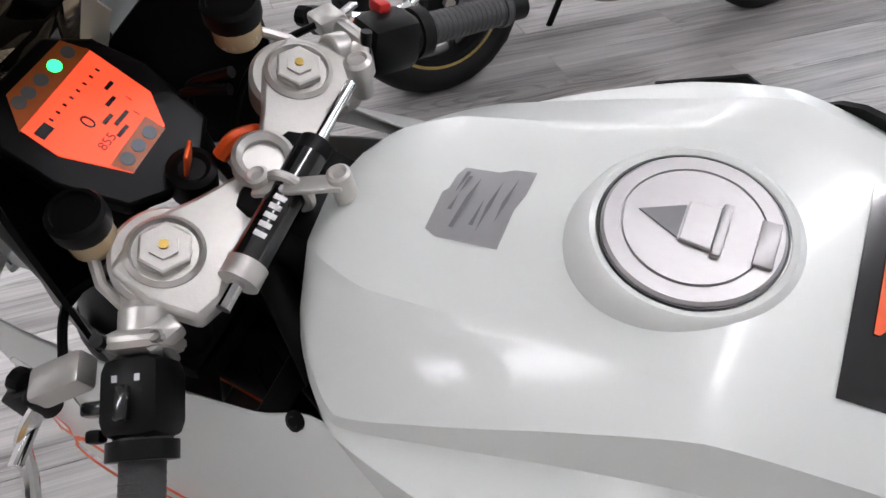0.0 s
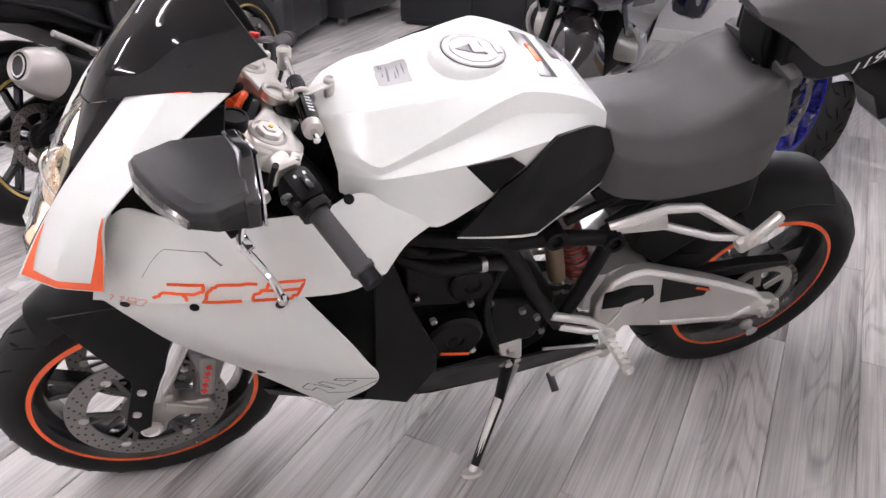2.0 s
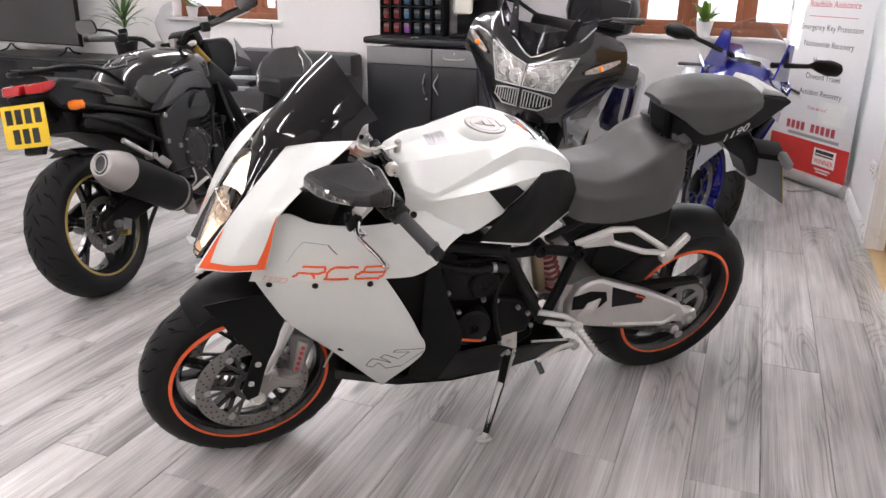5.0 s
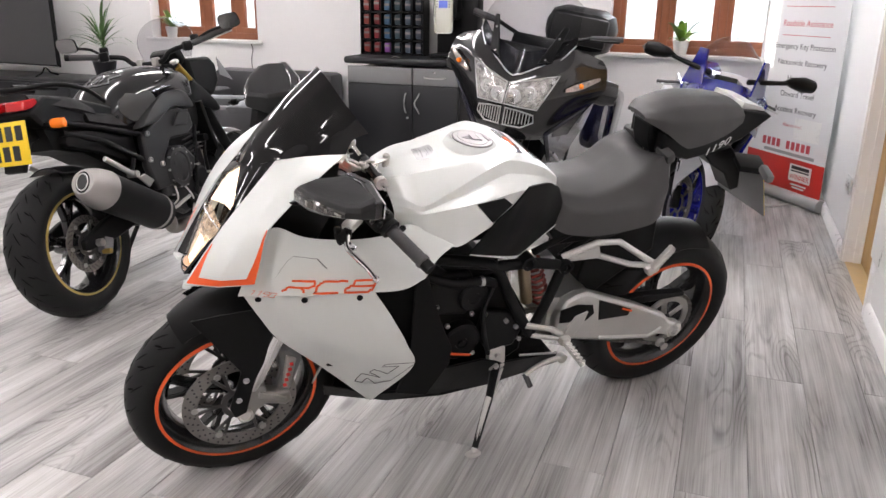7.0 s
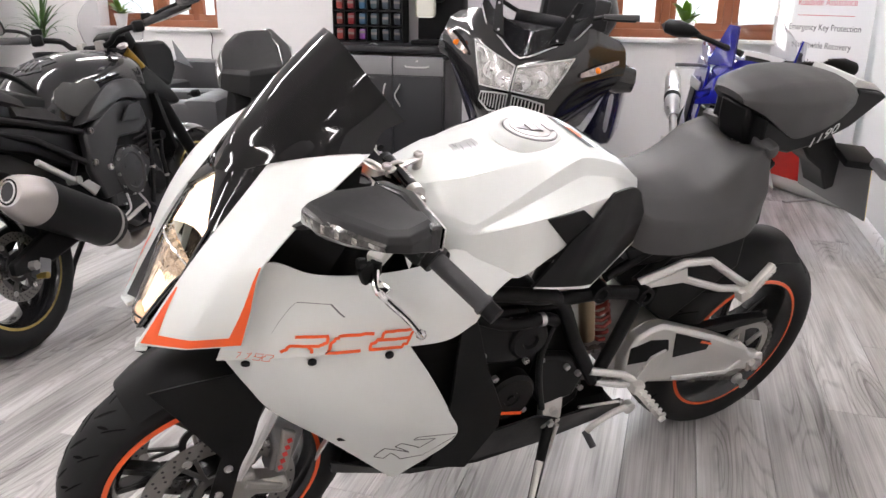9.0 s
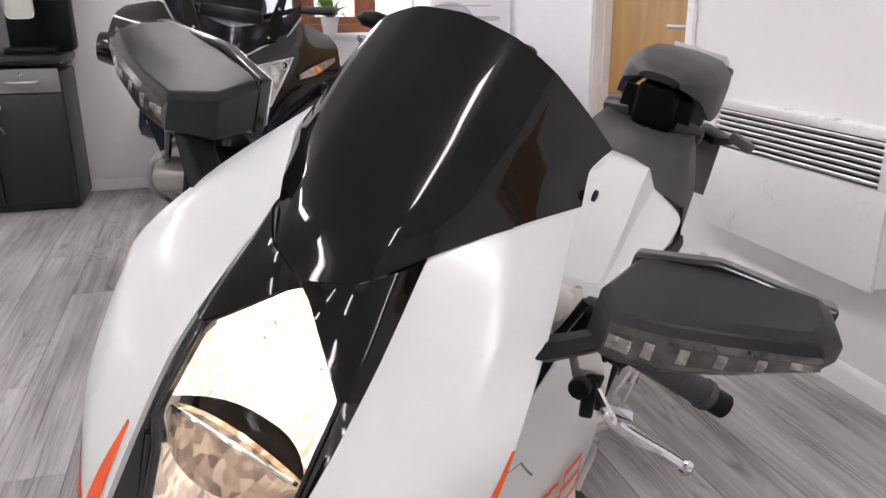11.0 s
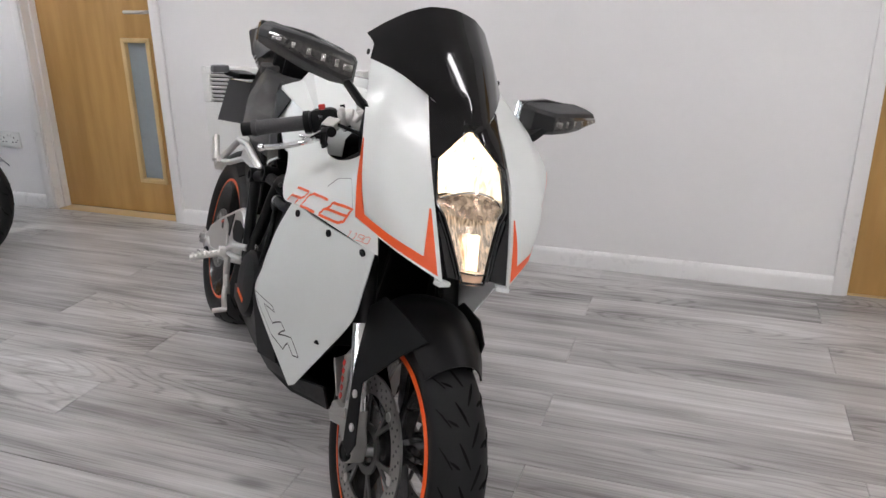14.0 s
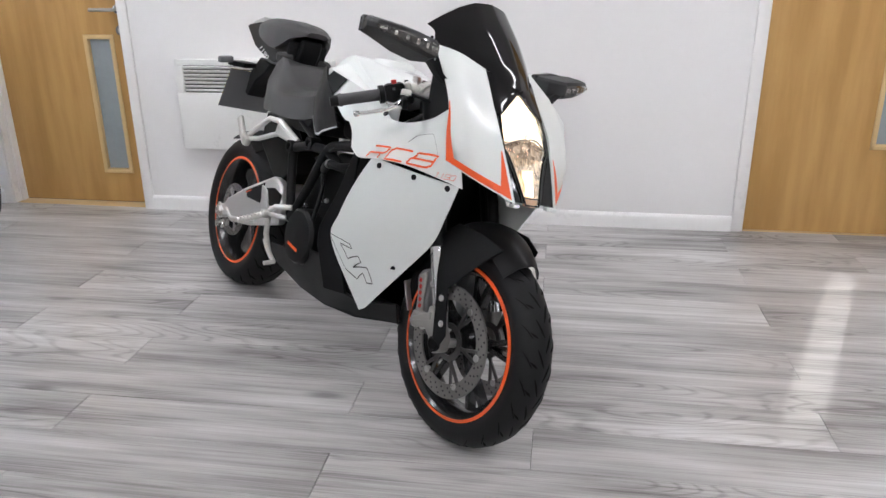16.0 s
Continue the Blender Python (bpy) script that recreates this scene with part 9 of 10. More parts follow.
# ---- the blue sports motorcycle ----
def blue_sport():
    k = thing("blue_motorcycle", "blue sports motorcycle with blue wheels and a clear screen", "motorcycle", bike_pose(-2.097, -2.151, 51, 12), group="parked motorcycles")
    fw = wheel("front_wheel", k, 1.40, 0.298, 0.300, 0.120, 0.222, 5, RIM_BLUE, None, (-0.075, 0.075), 20, "blue front wheel")
    rw = wheel("rear_wheel", k, 0.0, 0.32, 0.322, 0.190, 0.222, 5, RIM_BLUE, None, (), 20, "blue rear wheel")
    GREYM = material("satin_grey_paint", (0.38, 0.38, 0.40), 0.35, 0.3, vary=0.06, scale=6, coat=0.3)
    rows = [
        [(1.32, 0, 1.06), (1.30, 0.08, 1.055), (1.22, 0.16, 1.03), (1.10, 0.205, 1.00)],
        [(1.45, 0, 0.98), (1.43, 0.09, 0.97), (1.34, 0.19, 0.94), (1.16, 0.235, 0.90)],
        [(1.54, 0, 0.89), (1.52, 0.09, 0.88), (1.42, 0.185, 0.86), (1.22, 0.240, 0.82)],
        [(1.56, 0, 0.84), (1.54, 0.08, 0.83), (1.44, 0.160, 0.79), (1.26, 0.235, 0.73)],
    ]
    hull(k, "nose_fairing", rows, BLUE, "gloss blue nose fairing", nu=26, nv=20)
    part("nose_intake", prism([(1.54, 0.84), (1.46, 0.78), (1.30, 0.74), (1.30, 0.84)], -0.13, 0.13), BLACK_SATIN, k, bevel=0.02)
    for s in (1, -1):
        part("side_fairing", slab([(1.30, 0.225 * s, 0.92), (1.00, 0.240 * s, 0.95), (0.84, 0.215 * s, 0.80), (0.80, 0.205 * s, 0.50), (0.86, 0.14 * s, 0.28), (1.00, 0.13 * s, 0.26), (1.12, 0.18 * s, 0.46), (1.28, 0.21 * s, 0.74)][::s], 0.012), BLUE, k, "gloss blue side fairing", bevel=0.004)
        part("side_scoop", slab([(1.14, 0.236 * s, 0.82), (0.96, 0.236 * s, 0.80), (0.92, 0.222 * s, 0.64), (1.06, 0.218 * s, 0.60)][::s], 0.006), BLACK_SATIN, k)
        part("fairing_mark", slab([(1.27, 0.240 * s, 0.835), (0.98, 0.252 * s, 0.845), (1.00, 0.250 * s, 0.795), (1.24, 0.236 * s, 0.790)][::s], 0.006), SILVER_PL, k, "silver fairing graphic")
        part("wing_tip", slab([(1.31, 0.125 * s, 0.94), (1.265, 0.145 * s, 1.125), (1.195, 0.180 * s, 1.125), (1.15, 0.222 * s, 0.92)][::s], 0.010), BLUE, k)
        st = part("mirror_stem", tube([(1.28, 0.10 * s, 1.055), (1.18, 0.28 * s, 1.085), (1.13, 0.34 * s, 1.095)], [0.016, 0.012, 0.012], 8), BLACK_SATIN, k)
        mr = part("mirror", lathe([(0, -0.12), (0.034, -0.07), (0.050, 0), (0.042, 0.06), (0, 0.095)], 16, "Y"), BLACK_SATIN, k, "black pointed mirror", m=pose(1.11, 0.405 * s, 1.100, 0, 0, 25 * s) @ Matrix.Diagonal((1.0, s, 0.85, 1)))
        part("mirror_glass", box(0.004, 0.13, 0.05, (1.068, 0.39 * s, 1.098), (0, 0, 25 * s)), MIRROR, mr)
        part("fork_leg", rod((1.14, 0.10 * s, 0.93), (1.32, 0.10 * s, 0.50), 0.026, seg=16), BLACK_SATIN, k)
        part("stanchion", rod((1.32, 0.10 * s, 0.52), (1.39, 0.10 * s, 0.32), 0.021, seg=16), CHROME, k)
        part("fork_foot", box(0.06, 0.04, 0.13, (1.385, 0.10 * s, 0.33), (0, -22, 0), bevel=0.012), BLACK_SATIN, k)
        part("brake_caliper", box(0.06, 0.05, 0.11, (1.30, 0.095 * s, 0.37), (0, -30, 0), bevel=0.012), BLACK_SATIN, k)
        part("grip", rod((1.02, 0.22 * s, 0.96), (0.93, 0.34 * s, 0.92), 0.017, seg=14), GRIPRUB, k)
        part("control_lever", tube([(1.08, 0.22 * s, 0.955), (1.06, 0.30 * s, 0.93), (1.02, 0.35 * s, 0.91)], 0.006, 8), STEEL, k)
        part("front_reflector", lathe([(0.016, 0), (0.016, 0.008), (0, 0.010)], 16, "Y"), AMBER, k, m=pose(1.29, 0.128 * s, 0.60) @ Matrix.Diagonal((1, s, 1, 1)))
        part("frame_spar", slab([(1.10, 0.16 * s, 0.86), (0.86, 0.19 * s, 0.78), (0.62, 0.17 * s, 0.56), (0.60, 0.16 * s, 0.40), (0.70, 0.17 * s, 0.42), (0.90, 0.18 * s, 0.66)][::s], 0.03), BLACK_SATIN, k, bevel=0.008)
        part("swingarm", prism([(-0.05, 0.30), (-0.05, 0.345), (0.20, 0.44), (0.52, 0.46), (0.52, 0.38), (0.20, 0.33)], 0.11 * s, 0.14 * s), GREYM, k, "grey alloy swingarm", bevel=0.008)
        part("mudguard_side", slab([(1.52, 0.075 * s, 0.56), (1.40, 0.095 * s, 0.62), (1.26, 0.10 * s, 0.60), (1.30, 0.115 * s, 0.48), (1.38, 0.125 * s, 0.34), (1.42, 0.12 * s, 0.42)][::s], 0.004), GREYM, k)
        part("rider_peg", rod((0.50, 0.16 * s, 0.42), (0.49, 0.25 * s, 0.42), 0.011), ALU, k)
    part("front_mudguard", Patch([[(1.40 + 0.33 * math.cos(radians(a)), 0.075 * f, 0.298 + (0.33 - 0.04 * f * f) * math.sin(radians(a))) for f in (-1, -0.5, 0, 0.5, 1)] for a in (38, 60, 85, 115)]).mesh(12, 16, 0.004), GREYM, k, "satin grey front mudguard")
    part("windscreen", Patch([[(1.20, -0.17, 1.04), (1.31, -0.08, 1.06), (1.33, 0, 1.065), (1.31, 0.08, 1.06), (1.20, 0.17, 1.04)], [(1.12, -0.16, 1.14), (1.20, -0.08, 1.16), (1.22, 0, 1.165), (1.20, 0.08, 1.16), (1.12, 0.16, 1.14)], [(1.04, -0.11, 1.20), (1.07, -0.06, 1.235), (1.08, 0, 1.245), (1.07, 0.06, 1.235), (1.04, 0.11, 1.20)]]).mesh(16, 14, 0.003), SMOKE, k, "clear curved windscreen").visible_shadow = False
    part("cockpit", box(0.16, 0.26, 0.05, (1.14, 0, 1.00), (0, -25, 0), bevel=0.015), BLACK_SATIN, k)
    part("dash_display", box(0.02, 0.13, 0.08, (1.18, 0, 1.045), (0, -40, 0), bevel=0.008), BLACK_GLOSS, k)
    hull(k, "fuel_tank", [[(1.02, 0, 0.95), (1.02, 0.10, 0.93), (1.02, 0.14, 0.86)], [(0.88, 0, 0.99), (0.88, 0.13, 0.97), (0.88, 0.18, 0.86)], [(0.70, 0, 0.96), (0.70, 0.11, 0.94), (0.70, 0.16, 0.82)], [(0.56, 0, 0.86), (0.56, 0.07, 0.85), (0.56, 0.10, 0.80)]], BLUE, "gloss blue fuel tank", soft=1.0)
    hull(k, "seat", [[(0.58, 0, 0.83), (0.58, 0.08, 0.82), (0.58, 0.10, 0.78)], [(0.40, 0, 0.82), (0.40, 0.12, 0.81), (0.40, 0.14, 0.77)], [(0.24, 0, 0.87), (0.24, 0.11, 0.86), (0.24, 0.12, 0.80)]], VINYL_DARK, "black seat", thick=0.02)
    part("tail_unit", prism([(0.28, 0.90), (0.05, 0.98), (-0.22, 1.00), (-0.24, 0.97), (0.0, 0.88), (0.25, 0.80)], -0.09, 0.09), BLUE, k, "blue tail", bevel=0.012)
    part("engine", prism([(1.02, 0.50), (0.98, 0.70), (0.70, 0.70), (0.56, 0.52), (0.60, 0.32), (0.95, 0.28)], -0.14, 0.14), BLACK_MATT, k, "dark engine", bevel=0.015)
    ex = part("silencer", tube([(-0.28, -0.20, 0.74), (-0.24, -0.20, 0.72), (0.12, -0.19, 0.56), (0.20, -0.18, 0.52)], [0.040, 0.050, 0.050, 0.034], 18), STEEL, k, "polished steel silencer")
    part("link_pipe", tube(catmull([(0.20, -0.18, 0.52), (0.32, -0.17, 0.46), (0.45, -0.14, 0.38), (0.62, -0.08, 0.26), (0.9, 0, 0.22)], 5), 0.026, 12), STEEL, k)
    part("silencer_ring", tube([(-0.02, -0.195, 0.622), (0.02, -0.194, 0.604)], 0.0525, 18), BLACK_MATT, ex)
    part("radiator", box(0.03, 0.28, 0.30, (1.14, 0, 0.58), (0, -14, 0), bevel=0.004), BLACK_MATT, k)
    part("belly_pan", prism([(1.08, 0.34), (0.80, 0.24), (0.46, 0.26), (0.40, 0.34), (0.80, 0.36)], -0.12, 0.12), BLACK_SATIN, k, bevel=0.01)
    part("underseat", prism([(0.56, 0.80), (0.25, 0.82), (0.0, 0.88), (0.10, 0.74), (0.45, 0.62)], -0.09, 0.09), BLACK_MATT, k)
    part("side_stand", tube([(0.66, 0.12, 0.30), (0.62, 0.20, 0.12), (0.60, 0.165, -0.025)], 0.011, 10), BLACK_SATIN, k)
    # front end turned to the left, low cockpit
    steer = pose(1.33, 0, 0) @ Matrix.Rotation(radians(16), 4, "Z") @ pose(-1.33, 0, 0)
    fw.matrix_basis = steer @ fw.matrix_basis
    for ob in k.children_recursive:
        kind_ = ob.name.split(".")[0]
        if ob.parent == k and kind_ in ("front_mudguard", "mudguard_side", "fork_foot", "stanchion", "brake_caliper", "front_reflector"):
            ob.data.transform(steer)
        if kind_ in ("windscreen", "mirror", "mirror_stem", "mirror_glass", "dash_display", "cockpit", "nose_fairing", "grip", "control_lever"):
            for v in ob.data.vertices:
                v.co.z -= (0.030 if kind_ == "windscreen" else 0.048 if kind_.startswith("mirror") else 0.075) * min(max((v.co.z - 0.72) / 0.3, 0), 1)
    return k


blue_sport()


# ---- furniture along the window wall ----
def to_room(u, v, z=0.0, turn=0.0):
    """x runs along v, y into the room (along u)."""
    return Matrix.Translation(room(u, v, z)) @ Matrix.Rotation(radians(TURN - 90 + turn), 4, "Z")


CABBLACK = material("black_cabinet_board", (0.007, 0.0075, 0.010), 0.4, vary=0.08, scale=5)
CABGREY = material("grey_drawer_front", (0.20, 0.20, 0.205), 0.4, vary=0.06, scale=5)


def cabinet():
    c = thing("sideboard", "black sideboard with grey drawer fronts and steel bow handles", "cabinet", to_room(-4.58, 3.235))
    w, d, h = 1.0, 0.48, 0.86
    part("carcass", box(w, d - 0.02, h - 0.06, (0, d / 2 - 0.01, h / 2 - 0.01), bevel=0.004), CABBLACK, c)
    part("worktop", box(w + 0.04, d + 0.03, 0.055, (0, d / 2 + 0.01, h + 0.03), bevel=0.02), CABBLACK, c, "thick rounded black top")
    for x0, x1 in ((-0.095, w / 2 - 0.01), (-w / 2 + 0.01, -0.10)):
        dr = part("drawer_front", box(x1 - x0 - 0.006, 0.02, 0.135, ((x0 + x1) / 2, d, h - 0.085), bevel=0.003), CABGREY, c, "grey drawer front")
    part("drawer_handle", tube(catmull([(-0.20, d + 0.008, h - 0.085), (-0.22, d + 0.03, h - 0.09), (-0.29, d + 0.034, h - 0.092), (-0.36, d + 0.03, h - 0.09), (-0.38, d + 0.008, h - 0.085)], 4), 0.006, 8), STEEL, dr)
    part("drawer_lock", lathe([(0.010, 0), (0.010, 0.006), (0, 0.006)], 14, "Y"), STEEL, dr, m=pose(-0.29, d + 0.01, h - 0.045))
    for x0, x1, hx_ in ((-w / 2 + 0.01, -0.10, -0.155), (-0.096, w / 2 - 0.01, -0.04)):
        dd = part("cupboard_door", box(x1 - x0 - 0.006, 0.02, h - 0.22, ((x0 + x1) / 2, d, (h - 0.22) / 2 + 0.06), bevel=0.003), CABBLACK, c, "black cupboard door")
        part("door_handle", tube(catmull([(hx_, d + 0.008, h - 0.22), (hx_, d + 0.03, h - 0.24), (hx_ * 0.8, d + 0.034, h - 0.30), (hx_, d + 0.03, h - 0.36), (hx_, d + 0.008, h - 0.38)], 4), 0.006, 8), STEEL, dd)
    part("door_lock", lathe([(0.010, 0), (0.010, 0.008), (0, 0.008)], 14, "Y"), STEEL, c, m=pose(-0.055, d + 0.01, 0.44))
    part("plinth", box(w - 0.06, d - 0.06, 0.06, (0, d / 2 - 0.02, 0.03)), CABBLACK, c)
    return c


cabinet()


def pod_rack():
    r = thing("pod_rack", "black rack filled with coloured drink pods on the sideboard", "rack", to_room(-4.50, 3.44, 0.918))
    w, h, d = 0.57, 0.47, 0.14
    part("rack_back", box(w, 0.02, h, (0, 0.01, h / 2), bevel=0.003), BLACK_SATIN, r)
    for k in range(5):
        part("rack_shelf", box(w, d, 0.012, (0, d / 2, 0.006 + k * (h - 0.012) / 4)), BLACK_SATIN, r)
    for k in range(7):
        part("rack_divider", box(0.008, d, h, (-w / 2 + k * w / 6, d / 2, h / 2)), BLACK_SATIN, r)
    cols = [material("pod_" + n, c, 0.35, vary=0.25, scale=40) for n, c in (("red", (0.17, 0.022, 0.018)), ("crimson", (0.15, 0.010, 0.014)), ("sky", (0.03, 0.09, 0.17)), ("teal", (0.016, 0.035, 0.045)), ("navy", (0.016, 0.022, 0.035)), ("slate", (0.025, 0.04, 0.055)), ("violet", (0.18, 0.05, 0.24)))]
    pale = material("pod_label", (0.14, 0.12, 0.115), 0.4, vary=0.3, scale=30)
    for i in range(6):
        for j in range(4):
            x, z = -w / 2 + (i + 0.5) * w / 6, 0.012 + j * (h - 0.012) / 4
            m_ = cols[6] if (i == 3 and j == 0) else cols[(5 - i) % 6]
            m_ = cols[{5: 0, 4: 1, 3: 2, 2: 3, 1: 5, 0: 4}[i]] if not (i == 3 and j == 0) else cols[6]
            p = part("drink_pod", box(0.056, 0.06, 0.085, (x, d - 0.045, z + 0.05), (0, 0, 0), bevel=0.010), m_, r)
            part("pod_band", box(0.050, 0.002, 0.018, (x, d - 0.0145, z + 0.055 + 0.01 * ((i + j) % 2))), pale, p)


pod_rack()


def drinks_machine():
    m = thing("drinks_machine", "black hot drinks machine with a cream control panel", "coffee machine", to_room(-4.42, 2.86, 0.918))
    part("body", box(0.36, 0.16, 0.50, (0, -0.03, 0.25), bevel=0.03), BLACK_SATIN, m)
    part("hood", box(0.20, 0.20, 0.20, (0.06, 0.10, 0.40), bevel=0.03), BLACK_SATIN, m)
    f = part("control_panel", box(0.15, 0.03, 0.30, (0.06, 0.205, 0.345), bevel=0.03), material("cream_plastic", (0.70, 0.70, 0.62), 0.35, vary=0.04), m, "cream control panel with blue display")
    part("display", box(0.075, 0.006, 0.055, (0.06, 0.222, 0.42), bevel=0.002), glow("blue_display", (0.10, 0.14, 0.45), 0.6), f)
    for k in range(3):
        for s in (-1, 1):
            part("key", lathe([(0.006, 0), (0.006, 0.004), (0, 0.005)], 10, "Y"), GREY_PL, f, m=pose(0.06 + 0.052 * s, 0.22, 0.44 - 0.02 * k))
    part("drip_tray", box(0.26, 0.26, 0.035, (0.04, 0.10, 0.018), bevel=0.008), BLACK_SATIN, m)


drinks_machine()
napkin = part("napkin", Patch([[(-0.03, 0, 0.0), (0, 0.01, 0.012), (0.03, 0, 0.0)], [(-0.02, 0.03, 0.002), (0.01, 0.035, 0.01), (0.04, 0.03, 0.0)]]).mesh(8, 6, 0.002), WHITE_PL)
napkin.matrix_basis = to_room(-4.15, 3.3, 0.919)
tagged(napkin, "crumpled white paper sachet on the sideboard", "paper")


def television():
    t = thing("television", "large black flat television on a low dark unit", "television", to_room(-4.22, 7.55, 0.60, -4))
    part("screen_frame", box(1.26, 0.04, 0.74, (0, 0, 0.46), bevel=0.006), BLACK_SATIN, t)
    part("screen", box(1.235, 0.004, 0.705, (0, 0.0205, 0.465)), material("tv_glass", (0.010, 0.010, 0.012), 0.12, vary=0.05, coat=0.8), t, "dark reflective screen")
    part("lower_trim", box(1.26, 0.012, 0.014, (0, 0.018, 0.092)), STEEL, t)
    for s in (1, -1):
        part("foot", tube([(0.42 * s, 0, 0.09), (0.43 * s, 0.05, 0.03), (0.45 * s, 0.14, 0.006)], 0.009, 8), BLACK_SATIN, t)
        part("foot", tube([(0.42 * s, 0, 0.09), (0.43 * s, -0.05, 0.03), (0.45 * s, -0.12, 0.006)], 0.009, 8), BLACK_SATIN, t)
    u = thing("television_unit", "long low dark grey television unit", "cabinet", to_room(-4.25, 7.15))
    GR = material("dark_grey_laminate", (0.03, 0.03, 0.032), 0.4, vary=0.08, scale=5)
    part("unit_top", box(2.0, 0.52, 0.03, (0, 0, 0.585), bevel=0.004), GR, u)
    part("unit_body", box(1.96, 0.48, 0.53, (0, 0, 0.30), bevel=0.004), CABBLACK, u)
    for k in range(4):
        part("unit_door", box(0.475, 0.018, 0.47, (-0.735 + 0.49 * k, 0.246, 0.31), bevel=0.003), CABBLACK, u)
    part("unit_plinth", box(1.9, 0.44, 0.05, (0, 0, 0.018)), GR, u)


television()

SOFA = material("charcoal_leatherette", (0.034, 0.034, 0.037), 0.45, vary=0.1, scale=5, bump=0.2, bump_scale=250)


def sofa(name, label, m, wide, deep, high, arm):
    """An upholstered seat; its back lies at -y."""
    s = thing(name, label, name, m, group="charcoal seats")
    part("base", box(wide, deep - 0.04, 0.26, (0, 0, 0.19), bevel=0.03), SOFA, s)
    part("backrest", box(wide, 0.24, high - 0.30, (0, -deep / 2 + 0.12, high / 2 + 0.15), bevel=0.05), SOFA, s)
    n = 2 if wide > 1.1 else 1
    for k in range(n):
        part("seat_cushion", box((wide - 0.40) / n - 0.01, deep - 0.28, 0.14, ((k - (n - 1) / 2) * (wide - 0.40) / n, 0.11, 0.38), bevel=0.04), SOFA, s)
    for k in (-1, 1):
        part("armrest", box(0.20, deep, arm - 0.06, ((wide / 2 - 0.095) * k, 0.01, arm / 2 + 0.03), bevel=0.05), SOFA, s)
        for j in (-1, 1):
            part("foot", box(0.05, 0.05, 0.08, ((wide / 2 - 0.09) * k, (deep / 2 - 0.10) * j, 0.04)), STEEL, s)


sofa("sofa", "charcoal leatherette sofa against the window wall", to_room(-4.17, 4.62), 1.24, 0.80, 0.74, 0.58)
sofa("armchair", "charcoal leatherette armchair with its back to the motorcycles", to_room(-3.28, 4.42, 0, -75), 0.84, 0.82, 0.62, 0.60)

LEAF = material("green_leaf", (0.05, 0.11, 0.025), 0.4, vary=0.3, scale=12)
LEAF2 = material("bright_leaf", (0.14, 0.24, 0.03), 0.4, vary=0.3, scale=12)


def leaf(base, way, length, width, droop, bm, n=7, fold=0.2):
    """A bent blade with a folded midrib."""
    base, way = Vector(base), Vector(way).normalized()
    side = way.cross((0, 0, 1)).normalized()
    rows = []
    p = base.copy()
    for i in range(n + 1):
        t = i / n
        w = width * math.sin(math.pi * min(0.12 + 0.88 * t, 1.0)) ** 0.8 + 0.0008
        d = (way + Vector((0, 0, -droop * t * t * 2))).normalized()
        rows.append((bm.verts.new(p - side * w + Vector((0, 0, fold * w))), bm.verts.new(p), bm.verts.new(p + side * w + Vector((0, 0, fold * w)))))
        p = p + d * length / n
    for a, b in zip(rows, rows[1:]):
        bm.faces.new((a[0], a[1], b[1], b[0]))
        bm.faces.new((a[1], a[2], b[2], b[1]))
    return bm


def pot_plant(name, label, m, pot_r, pot_h, leaves, mat_leaf, pot_mat):
    t = thing(name, label, "plant", m)
    part("pot", lathe([(pot_r * 0.72, 0), (pot_r, pot_h * 0.96), (pot_r * 1.04, pot_h), (pot_r * 0.92, pot_h), (pot_r * 0.88, pot_h * 0.85), (0, pot_h * 0.85)], 28), pot_mat, t)
    part("soil", lathe([(pot_r * 0.86, pot_h * 0.80), (pot_r * 0.84, pot_h * 0.88), (0, pot_h * 0.89)], 20), SUB, t)
    for base, way, ln, wd, dr in leaves:
        part("leaf", leaf(base, way, ln, wd, dr, bmesh.new()), mat_leaf, t)
    return t


rng = random.Random(7)
spiky = []
for i in range(38):
    a, e = rng.random() * 6.28, 0.25 + rng.random() * 1.2
    spiky.append(((0, 0, 0.28 + 0.10 * rng.random()), (math.cos(a) * math.cos(e), math.sin(a) * math.cos(e), math.sin(e)), 0.30 + 0.16 * rng.random(), 0.010, 0.35 + 0.5 * rng.random()))
pot_plant("spiky_plant", "spiky green plant in a dark pot on the television unit", to_room(-4.22, 6.40, 0.60), 0.11, 0.17, spiky, LEAF, CABBLACK)
for u, v, sc, seed in ((-4.66, 1.10, 1.0, 3), (-4.66, 5.83, 0.9, 5)):
    rng = random.Random(seed)
    broad = []
    for i in range(16):
        a, e = rng.random() * 6.28, 0.3 + rng.random() * 1.0
        broad.append(((0, 0, 0.10), (math.cos(a) * math.cos(e), math.sin(a) * math.cos(e), math.sin(e)), (0.13 + 0.12 * rng.random()) * sc, 0.026, 0.5))
    pot_plant("window_plant", "leafy green plant in a white pot on the window sill", to_room(u + 0.12, v, SILL + 0.002), 0.062, 0.11, broad, LEAF2, WHITE_PL)

# cable down from the window
bm = tube(catmull([(0, 0, 0.98), (-0.03, 0.01, 0.90), (-0.01, 0.01, 0.80), (-0.03, 0.01, 0.55), (-0.02, 0.01, 0.35)], 6), 0.004, 8)
cable = part("power_cable", bm, INK)
cable.matrix_basis = to_room(-4.59, 4.99)
tagged(cable, "thin black power cable hanging from the sill", "cable")

# ---- pull-up banner in the corner ----
BANNER = material("banner_fabric", (0.72, 0.72, 0.73), 0.45, vary=0.02, scale=3)


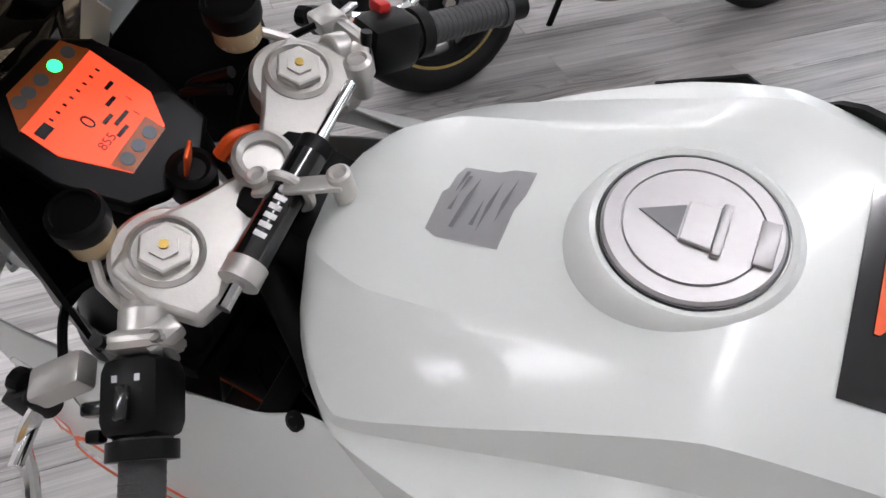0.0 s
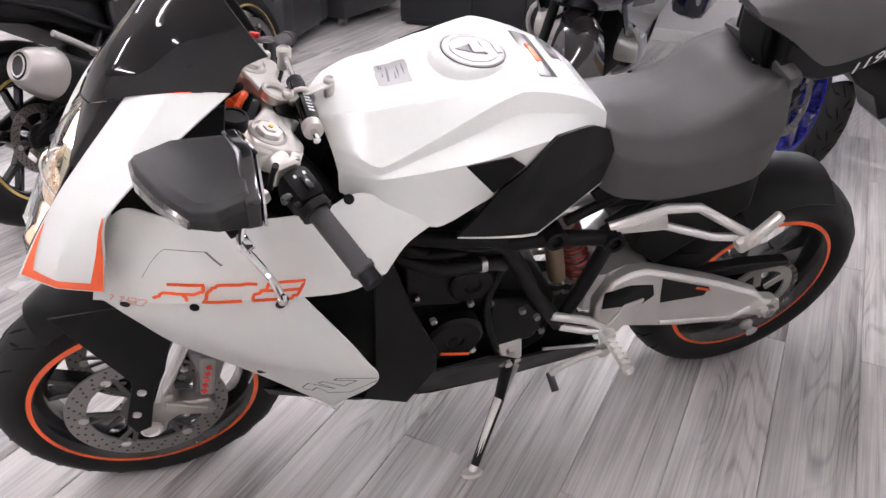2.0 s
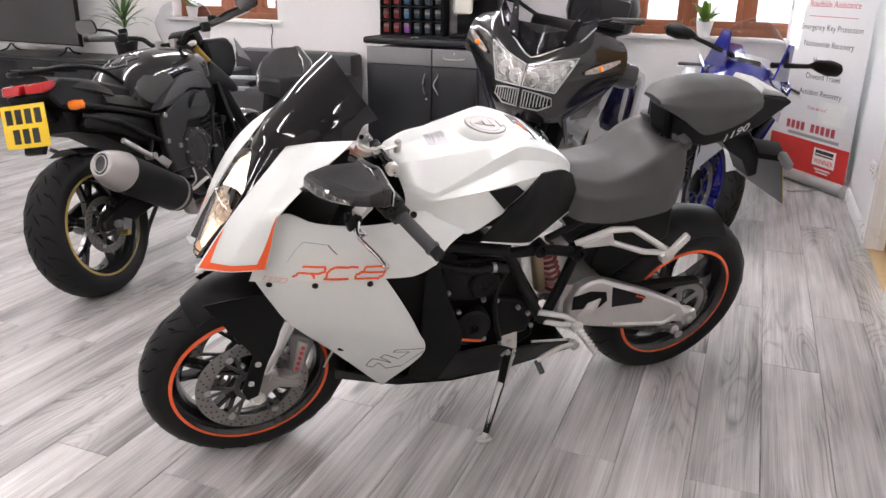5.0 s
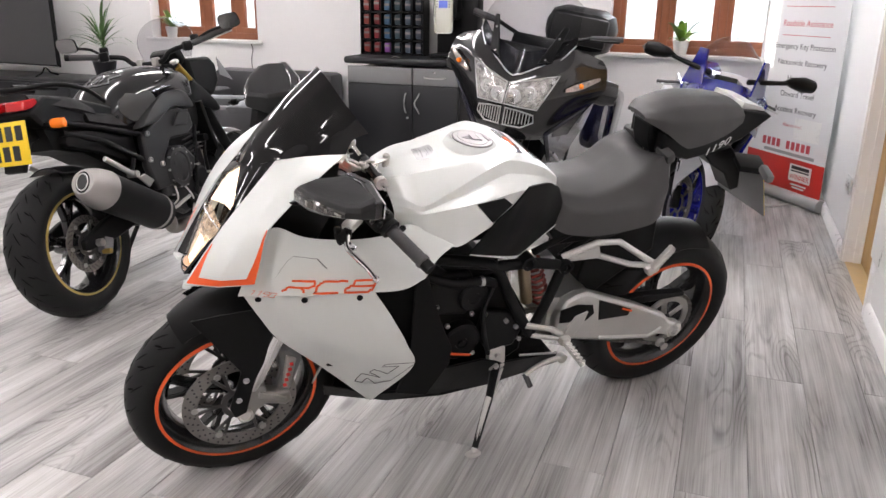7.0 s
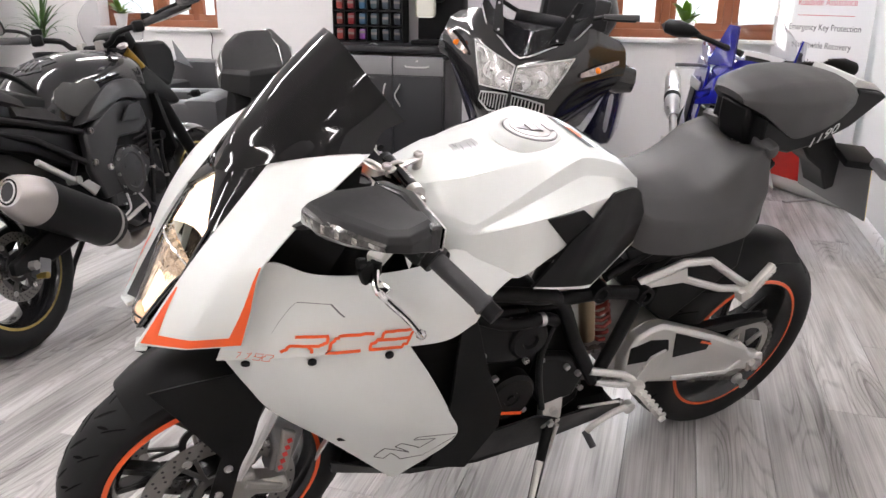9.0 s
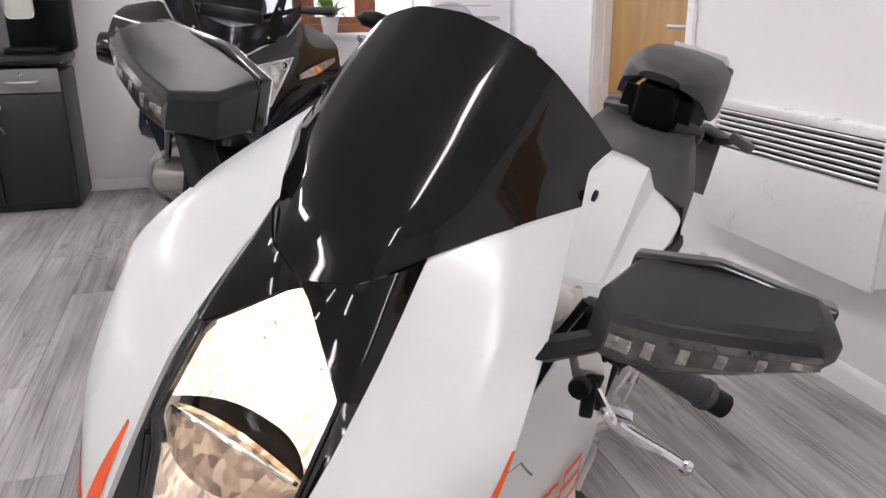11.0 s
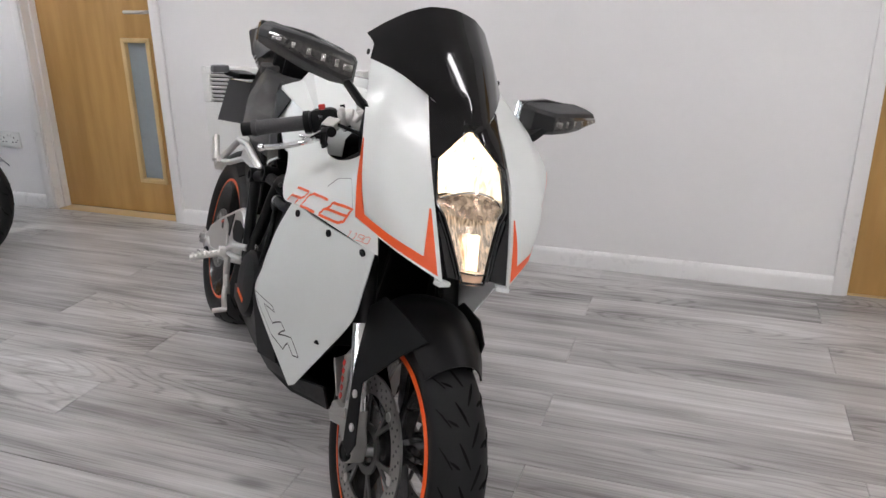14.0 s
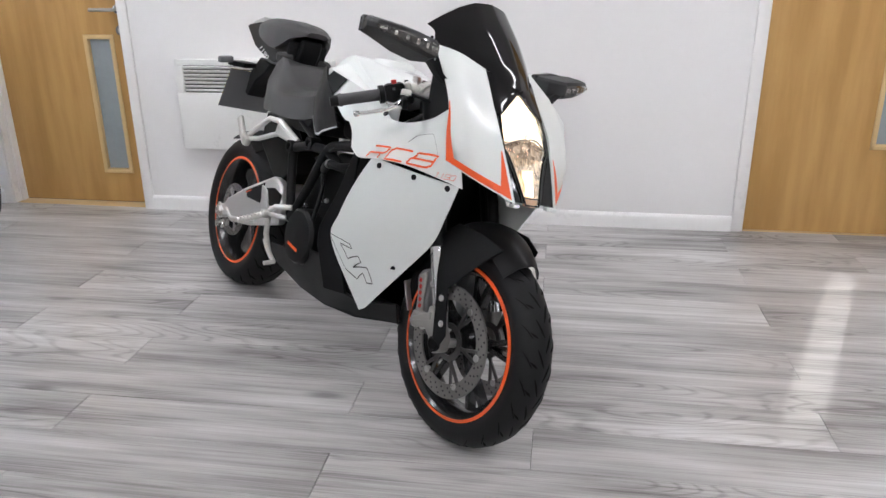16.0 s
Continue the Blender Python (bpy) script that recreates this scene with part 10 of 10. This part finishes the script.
def banner():
    a, b = Vector((-2.79, -1.372, 0)), Vector((-2.94, -2.215, 0))
    along = (a - b).normalized()
    n = Vector((along.y, -along.x, 0))
    if n.dot(Vector((1.7, 2.1, 0)) - a) < 0:
        n = -n
    m = Matrix((along, Vector((0, 0, 1)), n)).transposed().to_4x4()   # x along the print, y up, z out
    m.translation = b
    t = thing("pull_up_banner", "white and red pull-up banner listing breakdown cover, on a silver base", "banner", m)
    w = (a - b).length
    part("print", box(w - 0.03, 2.0, 0.003, (w / 2, 1.08, 0)), BANNER, t)
    part("red_panel", box(w - 0.03, 0.235, 0.002, (w / 2, 0.20, 0.0032)), RED, t, "red lower panel")
    part("base", lathe([(0.045, 0), (0.045, w)], 20, "X"), SILVER_PL, t, "silver roll-up base", m=pose(0, 0.045, 0))
    part("top_rail", box(w, 0.025, 0.02, (w / 2, 2.09, 0), bevel=0.004), SILVER_PL, t)
    part("foot", box(0.04, 0.012, 0.30, (w * 0.72, 0.006, 0.10), bevel=0.004), SILVER_PL, t)
    TXT = material("dark_grey_print", (0.05, 0.05, 0.055), 0.5)
    GREYTXT = material("grey_print", (0.30, 0.30, 0.31), 0.5)
    REDTXT = material("red_print", (0.50, 0.06, 0.08), 0.5)
    x = w * 0.54
    for text, y, size, mt in (("Unlimited Number of Claims", 1.47, 0.052, TXT), ("Roadside Assistance", 1.245, 0.060, REDTXT), ("Emergency Key Protection", 1.09, 0.056, TXT), ("Nationwide Recovery", 0.98, 0.056, TXT), ("Homestart", 0.87, 0.056, TXT), ("Onward Travel", 0.76, 0.056, TXT), ("Accident Recovery", 0.65, 0.056, TXT), ("Have an App?", 0.545, 0.036, REDTXT)):
        words("banner_text", text, size, mt, t, pose(x, y, 0.0022), depth=0.0003)
    for y in (1.36, 1.165):
        part("rule", box(w * 0.55, 0.004, 0.001, (x, y, 0.0022)), REDTXT, t)
    for k in (0, 1, 2, 3, 5, 6, 7, 8, 9):
        part("number_bar", box(0.036, 0.058, 0.001, (w * 0.22 + 0.052 * k, 0.405, 0.0024)), REDTXT, t)
    part("web_bar", box(w * 0.62, 0.022, 0.001, (x, 0.345, 0.0024)), GREYTXT, t)
    part("code_panel", box(0.26, 0.15, 0.001, (w * 0.72, 0.53, 0.0020)), WHITE_PL, t)
    part("award_panel", box(0.22, 0.12, 0.002, (w * 0.72, 0.225, 0.0050)), WHITE_PL, t)
    words("award_text", "WINNER", 0.050, RED, t, pose(w * 0.72, 0.195, 0.0064), depth=0.0003)
    bm = box(0.18, 0.024, 0.001, (w * 0.72, 0.262, 0.0064))
    box(0.18, 0.010, 0.001, (w * 0.72, 0.238, 0.0064), bm=bm)
    part("award_bars", bm, INK, t)
    bm = box(0.16, 0.012, 0.001, (w * 0.72, 0.140, 0.0046))
    box(0.12, 0.012, 0.001, (w * 0.72, 0.120, 0.0046), bm=bm)
    part("small_print", bm, WHITE_INK, t)


banner()

# ---- the floor's boards ----
bm = box(1.4315, 0.2016, 0.012, (0.71575, 0.1008, -0.006))
for e in [e for e in bm.edges if e.verts[0].co.z > -0.001 and e.verts[1].co.z > -0.001]:
    e.smooth = False
bmesh.ops.bevel(bm, geom=[e for e in bm.edges if e.verts[0].co.z > -0.001 and e.verts[1].co.z > -0.001], offset=0.0009, segments=1, affect="EDGES")
board = bpy.data.meshes.new("floor_board")
bm.to_mesh(board)
bm.free()
board.materials.append(FLOOR)
LONG, WIDE = 1.433, 0.203
k = 0
while WIDE * (k - 1) < V1:
    v = -0.083 + WIDE * k
    off = 0.315 if k % 2 == 0 else 1.18
    n = -5
    while off + LONG * n < U1:
        u = off + LONG * n
        if u + LONG > U0:
            ob = new("floor_board", board)
            ob.parent = floor
            x0, x1 = max(u, U0 - 0.1), min(u + LONG, U1 + 0.1)
            ob.matrix_basis = Matrix.Translation((x0, -v - WIDE, 0)) @ Matrix.Diagonal(((x1 - x0) / LONG, 1, 1, 1))
        n += 1
    k += 1
